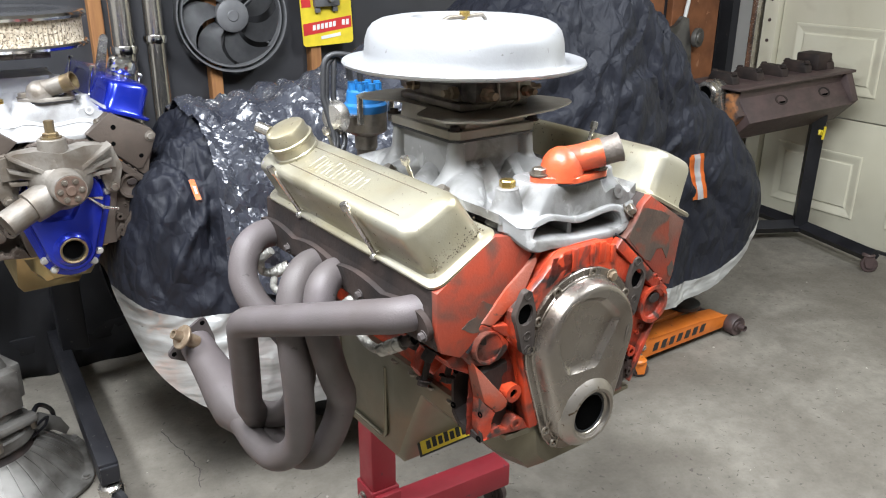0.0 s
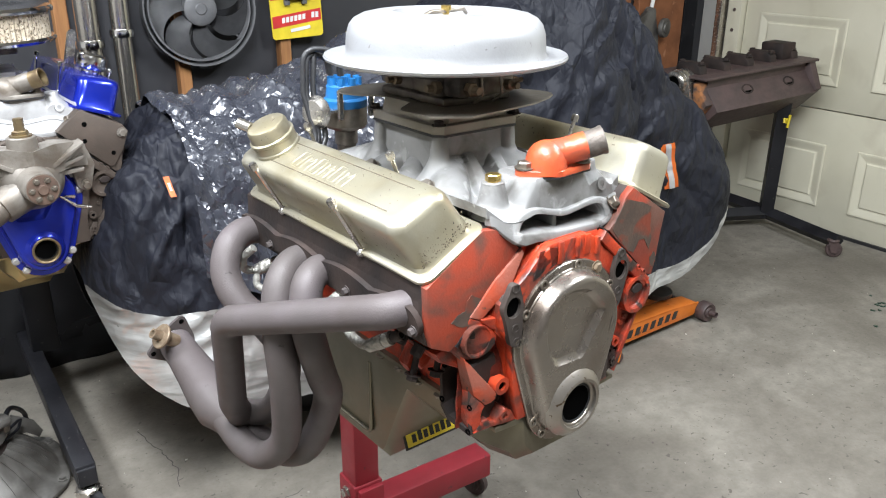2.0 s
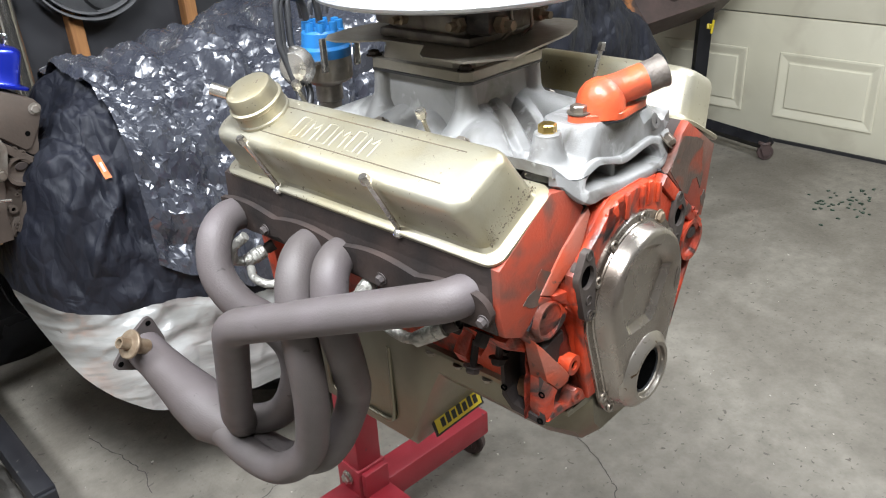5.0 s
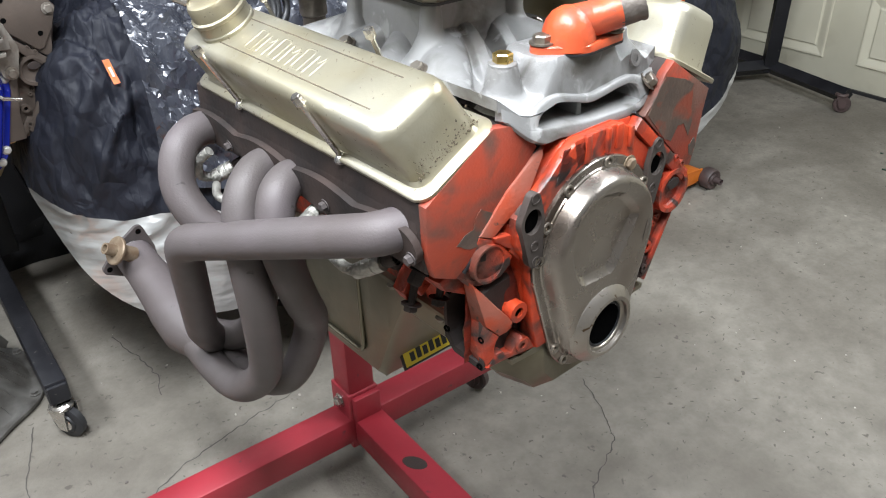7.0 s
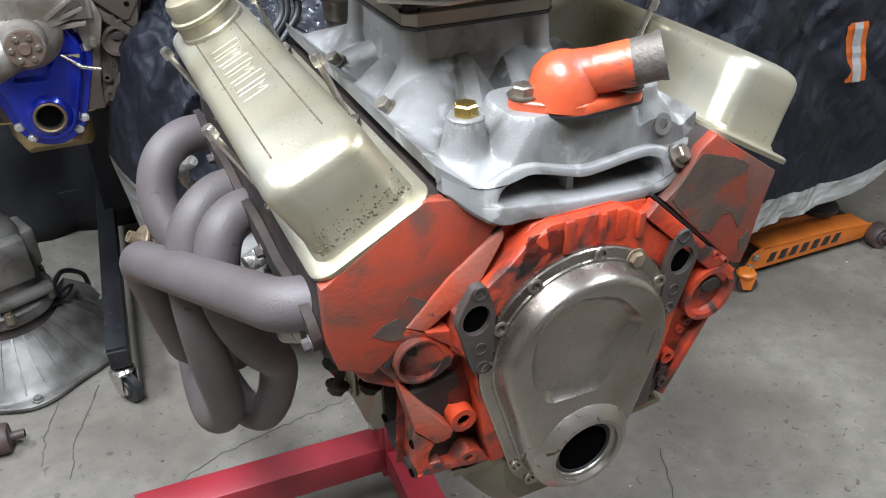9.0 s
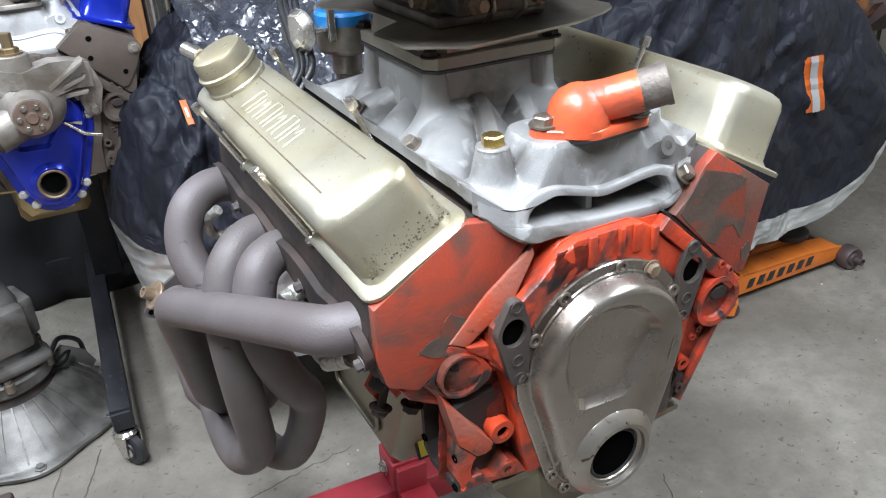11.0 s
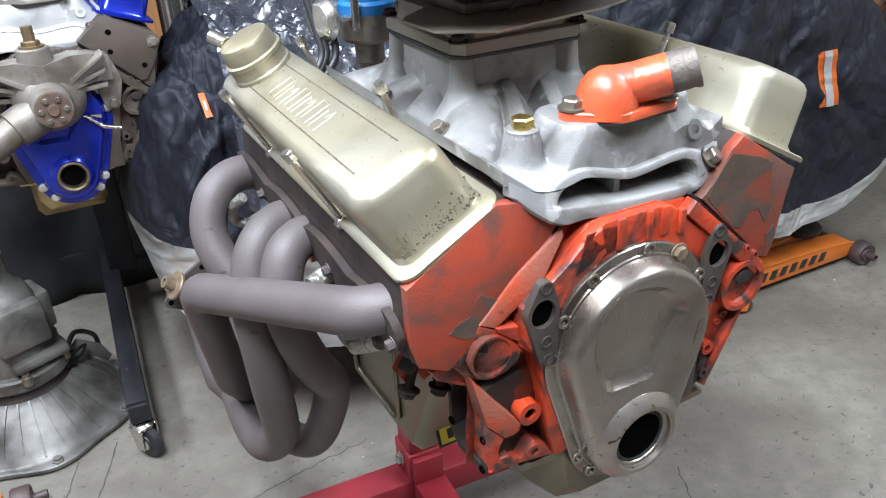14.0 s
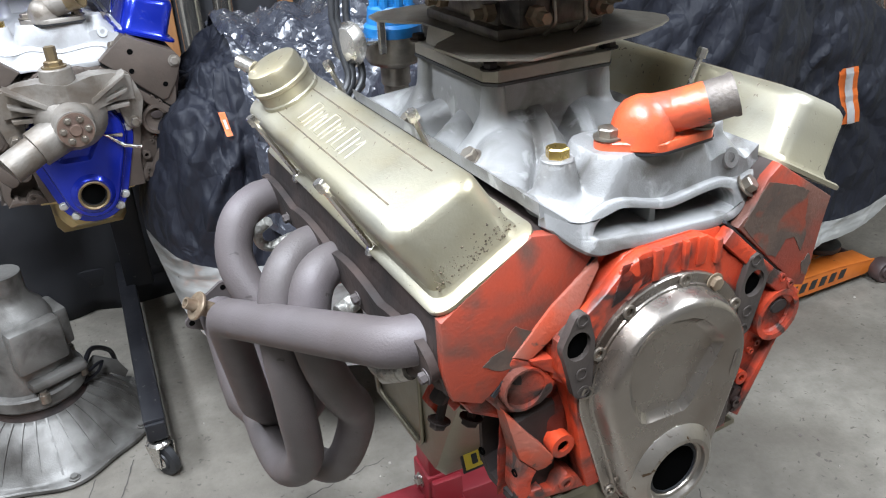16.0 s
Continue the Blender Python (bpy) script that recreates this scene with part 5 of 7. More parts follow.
    lathe(bm, [(0.0150, -0.012), (0.0125, 0.006), (0.0115, 0.008), (0.0055, 0.008), (0.0055, 0.0), (0, 0.0)], 18, aim((0.087, 0.034, 0.285), (0.10, -1, 0.30)) @ Matrix.Scale(0.82, 4))
    tb = part("tapped_boss", bm, material, man, smooth=40)
    # black disc for the shade in the tapping
    bm = B()
    lathe(bm, [(0.0054, 0.0), (0, 0.0)], 12, aim((0.0872, 0.0325, 0.2855), (0.10, -1, 0.30)) @ Matrix.Scale(0.8, 4))
    part("hole", bm, HOLE_SHADE, tb)
    for x, y, z in ((0.0985, 0.0175, 0.2610), (-0.108, 0.165, 0.286), (0.108, 0.2, 0.286), (-0.108, 0.30, 0.286), (-0.108, 0.45, 0.286), (0.108, 0.45, 0.286)):
        bm = B()
        hexbolt(bm, (x, y, z - 0.002), (0.6 if x > 0 else -0.6, -0.9 if y < 0.02 else 0, 1), 0.0084, 0.010)
        part("manifold_bolt", bm, BOLT, man, smooth=30)
    bm = B()
    hexbolt(bm, (-0.079, 0.066, 0.3108), (0, 0, 1), 0.0105, 0.010, washer=False, roll=12)
    part("plug", bm, BRASS, man, "brass hexagon plug")
    return man


def thermostat_outlet(root, man, material, end_material, tip):
    S = Matrix.Translation((0.010, 0.047, 0.3128)) @ pose(0, 0, 0, 0, 0, -14) @ Matrix.Scale(0.93, 4)
    bm = B()
    plate = hull([(-0.047, 0.0, 0.013), (0.047, 0.0, 0.013), (-0.008, 0, 0.031)], 40)
    vs = loft(bm, [[(x, y, 0.0) for x, y in plate], [(x, y, 0.0075) for x, y in plate], [(x * 0.97, y * 0.95, 0.009) for x, y in plate]])
    vs += lathe(bm, [(0.031, 0.002), (0.0305, 0.010), (0.0295, 0.020), (0.0265, 0.030), (0.020, 0.039), (0.011, 0.0445), (0, 0.0465)], 28, pose(-0.012, 0.0, 0.0))
    vs += sweep(bm, rounded([(-0.010, 0.0, 0.026), (0.012, -0.006, 0.029), (0.041, -0.0172, 0.0382)], 0.02, 4), 0.0198, 20)
    bmesh.ops.transform(bm, matrix=S, verts=vs)
    out = part("thermostat_outlet", bm, material, root, "", smooth=40)
    bm = B()
    loft(bm, [[S @ Vector((x * 1.02, y * 1.03, -0.0022)) for x, y in plate], [S @ Vector((x * 1.02, y * 1.03, 0.0004)) for x, y in plate]])
    part("gasket", bm, BLACKRUB, out)
    bm = B()
    a, b = Vector((0.038, -0.0160, 0.0370)), Vector((0.0640, -0.0262, 0.0462))
    L = (b - a).length
    lathe(bm, [(0.0196, 0.0), (0.0196, L * 0.8), (0.0208, L * 0.88), (0.0208, L), (0.0170, L), (0.0160, L - 0.025), (0, L - 0.025)], 24, S @ aim(a, b - a))
    part("worn_hose_end", bm, end_material, out, smooth=40)
    for sx in (-1, 1):
        bm = B()
        hexbolt(bm, S @ Vector((sx * 0.047, 0.0, 0.0095)), (0, 0, 1), 0.0098, 0.0095)
        part("outlet_bolt", bm, BOLT, out, smooth=30)
    return out


def carburettor(root, blue_lines=True):
    bm = B()
    Z = 0.3838
    box(bm, (-0.066, 0.185, Z), (0.058, 0.335, Z + 0.012), 0.004)
    box(bm, (-0.058, 0.198, Z + 0.01), (0.050, 0.322, Z + 0.040), 0.006)
    for y0, y1 in ((0.165, 0.205), (0.315, 0.355)):
        box(bm, (-0.055, y0, Z + 0.012), (0.047, y1, Z + 0.044), 0.007)
    lathe(bm, [(0.062, 0.0), (0.064, 0.02), (0.063, 0.022), (0.0, 0.022)], 40, pose(-0.004, 0.26, Z + 0.038))
    carb = part("carburettor", bm, CARBMETAL, root, "", smooth=35)
    for x, y, r in ((-0.040, 0.163, 0.010), (0.030, 0.163, 0.008), (-0.062, 0.20, 0.009), (0.052, 0.18, 0.007), (0.056, 0.25, 0.008), (-0.064, 0.29, 0.008)):
        bm = B()
        d = (0, -1, 0) if y < 0.17 else ((1 if x > 0 else -1), 0, 0)
        lathe(bm, [(r, 0.0), (r, 0.010), (r * 0.6, 0.012), (r * 0.6, 0.022), (0, 0.022)], 6, aim((x, y, Z + 0.026), d))
        part("fuel_fitting", bm, RUSTBRASS, carb, smooth=30)
    for x, y in ((-0.022, 0.172), (0.010, 0.168), (0.046, 0.21), (0.05, 0.30)):
        bm = B()
        sweep(bm, rounded([(x, y, Z + 0.004), (x + 0.004, y - 0.012, Z + 0.016), (x + 0.003, y - 0.010, Z + 0.040)], 0.006, 4), 0.0022, 8)
        part("linkage_rod", bm, BOLT, carb, smooth=60)
    return carb


def main_engine():
    root = thing("v8_engine", pose(0.016, 0.0125, 0.75, 0, 0, 3.5),
                 "orange-painted bare V8 engine with gold rocker covers on a red stand", "engine")
    block = core_block(root, ORANGE, HEADPAINT, "main")
    timing_cover(root, STEEL, True)
    pan = oil_pan(root, PAN)
    for x in (-0.1085,):
        bm = B()
        sweep(bm, rounded([(x, 0.325, -0.055), (x, 0.325, -0.195), (x, 0.475, -0.195), (x, 0.475, -0.055)], 0.02, 5), 0.0035, 8)
        part("pressed_panel", bm, PAN, pan, smooth=60)
    # maker's sticker on the sump, as plain shapes
    bm = B()
    m = Matrix.Translation((-0.020, 0.2755, -0.199)) @ Euler((radians(-22), 0, 0)).to_matrix().to_4x4()
    box(bm, (-0.055, -0.0006, -0.017), (0.055, 0.002, 0.017), 0.0, m)
    st = part("sticker", bm, BLACKPRINT, pan, "black and yellow sticker with illegible mark")
    bm = B()
    box(bm, (-0.051, -0.0012, -0.0135), (0.051, 0.0, 0.0135), 0.0, m)
    part("yellow_field", bm, YELLOWCARD, st)
    bm = B()
    for k in range(7):
        x = -0.040 + k * 0.0125
        box(bm, (x, -0.0018, -0.008), (x + 0.0085, -0.001, 0.006 + 0.003 * (k % 2)), 0.0, m)
    part("mark_bars", bm, BLACKPRINT, st)
    # fuel pump pad: an open rusty pocket on the side of the lower corner
    bm = B()
    m = Matrix.Translation((-0.1500, 0.044, 0.040)) @ Euler((0, 0, radians(-82))).to_matrix().to_4x4()
    outer = [(0.030, -0.052), (0.026, -0.056), (-0.014, -0.048), (-0.027, -0.032), (-0.029, 0.020), (-0.020, 0.040), (0.004, 0.050), (0.022, 0.054), (0.028, 0.048)]
    inner = [(x * 0.80 - 0.001, z * 0.83) for x, z in outer]
    annulus(bm, outer, inner, 0.040, -0.006, m, 0.030)
    pad = part("fuel_pump_pad", bm, DARKIRON, block, "greasy dark pocket for a fuel pump", smooth=35)
    bm = B()
    slab(bm, [(-0.019, 0.010, -0.037), (0.020, 0.010, -0.043), (0.021, 0.022, -0.026), (-0.020, 0.022, -0.022)], 0.029, 0.001)
    bmesh.ops.transform(bm, matrix=m, verts=bm.verts[:])
    part("rusty_floor", bm, RUST, pad)
    # black rings painted for the dark of the bolt holes
    for x, z in ((0.026, -0.012), (-0.024, -0.020), (-0.020, 0.034), (0.022, 0.046), (0.024, -0.050)):
        bm = B()
        lathe(bm, [(0.0042, 0), (0.0042, 0.002), (0.0024, 0.002), (0.0024, 0), (0, 0)], 10, m @ aim((x, -0.0055, z), (0, -1, 0)))
        part("bolt_hole_shade", bm, HOLE_SHADE, pad)
    vc, top, up = valve_cover(root, -1, GOLD, BRIGHT, "gold zinc-plated pressed rocker cover with raised mark")
    far_cover, _, _ = valve_cover(root, 1, GOLD, BRIGHT, "gold zinc-plated pressed rocker cover, dull and stained", marked=False)
    far_cover.matrix_basis = pose(0.010, -0.017, 0.006, 0, -1.5, 0)
    # breather on the rear of the cover
    bm = B()
    base = top(0.555, 0.404, -0.010)
    prof = [(0.030, 0.0), (0.0310, 0.006), (0.0365, 0.010), (0.0385, 0.013), (0.0385, 0.018), (0.0370, 0.020), (0.0370, 0.034), (0.0385, 0.036), (0.0385, 0.040), (0.0350, 0.0415),
            (0.0340, 0.058), (0.0315, 0.0625), (0.026, 0.0645), (0, 0.0650)]
    lathe(bm, prof, 40, aim(base, up) @ Matrix.Diagonal((0.91, 0.91, 0.84, 1)))
    br = part("breather_cap", bm, GOLD, vc, "", smooth=35)
    bm = B()
    a = base + up * 0.044 + Vector((-0.018, 0.020, 0))
    sweep(bm, [a, a + Vector((-0.011, 0.018, 0.006))], 0.0082, 14)
    part("breather_nipple", bm, BRIGHT, br, smooth=60)
    man = intake_manifold(root, ALU, "main")
    thermostat_outlet(root, man, THERMO, WORNPIPE, None)
    # spacer and splash plate under the carburettor
    bm = B()
    def octo(w, d, c, z, cx=-0.004, cy=0.262):
        return [(cx + a * w, cy + b * d, z) for a, b in ((-1, -c), (-c, -1), (c, -1), (1, -c), (1, c), (c, 1), (-c, 1), (-1, c))]
    loft(bm, [octo(0.076, 0.084, 0.86, 0.3475), octo(0.077, 0.085, 0.86, 0.3485), octo(0.077, 0.085, 0.86, 0.3595), octo(0.075, 0.083, 0.86, 0.3610), octo(0.071, 0.078, 0.74, 0.3612), octo(0.069, 0.076, 0.72, 0.3780), octo(0.070, 0.077, 0.72, 0.3815)])
    sp = part("carburettor_spacer", bm, PLATE, root, "", smooth=25)
    bm = B()
    loft(bm, [octo(0.0775, 0.0855, 0.86, 0.3445), octo(0.0775, 0.0855, 0.86, 0.3475)])
    part("gasket", bm, BLACKRUB, sp, "thin black gasket")
    for sx in (-1, 1):
        for sy in (-1, 1):
            bm = B()
            hexbolt(bm, (-0.004 + sx * 0.070, 0.262 + sy * 0.077, 0.3605), (0, 0, 1), 0.0075, 0.007)
            part("spacer_bolt", bm, DARKIRON, sp)
    bm = B()
    # cut with a long front edge, a rounded tongue at one end and a notched lobe at the other
    out = [(-0.070, 0.117), (0.062, 0.137), (0.110, 0.157), (0.130, 0.170), (0.139, 0.185), (0.137, 0.202), (0.112, 0.262), (0.098, 0.345), (0.060, 0.398), (-0.050, 0.410), (-0.094, 0.402),
           (-0.112, 0.386), (-0.114, 0.364), (-0.102, 0.340), (-0.080, 0.318), (-0.078, 0.246), (-0.112, 0.220), (-0.122, 0.206), (-0.117, 0.150)]
    loft(bm, [[(x, y, 0.3815) for x, y in out], [(x, y, 0.3840) for x, y in out]])
    part("splash_plate", bm, PLATE, root, "flat dull brown steel plate under the carburettor", smooth=25)
    carburettor(root)
    # air cleaner with a domed lid and a rolled rim
    bm = B()
    prof = [(0.0, -0.003), (0.060, -0.003), (0.13, -0.004), (0.170, 0.000), (0.1785, 0.0035), (0.1800, 0.007), (0.1785, 0.0100), (0.1755, 0.0100), (0.160, 0.0065), (0.150, 0.0075), (0.1475, 0.012),
            (0.1470, 0.022), (0.1455, 0.038), (0.1415, 0.051), (0.134, 0.0600), (0.122, 0.0660), (0.105, 0.0695), (0.085, 0.0710), (0.080, 0.0706), (0.077, 0.0690), (0.073, 0.0560), (0.0, 0.0540)]
    lathe(bm, prof, 72, pose(-0.014, 0.246, 0.438) @ Matrix.Scale(0.965, 4))
    ac = part("air_cleaner", bm, WHITEMETAL, root, "satin silver-white round air cleaner lid", smooth=35)
    bm = B()
    lathe(bm, [(0.005, 0.058), (0.005, 0.070), (0.0085, 0.070), (0.0085, 0.077), (0, 0.077)], 6, pose(-0.014, 0.246, 0.438) @ Matrix.Scale(0.965, 4))
    part("centre_nut", bm, BRASS, ac)
    bm = B()
    sweep(bm, rounded([(-0.066, 0.235, 0.499), (-0.045, 0.240, 0.505), (-0.016, 0.245, 0.5045), (0.02, 0.25, 0.506), (0.036, 0.262, 0.499)], 0.01, 4), 0.0032, 8)
    part("hold_down_rod", bm, BOLT, ac, smooth=60)
    bm = B()
    lathe(bm, [(0.066, -0.02), (0.066, 0.0), (0, 0)], 40, pose(-0.014, 0.246, 0.438) @ Matrix.Scale(0.965, 4))
    part("neck", bm, CARBMETAL, ac, smooth=35)
    distributor(root, BLUECAP)
    headers(root)
    # plug leads in silver sleeves, and bare stubs under the head
    bm = B()
    sweep(bm, through_points([(-0.240, 0.448, 0.102), (-0.256, 0.452, 0.108), (-0.262, 0.440, 0.132), (-0.250, 0.425, 0.150)]), 0.0066, 12)
    sweep(bm, through_points([(-0.238, 0.372, 0.094), (-0.252, 0.385, 0.092), (-0.256, 0.410, 0.094), (-0.246, 0.432, 0.098)]), 0.0058, 12)
    lead = part("plug_lead", bm, SLEEVE, root, "silver heat-sleeved spark plug lead", smooth=50)
    for tip, back in (((-0.204, 0.432, 0.118), (-0.244, 0.449, 0.100)), ((-0.205, 0.360, 0.104), (-0.240, 0.372, 0.094)), ((-0.204, 0.228, 0.135), (-0.242, 0.216, 0.126)), ((-0.206, 0.092, 0.122), (-0.227, 0.142, 0.090))):
        bm = B()
        d = Vector(back) - Vector(tip)
        h = d.length
        lathe(bm, [(0.0060, 0.0), (0.0060, h * 0.30), (0.0098, h * 0.31), (0.0102, h * 0.48), (0.0090, h * 0.50), (0.0102, h * 0.52), (0.0102, h * 0.70), (0.0090, h * 0.72), (0.0098, h * 0.75), (0.0092, h * 0.97), (0, h)], 16, aim(tip, d))
        part("boot", bm, SLEEVE, lead, "silver plug boot", smooth=40)
        bm = B()
        lathe(bm, [(0.0080, 0.0), (0.0080, h * 0.22), (0.0066, h * 0.26), (0.0062, h * 0.29)], 12, aim(tip, d))
        part("terminal", bm, DARKIRON, lead, smooth=40)
    bm = B()
    sweep(bm, through_points([(-0.226, 0.140, 0.091), (-0.227, 0.165, 0.087), (-0.224, 0.200, 0.092), (-0.212, 0.245, 0.108)]), 0.0066, 12)
    part("plug_lead", bm, SLEEVE, root, "silver heat-sleeved spark plug lead", smooth=50)
    for y, x in ((0.06, -0.200), (0.10, -0.196), (0.165, -0.198), (0.20, -0.2)):
        bm = B()
        hexbolt(bm, (x, y, 0.118), (-0.6, 0, -0.8), 0.0085, 0.016)
        part("side_bolt", bm, DARKIRON, block, smooth=30)
    # broken orange bracket, hanging bolts and the web under the head
    bm = B()
    prism(bm, [(-0.150, 0.112), (-0.188, 0.104), (-0.204, 0.078), (-0.196, 0.064), (-0.186, 0.076), (-0.178, 0.062), (-0.166, 0.070), (-0.150, 0.088)], 0.086, 0.106, bevel=0.003)
    part("broken_bracket", bm, DIRTYORANGE, block, smooth=35)
    for x, y, z in ((-0.198, 0.080, 0.066), (-0.172, 0.064, 0.070)):
        bm = B()
        d = Vector((-0.35, -0.1, -1)).normalized()
        sweep(bm, [Vector((x, y, z)) - d * 0.03, Vector((x, y, z))], 0.0045, 10)
        hexbolt(bm, (x, y, z), d, 0.0085, 0.009)
        part("hanging_bolt", bm, DARKIRON, block, smooth=30)
    bm = B()
    prism(bm, [(-0.165, 0.120), (-0.196, 0.112), (-0.186, 0.096), (-0.150, 0.074), (-0.130, 0.060)], 0.036, 0.240, bevel=0.006)
    part("side_web", bm, DIRTYORANGE, block, smooth=35)
    for y in (0.03, 0.08, 0.13, 0.18, 0.23, 0.28):
        bm = B()
        hexbolt(bm, (-0.115, y, -0.02), (0, 0, -1), 0.006, 0.006)
        part("pan_bolt", bm, BOLT, pan)
    return root


def distributor(root, cap_material):
    D = Vector((-0.046, 0.472, -0.012))
    bm = B()
    prof = [(0.016, 0.255), (0.016, 0.288), (0.019, 0.290), (0.019, 0.312), (0.033, 0.318), (0.036, 0.322), (0.036, 0.352), (0, 0.352)]
    lathe(bm, prof, 28, Matrix.Translation(D))
    dist = part("distributor", bm, BOLT, root, "", smooth=35)
    bm = B()
    lathe(bm, [(0.0355, 0.350), (0.0365, 0.354), (0.0365, 0.364), (0.032, 0.368), (0.030, 0.386), (0.027, 0.389), (0, 0.389)], 28, Matrix.Translation(D))
    cap = part("distributor_cap", bm, cap_material, dist, "bright blue plastic distributor cap", smooth=35)
    for k in range(9):
        a = 2 * math.pi * k / 8
        r = 0.023 if k < 8 else 0.0
        bm = B()
        lathe(bm, [(0.0062, -0.002), (0.0056, 0.012), (0, 0.012)], 10, Matrix.Translation(D) @ pose(r * math.cos(a), r * math.sin(a), 0.388))
        part("tower", bm, cap_material, cap, smooth=35)
    bm = B()
    lathe(bm, [(0, -0.012), (0.017, -0.012), (0.025, -0.004), (0.0275, 0.0), (0.0255, 0.004), (0.019, 0.012), (0.008, 0.014), (0, 0.014)], 24, aim(D + Vector((-0.066, -0.020, 0.352)), (-1.0, -0.45, 0.10)))
    box(bm, (-0.100, 0.446, 0.336), (-0.040, 0.462, 0.341), 0.001)
    part("vacuum_canister", bm, BRIGHT, dist, "bright steel vacuum canister", smooth=35)
    for dx in (-0.039, 0.039):
        bm = B()
        box(bm, (D.x + dx * 0.75 - 0.005, D.y - 0.036, 0.325), (D.x + dx * 0.75 + 0.005, D.y - 0.030, 0.372), 0.002)
        part("cap_clip", bm, BRIGHT, dist)
    for k, (dx, dy, bx) in enumerate(((-0.026, 0.0, -0.105), (-0.018, 0.018, -0.092), (-0.018, -0.018, -0.11), (0.02, 0.016, 0.06), (0.0, 0.026, 0.05))):
        bm = B()
        s = D + Vector((dx, dy, 0.405))
        if bx < 0:
            pts = rounded([s, s + Vector((-0.004, 0.0, 0.028 + 0.006 * k)), Vector((bx - 0.01, 0.47, 0.432 + 0.004 * k)), Vector((bx - 0.018, 0.462, 0.37)), Vector((bx - 0.010, 0.440, 0.30)), Vector((bx - 0.06, 0.42, 0.25))], 0.03, 6)
        else:
            pts = rounded([s, s + Vector((0.004, 0, 0.02)), Vector((bx, 0.47, 0.40)), Vector((bx + 0.02, 0.45, 0.33)), Vector((bx + 0.06, 0.42, 0.30))], 0.02, 6)
        sweep(bm, pts, 0.0048, 10)
        part("spark_lead", bm, BLACKRUB, dist, smooth=60)


def headers(root):
    R = 0.0228
    bm = B()
    # one long flange plate with wavy edges along the exhaust face
    ys = [0.012 + 0.004 * k for k in range(120)]
    edge = [(y, (0.014 + 0.009 * abs(math.sin((y + 0.01) * 24.7))) * math.sqrt(max(0.02, 1 - max(0.0, 1 - (y - ys[0]) / 0.020) ** 2))) for y in ys]
    prof = [(y, h) for y, h in edge] + [(y, -h * 0.95) for y, h in edge[::-1]]
    vs = prism(bm, prof, -0.004, 0.004)
    bmesh.ops.transform(bm, matrix=Matrix.Translation((-0.2250, 0.014, 0.164)) @ Euler((0, radians(-8), 0)).to_matrix().to_4x4() @ Euler((0, 0, radians(90))).to_matrix().to_4x4(), verts=vs)
    hd = part("exhaust_header", bm, DARKIRON, root, "four-tube exhaust header with dull purple-grey coating", smooth=35)
    tubes = [
        rounded([(-0.205, 0.062, 0.175), (-0.242, 0.073, 0.172), (-0.334, 0.358, 0.076), (-0.302, 0.443, -0.117), (-0.268, 0.49, -0.185), (-0.278, 0.58, -0.188)], [0, 0.030, 0.040, 0.06, 0.06, 0], 9),
        through_points([(-0.205, 0.322, 0.157), (-0.245, 0.309, 0.160), (-0.275, 0.291, 0.143), (-0.290, 0.278, 0.105), (-0.292, 0.272, 0.058), (-0.287, 0.276, -0.022), (-0.277, 0.306, -0.117), (-0.283, 0.342, -0.166), (-0.291, 0.390, -0.193), (-0.292, 0.461, -0.200), (-0.286, 0.56, -0.192)]),
        through_points([(-0.205, 0.270, 0.157), (-0.235, 0.259, 0.160), (-0.257, 0.247, 0.146), (-0.267, 0.237, 0.105), (-0.260, 0.233, 0.057), (-0.238, 0.252, -0.002), (-0.215, 0.279, -0.050), (-0.212, 0.297, -0.095), (-0.221, 0.325, -0.158), (-0.233, 0.357, -0.196), (-0.249, 0.410, -0.213), (-0.265, 0.50, -0.205), (-0.278, 0.57, -0.195)]),
        through_points([(-0.205, 0.478, 0.157), (-0.248, 0.467, 0.163), (-0.281, 0.450, 0.148), (-0.296, 0.432, 0.110), (-0.288, 0.406, 0.072), (-0.263, 0.384, 0.040), (-0.238, 0.376, -0.010), (-0.230, 0.390, -0.075), (-0.240, 0.430, -0.145), (-0.262, 0.50, -0.178), (-0.274, 0.58, -0.182)]),
    ]
    for pts in tubes:
        bm = B()
        sweep(bm, pts, R, 24)
        part("primary_tube", bm, HEADER, hd, smooth=60)
    bm = B()
    pts = [(-0.278, 0.50, -0.198), (-0.279, 0.56, -0.193), (-0.280, 0.61, -0.182), (-0.281, 0.66, -0.169), (-0.282, 0.71, -0.155), (-0.283, 0.755, -0.143)]
    sweep(bm, pts, [0.028, 0.045, 0.043, 0.037, 0.033, 0.032], 26)
    col = part("collector", bm, HEADER, hd, smooth=50)
    bm = B()
    tri_ = hull([(0.046 * math.cos(radians(a)), 0.046 * math.sin(radians(a)), 0.010) for a in (70, 190, 310)] + [(0, 0, 0.038)], 48)
    annulus(bm, tri_, ring_pts(0.029, 0.029, 48), 0.758, 0.751, Matrix.Translation((-0.283, 0, -0.143)))
    fl = part("collector_flange", bm, DARKHEADER, col, smooth=35)
    bm = B()
    a = Vector((-0.292, 0.720, -0.122))
    d = Vector((-0.80, -0.10, 0.60)).normalized()
    lathe(bm, [(0.013, 0), (0.013, 0.030), (0.0235, 0.031), (0.0245, 0.035), (0.023, 0.037), (0.0105, 0.0375), (0.0095, 0.055), (0.0065, 0.055), (0.006, 0.045), (0, 0.045)], 24, aim(a, d))
    part("sensor_bung", bm, RUSTBRASS, col, "rusty brass bung with plug", smooth=35)
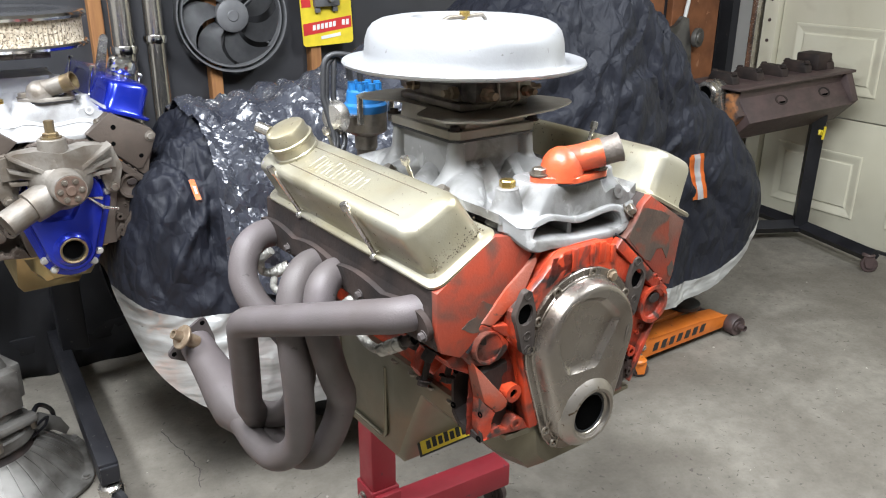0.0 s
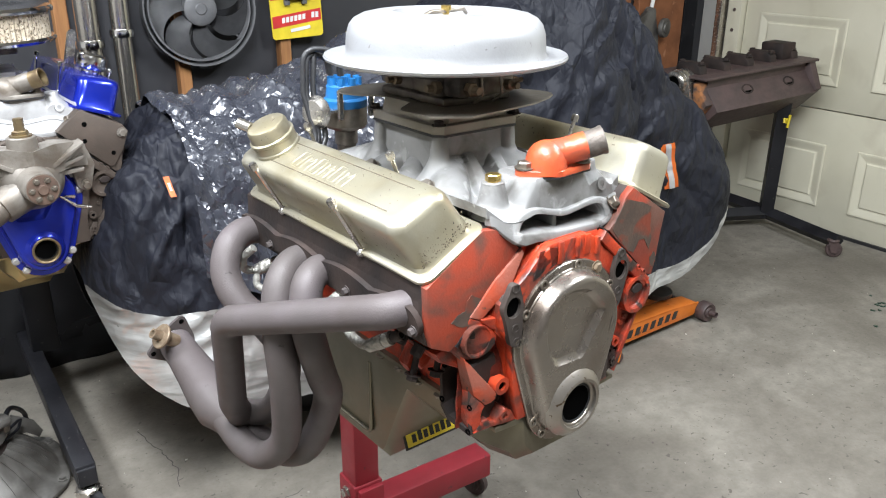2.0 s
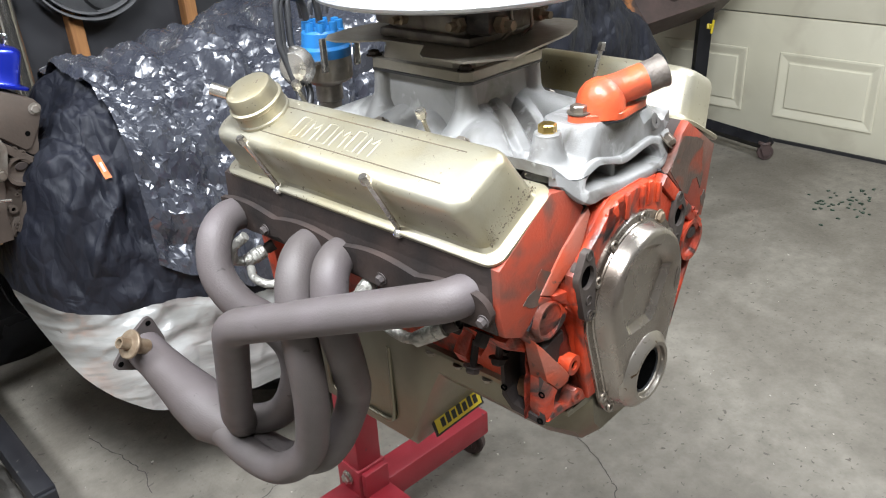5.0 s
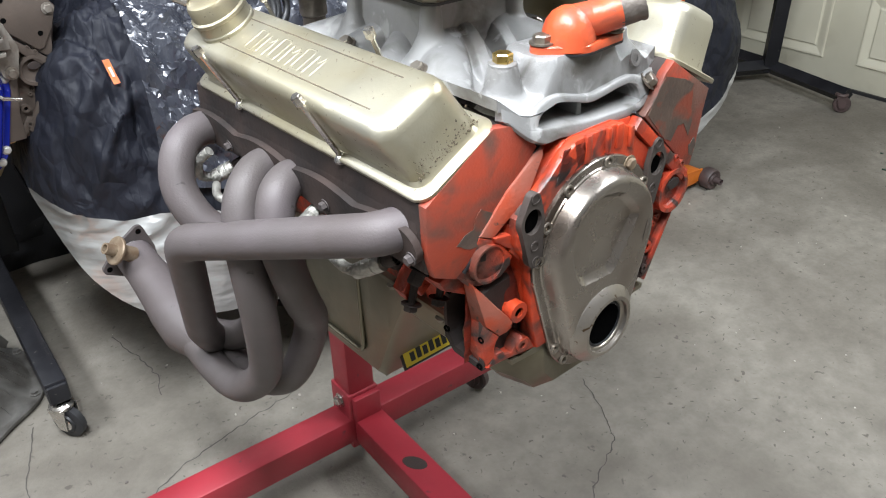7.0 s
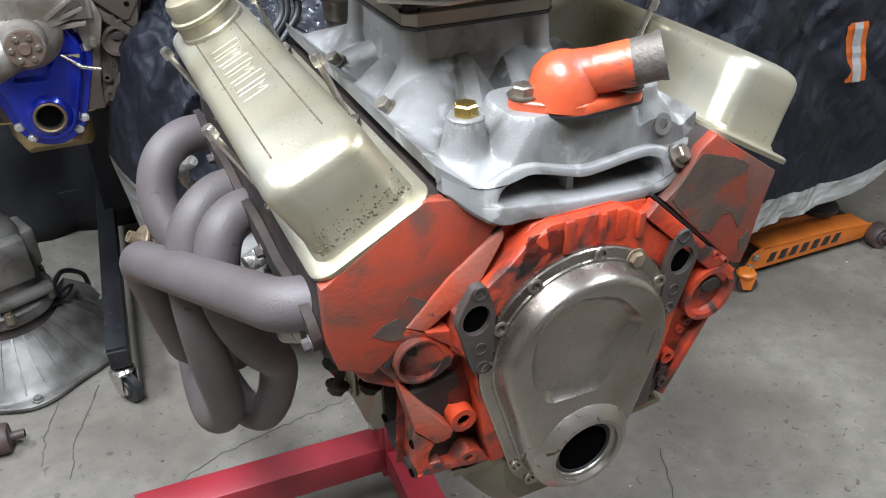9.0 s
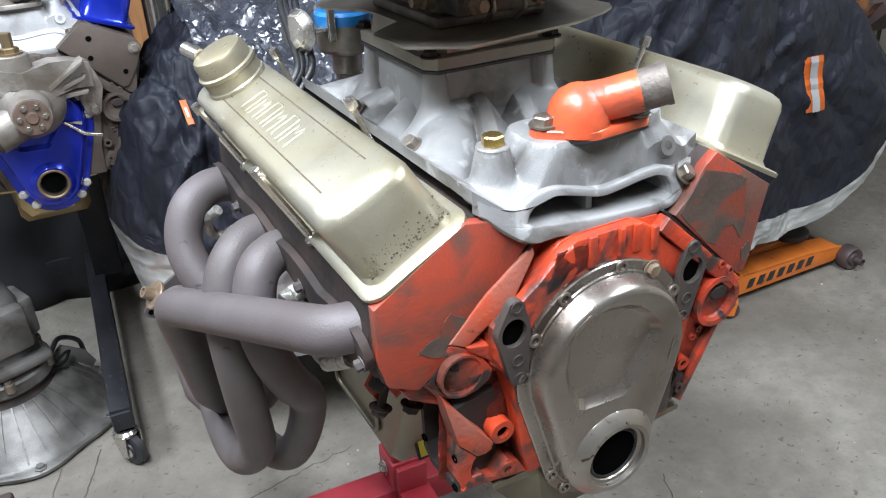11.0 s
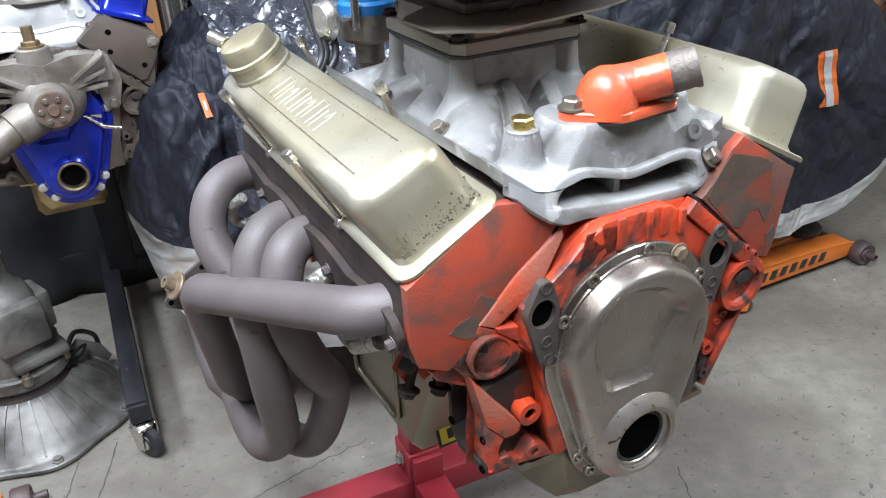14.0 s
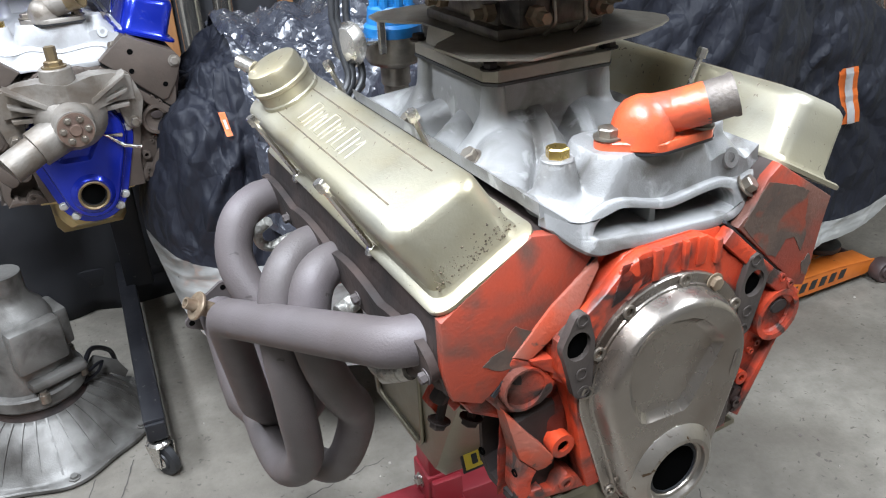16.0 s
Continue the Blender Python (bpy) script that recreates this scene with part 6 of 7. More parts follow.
    # black discs show the flange holes' shade
    for k in (70, 190, 310):
        bm = B()
        lathe(bm, [(0.0050, 0), (0, 0)], 12, aim((-0.283 + 0.046 * math.cos(radians(k)), 0.7505, -0.143 + 0.046 * math.sin(radians(k))), (0, -1, 0)))
        part("flange_hole_shade", bm, HOLE_SHADE, fl)
    for y in (0.036, 0.093, 0.187, 0.247, 0.345, 0.408, 0.464):
        bm = B()
        hexbolt(bm, (-0.2285, y, 0.156), (-1, 0, -0.14), 0.0056, 0.007)
        part("header_bolt", bm, DARKHEADER, hd, smooth=30)


# ---- second engine on a black stand ----
BROWNBLOCK = mat("brown_block_paint", (0.080, 0.061, 0.049), (0.060, 0.046, 0.037), rough=0.55, metal=0.2, scale=14, bump=0.25)
PUMPALU = mat("dirty_pump_alloy", (0.24, 0.218, 0.192), (0.165, 0.147, 0.126), rough=0.52, metal=0.45, scale=16, bump=0.35, grime=(0.12, 0.098, 0.077), gscale=17, glo=0.48, ghi=0.66)
WHITEALU = mat("clean_pale_alloy", (0.44, 0.437, 0.442), (0.35, 0.347, 0.35), rough=0.5, metal=0.4, scale=14, bump=0.25, grime=(0.24, 0.23, 0.22), gscale=12, glo=0.52, ghi=0.7)
GOLDPAN = mat("gold_pan", (0.52, 0.40, 0.20), (0.42, 0.32, 0.15), rough=0.35, metal=0.8, scale=8, bump=0.05)


def water_pump(root):
    bm = B()
    # round chamber, bearing snout and two arms out to the block
    lathe(bm, [(0.0, 0.0), (0.058, 0.0), (0.064, 0.008), (0.062, 0.030), (0.050, 0.046), (0.036, 0.056), (0.032, 0.112), (0.0, 0.112)], 32, aim((-0.004, -0.022, 0.160), (0, -1, 0)))
    for sx in (-1, 1):
        loft(bm, [[(sx * x, y + dy, z + dz) for dy, dz in ((-w, -h), (-w, h), (w, h), (w, -h))] for x, y, z, w, h in ((0.0, -0.055, 0.190, 0.028, 0.034), (0.045, -0.045, 0.202, 0.024, 0.030), (0.080, -0.026, 0.200, 0.018, 0.026), (0.112, -0.020, 0.192, 0.012, 0.022))])
        prism(bm, hull([(sx * 0.097, 0.204, 0.018), (sx * 0.103, 0.166, 0.025), (sx * 0.102, 0.128, 0.016)], 32), -0.022, -0.0065, bevel=0.003)
    sweep(bm, rounded([(-0.02, -0.055, 0.140), (-0.075, -0.070, 0.118), (-0.125, -0.085, 0.095)], 0.02, 5), [0.036, 0.034, 0.033, 0.031, 0.030, 0.029, 0.028, 0.028][:8], 20)
    lathe(bm, [(0.032, 0.0), (0.030, 0.030), (0.028, 0.055), (0.026, 0.057), (0, 0.057)], 22, pose(-0.010, -0.048, 0.195))
    pump = part("water_pump", bm, PUMPALU, root, "weathered cast water pump", smooth=38)
    # stiffening ribs fan out from the snout
    for sx in (-1, 1):
        for k in range(3):
            z = 0.222 - 0.030 * k
            bm = B()
            prism(bm, [(sx * 0.022, 0.172 - 0.008 * k), (sx * 0.098, z), (sx * 0.100, z + 0.007), (sx * 0.022, 0.184 - 0.008 * k)], -0.072 + 0.012 * k, -0.030, bevel=0.001)
            part("rib", bm, PUMPALU, pump, smooth=30)
    bm = B()
    lathe(bm, [(0, 0), (0.029, 0), (0.030, 0.004), (0.030, 0.009), (0.011, 0.010), (0.009, 0.014), (0, 0.014)], 32, aim((-0.004, -0.128, 0.160), (0, -1, 0)))
    hub = part("pulley_hub", bm, RUST2, pump, smooth=35)
    for a in range(0, 360, 60):
        bm = B()
        hexbolt(bm, (-0.004 + 0.0205 * math.cos(radians(a)), -0.137, 0.160 + 0.0205 * math.sin(radians(a))), (0, -1, 0), 0.0050, 0.005)
        part("hub_bolt", bm, BOLT, hub)
    bm = B()
    hexbolt(bm, (-0.010, -0.048, 0.252), (0, 0, 1), 0.016, 0.012)
    lathe(bm, [(0.010, 0), (0.010, 0.026), (0, 0.026)], 6, pose(-0.010, -0.048, 0.262))
    part("heater_fitting", bm, BRASSDARK, pump, smooth=30)
    for x, z in ((0.101, 0.208), (-0.101, 0.208), (0.104, 0.124), (-0.104, 0.124)):
        bm = B()
        hexbolt(bm, (x, -0.022, z), (0, -1, 0), 0.009, 0.010)
        part("pump_bolt", bm, BOLT, pump, smooth=30)


RUST2 = mat("rusty_hub", (0.15, 0.10, 0.075), (0.10, 0.065, 0.05), rough=0.6, metal=0.4, scale=40, bump=0.2)
BRASSDARK = mat("tarnished_brass", (0.26, 0.2, 0.11), (0.18, 0.13, 0.08), rough=0.45, metal=0.8, scale=40, bump=0.1)


def second_engine():
    root = thing("v8_engine", pose(-0.468, 1.128, 0.724, 0, 0, 3.5), "brown V8 engine with blue covers and chrome air cleaner", "engine")
    core_block(root, BROWNBLOCK, BROWNBLOCK, "second")
    timing_cover(root, BLUECHROME, False)
    pan = oil_pan(root, GOLDPAN)
    pan.matrix_basis = pose(-0.008, 0.004, 0.0) @ Matrix.Diagonal((0.74, 1.0, 0.86, 1.0))
    bm = B()
    lathe(bm, [(0.0285, 0.0), (0.0290, 0.0035), (0.0268, 0.0045), (0.0240, 0.003), (0.0236, -0.008)], 36, aim((0, -0.0362, 0), (0, -1, 0)))
    part("seal_ring", bm, BRASSDARK, root, "tarnished bronze seal ring", smooth=40)
    for side in (1, -1):
        vc, top, up = valve_cover(root, side, BLUECHROME, CHROME, "bright anodised blue rocker cover", emboss=False)
        if side > 0:
            bm = B()
            base = top(0.45, 0.15, -0.002)
            lathe(bm, [(0.020, 0), (0.020, 0.010), (0.029, 0.012), (0.0325, 0.018), (0.0325, 0.036), (0.031, 0.042), (0.026, 0.046), (0, 0.047)], 32, aim(base, up))
            part("breather_cap", bm, CHROME, vc, "chrome push-in breather", smooth=35)
        vc.matrix_basis = pose(0.033 * side, 0.0, -0.002, 0, -10 * side, 0)
        # flat machined end of the tall head, with holes
        bm = B()
        prism(bm, [(x * side, z) for x, z in ((0.067, 0.240), (0.166, 0.150), (0.176, 0.152), (0.199, 0.186), (0.214, 0.224), (0.203, 0.240), (0.118, 0.281))], -0.002, 0.46, bevel=0.002)
        hd = part("tall_head", bm, BROWNBLOCK, root, "brown painted tall cylinder head", smooth=30)
        # holes are only black discs, their depth put into the colour
        for x, z, r in ((0.124, 0.250, 0.0055), (0.120, 0.214, 0.005), (0.176, 0.180, 0.005)):
            bm = B()
            lathe(bm, [(r, 0), (0, 0)], 12, aim((x * side, -0.0028, z), (0, -1, 0)))
            part("head_hole_shade", bm, HOLE_SHADE, hd)
        bm = B()
        hexbolt(bm, (0.200 * side, -0.002, 0.222), (0, -1, 0), 0.0085, 0.007)
        part("head_bolt", bm, PUMPALU, hd, smooth=30)
    man = intake_manifold(root, WHITEALU, "second")
    thermostat_outlet(root, man, PUMPALU, BRASSDARK, None)
    water_pump(root)
    carburettor(root)
    bm = B()
    lathe(bm, [(0, 0), (0.155, 0.0), (0.180, 0.004), (0.184, 0.010), (0.180, 0.015), (0.172, 0.016), (0, 0.016)], 64, pose(-0.03, 0.25, 0.405))
    ac = part("air_cleaner", bm, CHROME, root, "chrome air cleaner with pleated mesh element", smooth=35)
    bm = B()
    n = 180
    loft(bm, [[((0.170 + (0.003 if k % 2 else 0)) * math.cos(2 * math.pi * k / n) - 0.03, (0.170 + (0.003 if k % 2 else 0)) * math.sin(2 * math.pi * k / n) + 0.25, z) for k in range(n)] for z in (0.419, 0.475)])
    part("filter_element", bm, FILTER, ac)
    bm = B()
    lathe(bm, [(0.184, 0), (0.186, 0.006), (0.180, 0.012), (0.13, 0.020), (0.12, 0.018), (0.06, 0.024), (0, 0.024)], 64, pose(-0.03, 0.25, 0.473))
    part("lid", bm, CHROME, ac, "polished chrome lid", smooth=35)
    bm = B()
    prism(bm, hull([(0, 0, 0.014), (0.0, 0.075, 0.012)], 24), -0.002, 0.002)
    p = part("lifting_eye", bm, BRIGHT, root, smooth=35, m=pose(0.155, 0.18, 0.345, 8, 10, 30))
    # timing pointer
    bm = B()
    sweep(bm, [(0.075, -0.03, 0.105), (0.045, -0.034, 0.112), (0.075, -0.034, 0.085), (0.105, -0.03, 0.075)], 0.004, 8)
    part("timing_pointer", bm, BRIGHT, root, smooth=50)
    return root


second_engine()


def black_stand():
    st = thing("engine_stand", pose(0, 0, 0), "black square-tube engine stand on casters", "engine stand")
    for name, lo, hi in (("front_leg", (-0.491, 1.115, 0.100), (-0.443, 1.98, 0.160)), ("cross_beam", (-0.85, 1.98, 0.088), (0.02, 2.05, 0.15))):
        bm = B()
        box(bm, lo, hi, 0.005)
        part(name, bm, BLACKSTAND, st, smooth=40)
    bm = B()
    box(bm, (-0.47, 1.80, 0.15), (-0.39, 1.88, 0.86), 0.005)
    part("post", bm, BLACKSTAND, st, smooth=40)
    bm = B()
    lathe(bm, [(0.045, 0), (0.045, 0.10), (0.11, 0.101), (0.11, 0.15), (0, 0.15)], 28, aim((-0.49, 1.80, 0.74), (0, -1, 0)))
    part("mounting_head", bm, BLACKSTAND, st, smooth=35)
    bm = B()
    box(bm, (-0.489, 1.105, 0.106), (-0.445, 1.114, 0.154), 0.003)
    part("leg_cap", bm, BLACKSTAND, st)
    caster(st, (-0.464, 1.118, 0.0), 0.042, 0.03, 35, BLACKRUB, BRIGHT)
    for x in (-0.83, 0.0):
        caster(st, (x, 2.01, 0.0), 0.042, 0.03, 10, BLACKRUB, BOLT)


black_stand()


def black_tarpaulin():
    """Black sheeting that hangs to the floor in front of the wall."""
    bm = B()
    n, rows = 90, 12
    V = []
    for i in range(n + 1):
        x = -3.4 + 3.3 * i / n
        V.append([bm.verts.new((x, 1.98 + 0.035 * noise.noise((x * 5, 0.4 * j, 2.0)) + 0.02 * noise.noise((x * 13, 0.3 * j, 5.0)), 0.002 + 0.62 * j / rows)) for j in range(rows + 1)])
    for p, q in zip(V, V[1:]):
        for j in range(rows):
            bm.faces.new((p[j], q[j], q[j + 1], p[j + 1]))
    bmesh.ops.solidify(bm, geom=bm.faces[:], thickness=0.004)
    return tagged(part("tarpaulin", bm, WALLBLACK, smooth=60), "black sheeting hanging to the floor by the wall", "tarpaulin")


black_tarpaulin()


def transmission():
    tr = thing("transmission", pose(-0.715, 1.405, 0.004, 0, 0, 25), "grey alloy gearbox standing on its ribbed bellhousing", "gearbox")
    n = 96

    def ringz(r, z, k=0.0):
        return [((r * (1 + k * math.cos(7 * 2 * math.pi * i / n))) * math.cos(2 * math.pi * i / n), (r * (1 + k * math.cos(7 * 2 * math.pi * i / n))) * math.sin(2 * math.pi * i / n), z) for i in range(n)]
    bm = B()
    loft(bm, [ringz(0.228, 0.0, 0.035), ringz(0.240, 0.0, 0.035), ringz(0.243, 0.003, 0.035), ringz(0.243, 0.011, 0.035), ringz(0.239, 0.014, 0.033), ringz(0.226, 0.014, 0.022), ringz(0.219, 0.018, 0.012),
              ringz(0.205, 0.036), ringz(0.182, 0.064), ringz(0.154, 0.092), ringz(0.130, 0.110), ringz(0.116, 0.118)], cap0=False)
    bell = part("bellhousing", bm, GREYTRANS, tr, "ribbed bellhousing", smooth=38)
    for k in range(30):
        a = 2 * math.pi * k / 30
        bm = B()
        end = 0.205 if k % 3 else 0.218
        prism(bm, [(0.112, 0.112), (0.118, 0.122), (0.134, 0.1115), (0.158, 0.0930), (0.184, 0.0660), (end, 0.0375 if k % 3 else 0.022), (end - 0.012, 0.030), (0.150, 0.075)], -0.0022, 0.0022, pose(0, 0, 0, 0, 0, math.degrees(a)))
        part("rib", bm, GREYTRANS, bell)
    bm = B()
    lathe(bm, [(0.118, 0.112), (0.112, 0.118), (0.106, 0.128), (0.104, 0.150), (0, 0.150)], 48)
    part("dark_neck", bm, DARKIRON, tr, smooth=35)
    bm = B()
    lathe(bm, [(0.100, 0.140), (0.114, 0.144), (0.118, 0.150), (0.118, 0.176), (0.113, 0.181), (0.100, 0.184), (0.097, 0.20), (0.094, 0.27), (0.086, 0.33), (0.070, 0.37), (0.050, 0.39), (0.044, 0.41), (0.044, 0.46), (0, 0.46)], 48)
    case = part("gearbox_case", bm, GREYTRANS, tr, smooth=32)
    for k in range(6):
        a = 2 * math.pi * (k + 0.3) / 6
        bm = B()
        lathe(bm, [(0.0125, -0.012), (0.0125, 0.010), (0.0085, 0.011), (0.0085, 0.019), (0, 0.019)], 12, pose(0.116 * math.cos(a), 0.116 * math.sin(a), 0.176))
        part("case_bolt", bm, BOLT, case, smooth=30)
    for lo, hi in (((0.070, -0.05, 0.24), (0.104, 0.05, 0.34)), ((-0.06, -0.118, 0.25), (0.06, -0.075, 0.36)), ((-0.045, -0.120, 0.196), (0.09, -0.080, 0.222))):
        bm = B()
        box(bm, lo, hi, 0.01)
        part("side_cover", bm, GREYTRANS, tr, smooth=35)
    for pts, r in (([(0.10, -0.05, 0.165), (0.150, 0.000, 0.170), (0.215, 0.060, 0.105), (0.232, 0.080, 0.050)], 0.0065), ([(0.085, -0.075, 0.155), (0.135, -0.045, 0.150), (0.150, -0.035, 0.145)], 0.0042), ([(0.080, -0.080, 0.140), (0.130, -0.055, 0.136), (0.156, -0.030, 0.142)], 0.0042)):
        bm = B()
        sweep(bm, through_points(pts), r, 10)
        part("linkage_arm", bm, BLACKSTAND, tr, smooth=50)
    bm = B()
    slab_pts = [(0.105, 0.120), (0.150, 0.150), (0.205, 0.105), (0.225, 0.060), (0.212, 0.046), (0.180, 0.078), (0.130, 0.100)]
    prism(bm, slab_pts, -0.004, 0.004, pose(0, 0, 0, 0, 0, 34), bevel=0.001)
    part("inspection_plate", bm, GREYTRANS, tr, smooth=30)
    for k in range(7):
        a = 2 * math.pi * k / 7
        bm = B()
        lathe(bm, [(0.0135, 0), (0.0135, 0.004), (0.0095, 0.005), (0.0095, 0.011), (0, 0.011)], 6, pose(0.236 * math.cos(a), 0.236 * math.sin(a), 0.0135))
        part("flange_bolt", bm, GREYTRANS, bell, smooth=30)


transmission()


def second_jack():
    """The front end of another jack, near the gearbox."""
    jk = thing("floor_jack", pose(-0.765, 1.030, 0.0, 0, 0, 92), "orange floor jack with a dark steel roller by the gearbox", "floor jack")
    bm = B()
    lathe(bm, [(0, -0.022), (0.017, -0.022), (0.019, -0.017), (0.031, -0.020), (0.034, -0.015), (0.034, 0.015), (0.031, 0.020), (0.019, 0.017), (0.017, 0.022), (0, 0.022)], 24, aim((0.02, -0.030, 0.034), (0.0, 1, 0)))
    part("front_wheel", bm, BROWNIRON, jk, smooth=40)
    bm = B()
    lathe(bm, [(0.010, -0.06), (0.010, 0.10), (0, 0.10)], 12, aim((0.02, -0.02, 0.034), (0, 1, 0)))
    part("axle", bm, BROWNIRON, jk, smooth=40)
    bm = B()
    prism(bm, [(-0.42, 0.026), (0.02, 0.020), (0.045, 0.034), (0.040, 0.056), (-0.10, 0.086), (-0.40, 0.098)], 0.006, 0.014, bevel=0.002)
    part("side_plate", bm, JACK, jk, smooth=30)
    bm = B()
    prism(bm, [(-0.40, 0.090), (-0.10, 0.078), (0.02, 0.056), (0.02, 0.062), (-0.10, 0.086), (-0.40, 0.098)], 0.014, 0.20, bevel=0.001)
    part("top_plate", bm, JACK, jk, smooth=30)
    caster(jk, (-0.38, 0.10, 0.0), 0.028, 0.022, 60, BROWNIRON, JACK)


second_jack()


# ---- upturned block on the far stand ----
def far_block():
    fb = thing("engine_block", pose(2.145, 1.575, 0.788, 2.6, 0, -93.4) @ Matrix.Diagonal((1.0, 1.38, 0.88, 1.0)), "bare brown engine block hung upside down on a stand", "engine block")
    # local: y runs from the front face to the rear, z up
    bm = B()
    prism(bm, [(-0.125, 0.020), (0.125, 0.020), (0.118, -0.03), (0.165, -0.10), (0.185, -0.135), (0.08, -0.245), (-0.08, -0.245), (-0.185, -0.135), (-0.165, -0.10), (-0.118, -0.03)], 0.03, 0.52, bevel=0.004)
    prism(bm, [(-0.14, 0.015), (0.14, 0.015), (0.19, -0.12), (0.085, -0.24), (-0.085, -0.24), (-0.19, -0.12)], 0.50, 0.53, bevel=0.004)
    body = part("block_casting", bm, BROWNIRON, fb, smooth=35)
    bm = B()
    box(bm, (-0.145, 0.0, 0.012), (0.145, 0.545, 0.026), 0.003)
    part("pan_rail", bm, BROWNIRON, fb, smooth=30)
    for k in range(5):
        y = 0.05 + k * 0.11
        bm = B()
        prism(bm, [(-0.07, 0.02), (0.07, 0.02), (0.066, 0.055), (0.045, 0.078), (-0.045, 0.078), (-0.066, 0.055)], y - 0.016, y + 0.016, bevel=0.003)
        cap = part("main_cap", bm, DARKIRON, fb, smooth=35)
        for sx in (-1, 1):
            bm = B()
            hexbolt(bm, (sx * 0.052, y, 0.07), (0, 0, 1), 0.011, 0.014)
            part("cap_bolt", bm, DARKIRON, cap)
    bm = B()
    box(bm, (-0.06, 0.43, 0.024), (0.06, 0.50, 0.108), 0.008)
    part("oil_pump", bm, DARKIRON, fb, smooth=35)
    bm = B()
    prism(bm, hull([(0, -0.012, 0.062), (0, -0.11, 0.085)], 48), -0.010, 0.03, bevel=0.006)
    lathe(bm, [(0.058, 0), (0.056, 0.012), (0.046, 0.018), (0.036, 0.018), (0.034, 0.010), (0.0, 0.010)], 36, aim((0, -0.010, -0.012), (0, -1, 0)))
    tc = part("timing_cover", bm, BRIGHT, fb, "bright steel timing cover", smooth=35)
    # black disc instead of a deep, shaded opening
    bm = B()
    lathe(bm, [(0.033, 0), (0, 0)], 24, aim((0, -0.0215, -0.012), (0, -1, 0)))
    part("nose_hole_shade", bm, HOLE_SHADE, tc)
    bm = B()
    prism(bm, [(0.078, -0.005), (0.118, -0.005), (0.122, -0.05), (0.160, -0.10), (0.120, -0.16), (0.082, -0.12)], 0.0, 0.032, bevel=0.005)
    part("rusty_front", bm, RUSTFACE, fb, "orange rusted casting face", smooth=35)
    for x, z, y in ((0.1485, -0.065, 0.20), (0.1485, -0.065, 0.40)):
        bm = B()
        annulus(bm, ring_pts(0.026, 0.026, 24), ring_pts(0.019, 0.019, 24), 0.010, -0.006, Matrix.Translation((x - 0.012, y, z)) @ Euler((0, 0, radians(90))).to_matrix().to_4x4() @ pose(0, 0, 0, -35), 0.008)
        ch = part("core_hole", bm, DARKIRON, fb, smooth=35)
        # black disc for the shade at the bottom of the core hole
        bm = B()
        lathe(bm, [(0.0185, 0), (0, 0)], 20, Matrix.Translation((x - 0.012, y, z)) @ Euler((0, 0, radians(90))).to_matrix().to_4x4() @ pose(0, 0, 0, -35) @ aim((0, -0.004, 0), (0, -1, 0)))
        part("hole", bm, HOLE_SHADE, ch)
    return fb


far_block()


def far_stand():
    st = thing("engine_stand", pose(0, 0, 0), "black engine stand with yellow paint mark near the garage door", "engine stand")
    bm = B()
    sweep(bm, [(2.83, 1.50, 0.06), (2.745, 1.44, 0.72)], 0.042, 4)
    part("post", bm, BLACKSTAND, st)
    for a, b in (((2.85, 1.56, 0.075), (2.735, 1.06, 0.075)), ((2.83, 1.50, 0.075), (2.1, 1.86, 0.075)), ((2.85, 1.56, 0.075), (2.88, 1.85, 0.075))):
        bm = B()
        sweep(bm, [a, b], 0.034, 4)
        part("base_beam", bm, BLACKSTAND, st)
    bm = B()
    for k in range(3):
        sweep(bm, [(2.7205, 1.385 + 0.012 * k, 0.60 - 0.02 * k), (2.728, 1.395 + 0.010 * k, 0.54 + 0.02 * k)], 0.006, 6)
    part("paint_mark", bm, YELLOW, st, "yellow paint mark")
    for x, y in ((2.731, 1.072), (2.12, 1.85), (2.88, 1.84)):
        caster(st, (x, y, 0.0), 0.036, 0.03, 40, BROWNIRON, BROWNIRON)


far_stand()


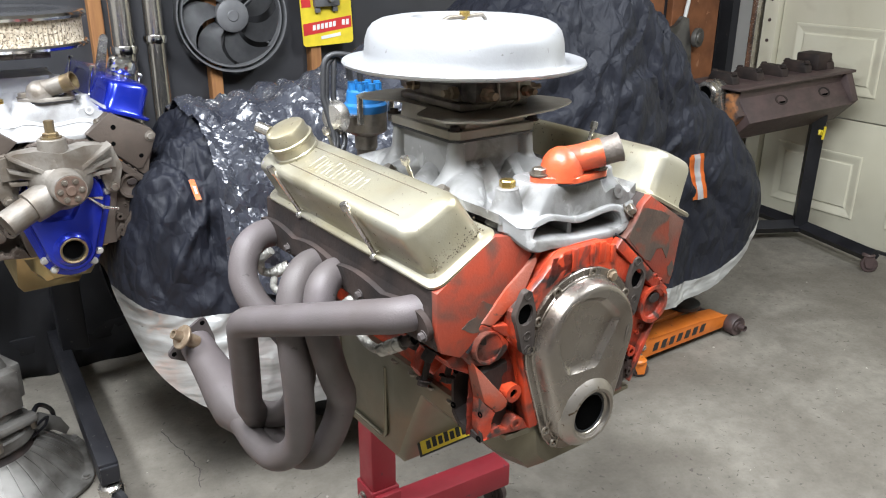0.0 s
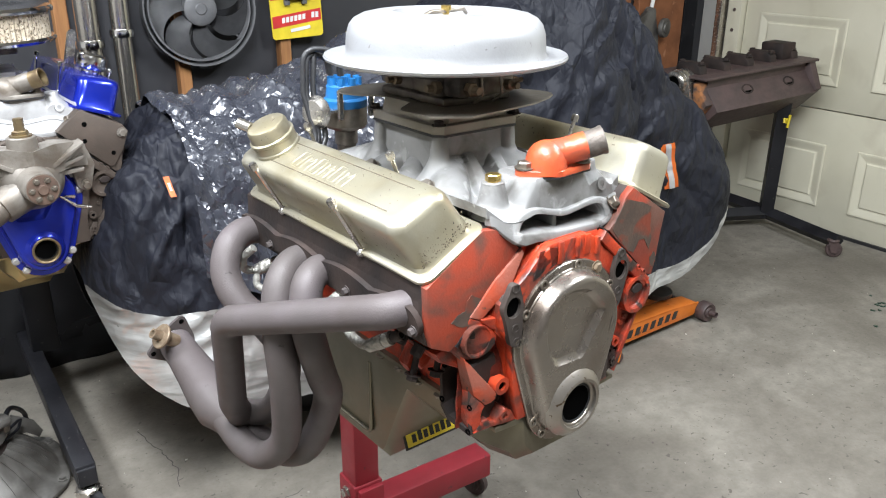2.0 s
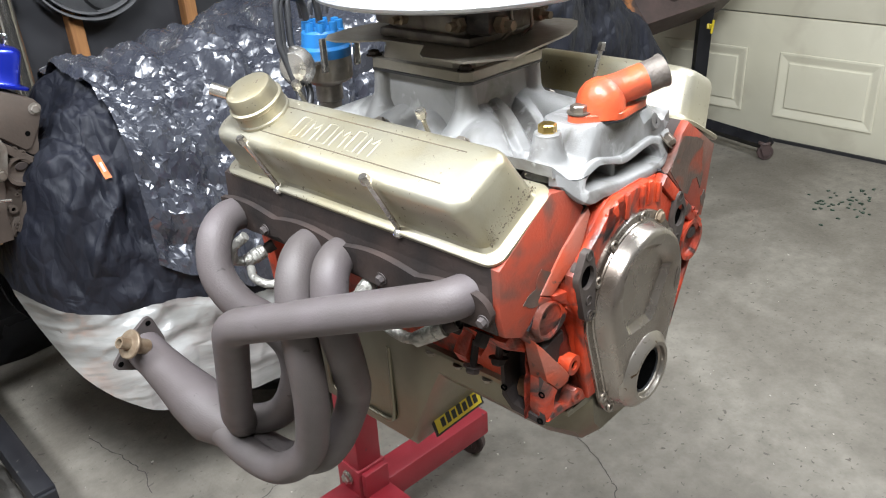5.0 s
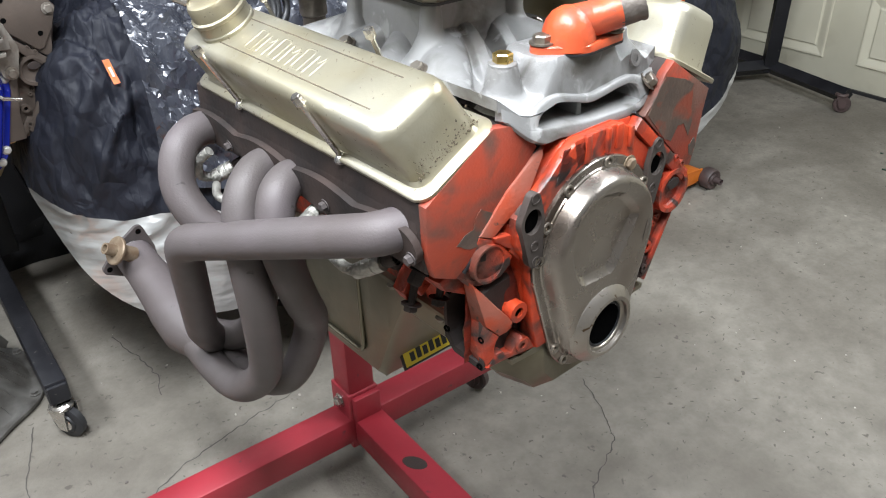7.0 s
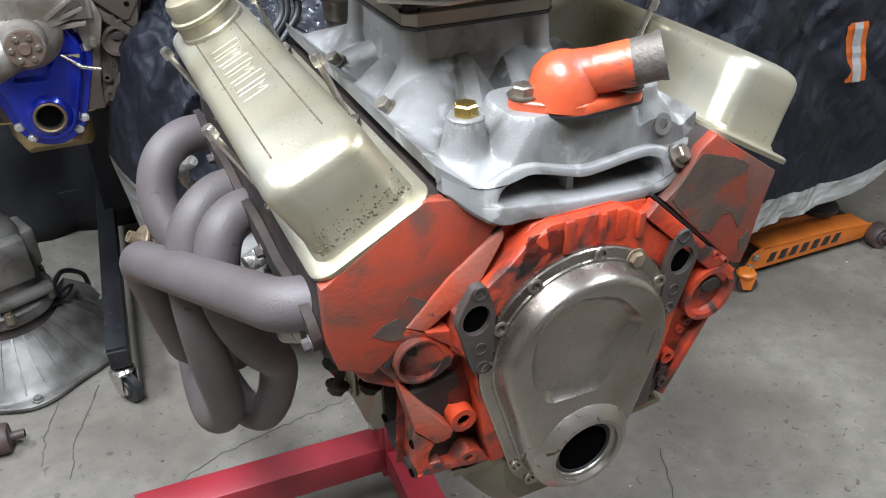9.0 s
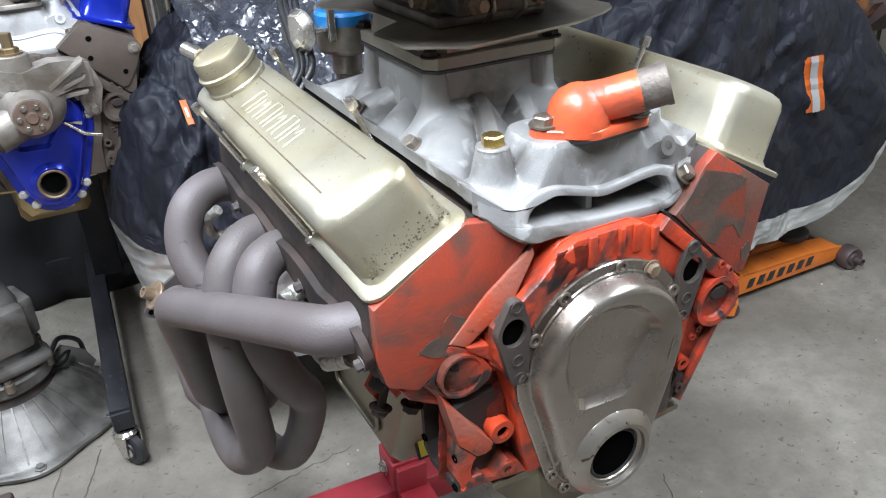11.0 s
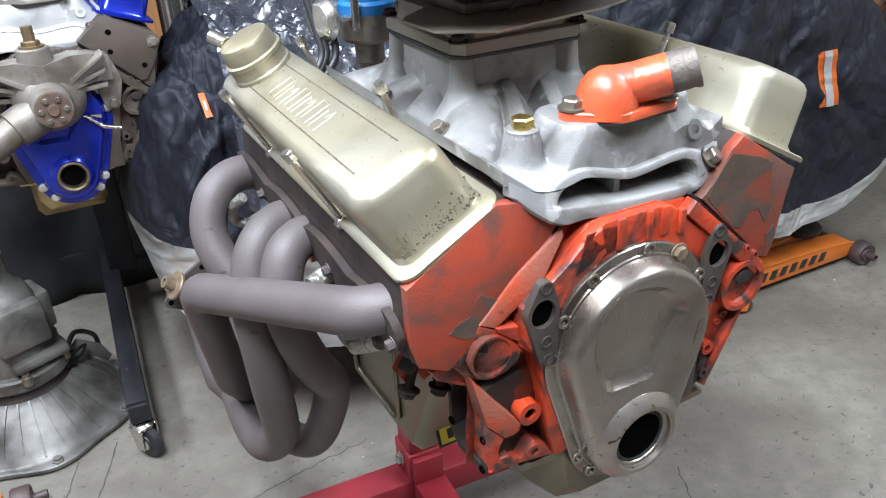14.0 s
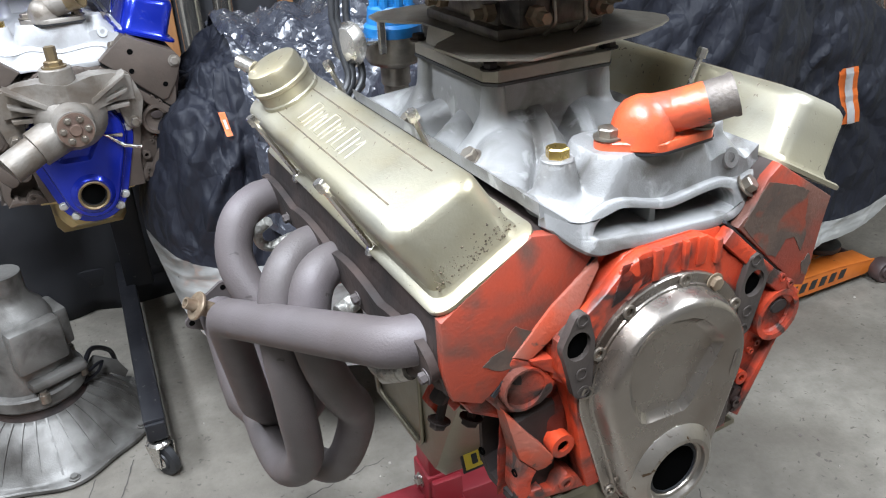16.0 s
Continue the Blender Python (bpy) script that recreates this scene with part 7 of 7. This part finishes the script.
# ---- things on the back wall ----
def radiator_fan():
    fan = thing("radiator_fan", pose(0.262, 2.125, 1.122, 90, 0, -4) @ Matrix.Scale(0.92, 4), "grey plastic radiator fan hung on the wall", "fan")
    bm = B()
    for r, h in ((0.208, 0.030), (0.190, 0.022)):
        lathe(bm, [(r - 0.006, -h), (r, -h), (r + 0.003, 0), (r, h), (r - 0.006, h), (r - 0.008, 0), (r - 0.006, -h)], 64)
    part("shroud_ring", bm, GREYPLASTIC, fan, smooth=40)
    bm = B()
    lathe(bm, [(0, 0.034), (0.018, 0.034), (0.022, 0.030), (0.050, 0.030), (0.060, 0.024), (0.062, -0.02), (0, -0.02)], 40)
    part("hub", bm, GREYPLASTIC, fan, smooth=35)
    for k in range(7):
        a = 2 * math.pi * k / 7 + 0.2
        bm = B()
        rows = []
        for i in range(9):
            f = i / 8
            r = 0.055 + 0.130 * f
            mid = a + 0.55 * f * f
            half = 0.30 + 0.10 * f
            wid = min(half, 0.062 / r + 0.05)
            rows.append([(r * math.cos(mid + wid * (2 * q / 6 - 1)), r * math.sin(mid + wid * (2 * q / 6 - 1)), 0.018 * (2 * q / 6 - 1)) for q in range(7)])
        V = [[bm.verts.new(p) for p in row] for row in rows]
        for p, q in zip(V, V[1:]):
            for i in range(6):
                bm.faces.new((p[i], p[i + 1], q[i + 1], q[i]))
        bmesh.ops.solidify(bm, geom=bm.faces[:], thickness=0.003)
        part("blade", bm, GREYPLASTIC, fan, smooth=50)
    for k in range(5):
        a = 2 * math.pi * k / 5 + 0.5
        bm = B()
        sweep(bm, [(0.05 * math.cos(a), 0.05 * math.sin(a), -0.02), (0.20 * math.cos(a + 0.12), 0.20 * math.sin(a + 0.12), -0.024)], 0.004, 8)
        part("strut", bm, GREYPLASTIC, fan, smooth=60)
    bm = B()
    sweep(bm, [(0, 0.2, 0.0), (0.0, 0.32, -0.06)], 0.003, 6)
    part("hanging_wire", bm, BOLT, fan)


radiator_fan()


def parts_card():
    c = thing("parts_card", pose(0.628, 2.135, 1.122, 0, -2.5, 0), "red and yellow blister card with metal part hung on the wall", "packaging")
    bm = B()
    prism(bm, round_rect(0.205, 0.24, 0.014, 5), 0.0, 0.004)
    card = part("card", bm, YELLOWCARD, c)
    bm = B()
    prism(bm, [(-0.098, -0.08), (0.098, -0.062), (0.098, -0.020), (-0.098, -0.038)], -0.0012, 0.0)
    prism(bm, [(-0.098, 0.02), (-0.062, 0.02), (-0.062, 0.11), (-0.098, 0.11)], -0.0012, 0.0)
    part("red_band", bm, REDCARD, c)
    bm = B()
    for k in range(6):
        x = -0.062 + k * 0.0165
        prism(bm, [(x, -0.063 + k * 0.0015), (x + 0.012, -0.062 + k * 0.0015), (x + 0.014, -0.043 + k * 0.0015), (x + 0.002, -0.044 + k * 0.0015)], -0.002, -0.001)
    for k in range(2):
        x = 0.058 + k * 0.0165
        prism(bm, [(x, -0.052), (x + 0.012, -0.052), (x + 0.014, -0.032), (x + 0.002, -0.032)], -0.002, -0.001)
    prism(bm, [(-0.03, -0.098), (0.05, -0.090), (0.05, -0.078), (-0.03, -0.086)], -0.002, -0.001)
    part("mark_bars", bm, WHITEPRINT, c)
    bm = B()
    box(bm, (-0.055, -0.030, 0.02), (0.045, -0.003, 0.115), 0.006)
    lathe(bm, [(0.012, 0), (0.012, 0.03), (0, 0.03)], 16, aim((0, -0.028, 0.05), (0, -1, 0)))
    box(bm, (-0.05, -0.018, 0.0), (-0.03, -0.003, 0.03), 0.003)
    box(bm, (0.02, -0.018, 0.0), (0.04, -0.003, 0.03), 0.003)
    part("metal_part", bm, GREYPLASTIC, c, smooth=35)


parts_card()


def steel_tube(x, y, r, z0, z1, ring, lean=0.0):
    t = thing("exhaust_tube", pose(x, y, z0, 0, lean, 0), "stainless exhaust tube leaning on the back wall", "exhaust tube", group="tubes on the wall")
    bm = B()
    lathe(bm, [(r * 0.9, 0.004), (r * 0.9, 0.0), (r, 0.0), (r, z1 - z0), (r * 0.9, z1 - z0), (r * 0.9, z1 - z0 - 0.01)], 28)
    part("tube", bm, TUBECHROME, t, smooth=35)
    bm = B()
    lathe(bm, [(r, ring - 0.014), (r + 0.007, ring - 0.012), (r + 0.009, ring), (r + 0.007, ring + 0.012), (r, ring + 0.014)], 28)
    part("band_clamp", bm, CHROME, t, smooth=35)


steel_tube(-0.011, 2.09, 0.030, 0.0, 1.9, 1.06, 0.0)
steel_tube(-0.112, 2.09, 0.035, 0.0, 1.9, 1.03, 0.0)


def wall_bracket():
    b = thing("alloy_bracket", pose(2.55, 2.12, 0.86), "grey alloy bracket with small pulley hung on the boards", "bracket")
    bm = B()
    prism(bm, [(-0.20, 0.10), (-0.06, 0.14), (-0.02, 0.18), (0.02, 0.17), (0.03, 0.12), (0.055, 0.04), (0.07, -0.06), (0.03, -0.10), (-0.01, -0.04), (-0.03, 0.05), (-0.07, 0.09), (-0.20, 0.06)], -0.015, 0.015, bevel=0.005)
    part("arm", bm, GREYTRANS, b, smooth=35)
    bm = B()
    lathe(bm, [(0, -0.016), (0.024, -0.016), (0.028, -0.010), (0.046, -0.012), (0.048, -0.006), (0.048, 0.006), (0.046, 0.012), (0.028, 0.010), (0.024, 0.016), (0, 0.016)], 32, aim((0.075, -0.03, 0.075), (0.25, -1, 0)))
    part("pulley", bm, GREYTRANS, b, "small ribbed pulley", smooth=35)
    bm = B()
    sweep(bm, [(0.0, 0.0, 0.17), (0.035, 0.0, 0.34)], 0.010, 12)
    part("rod", bm, WHITEPRINT, b, "white rod", smooth=50)


wall_bracket()

main_engine()
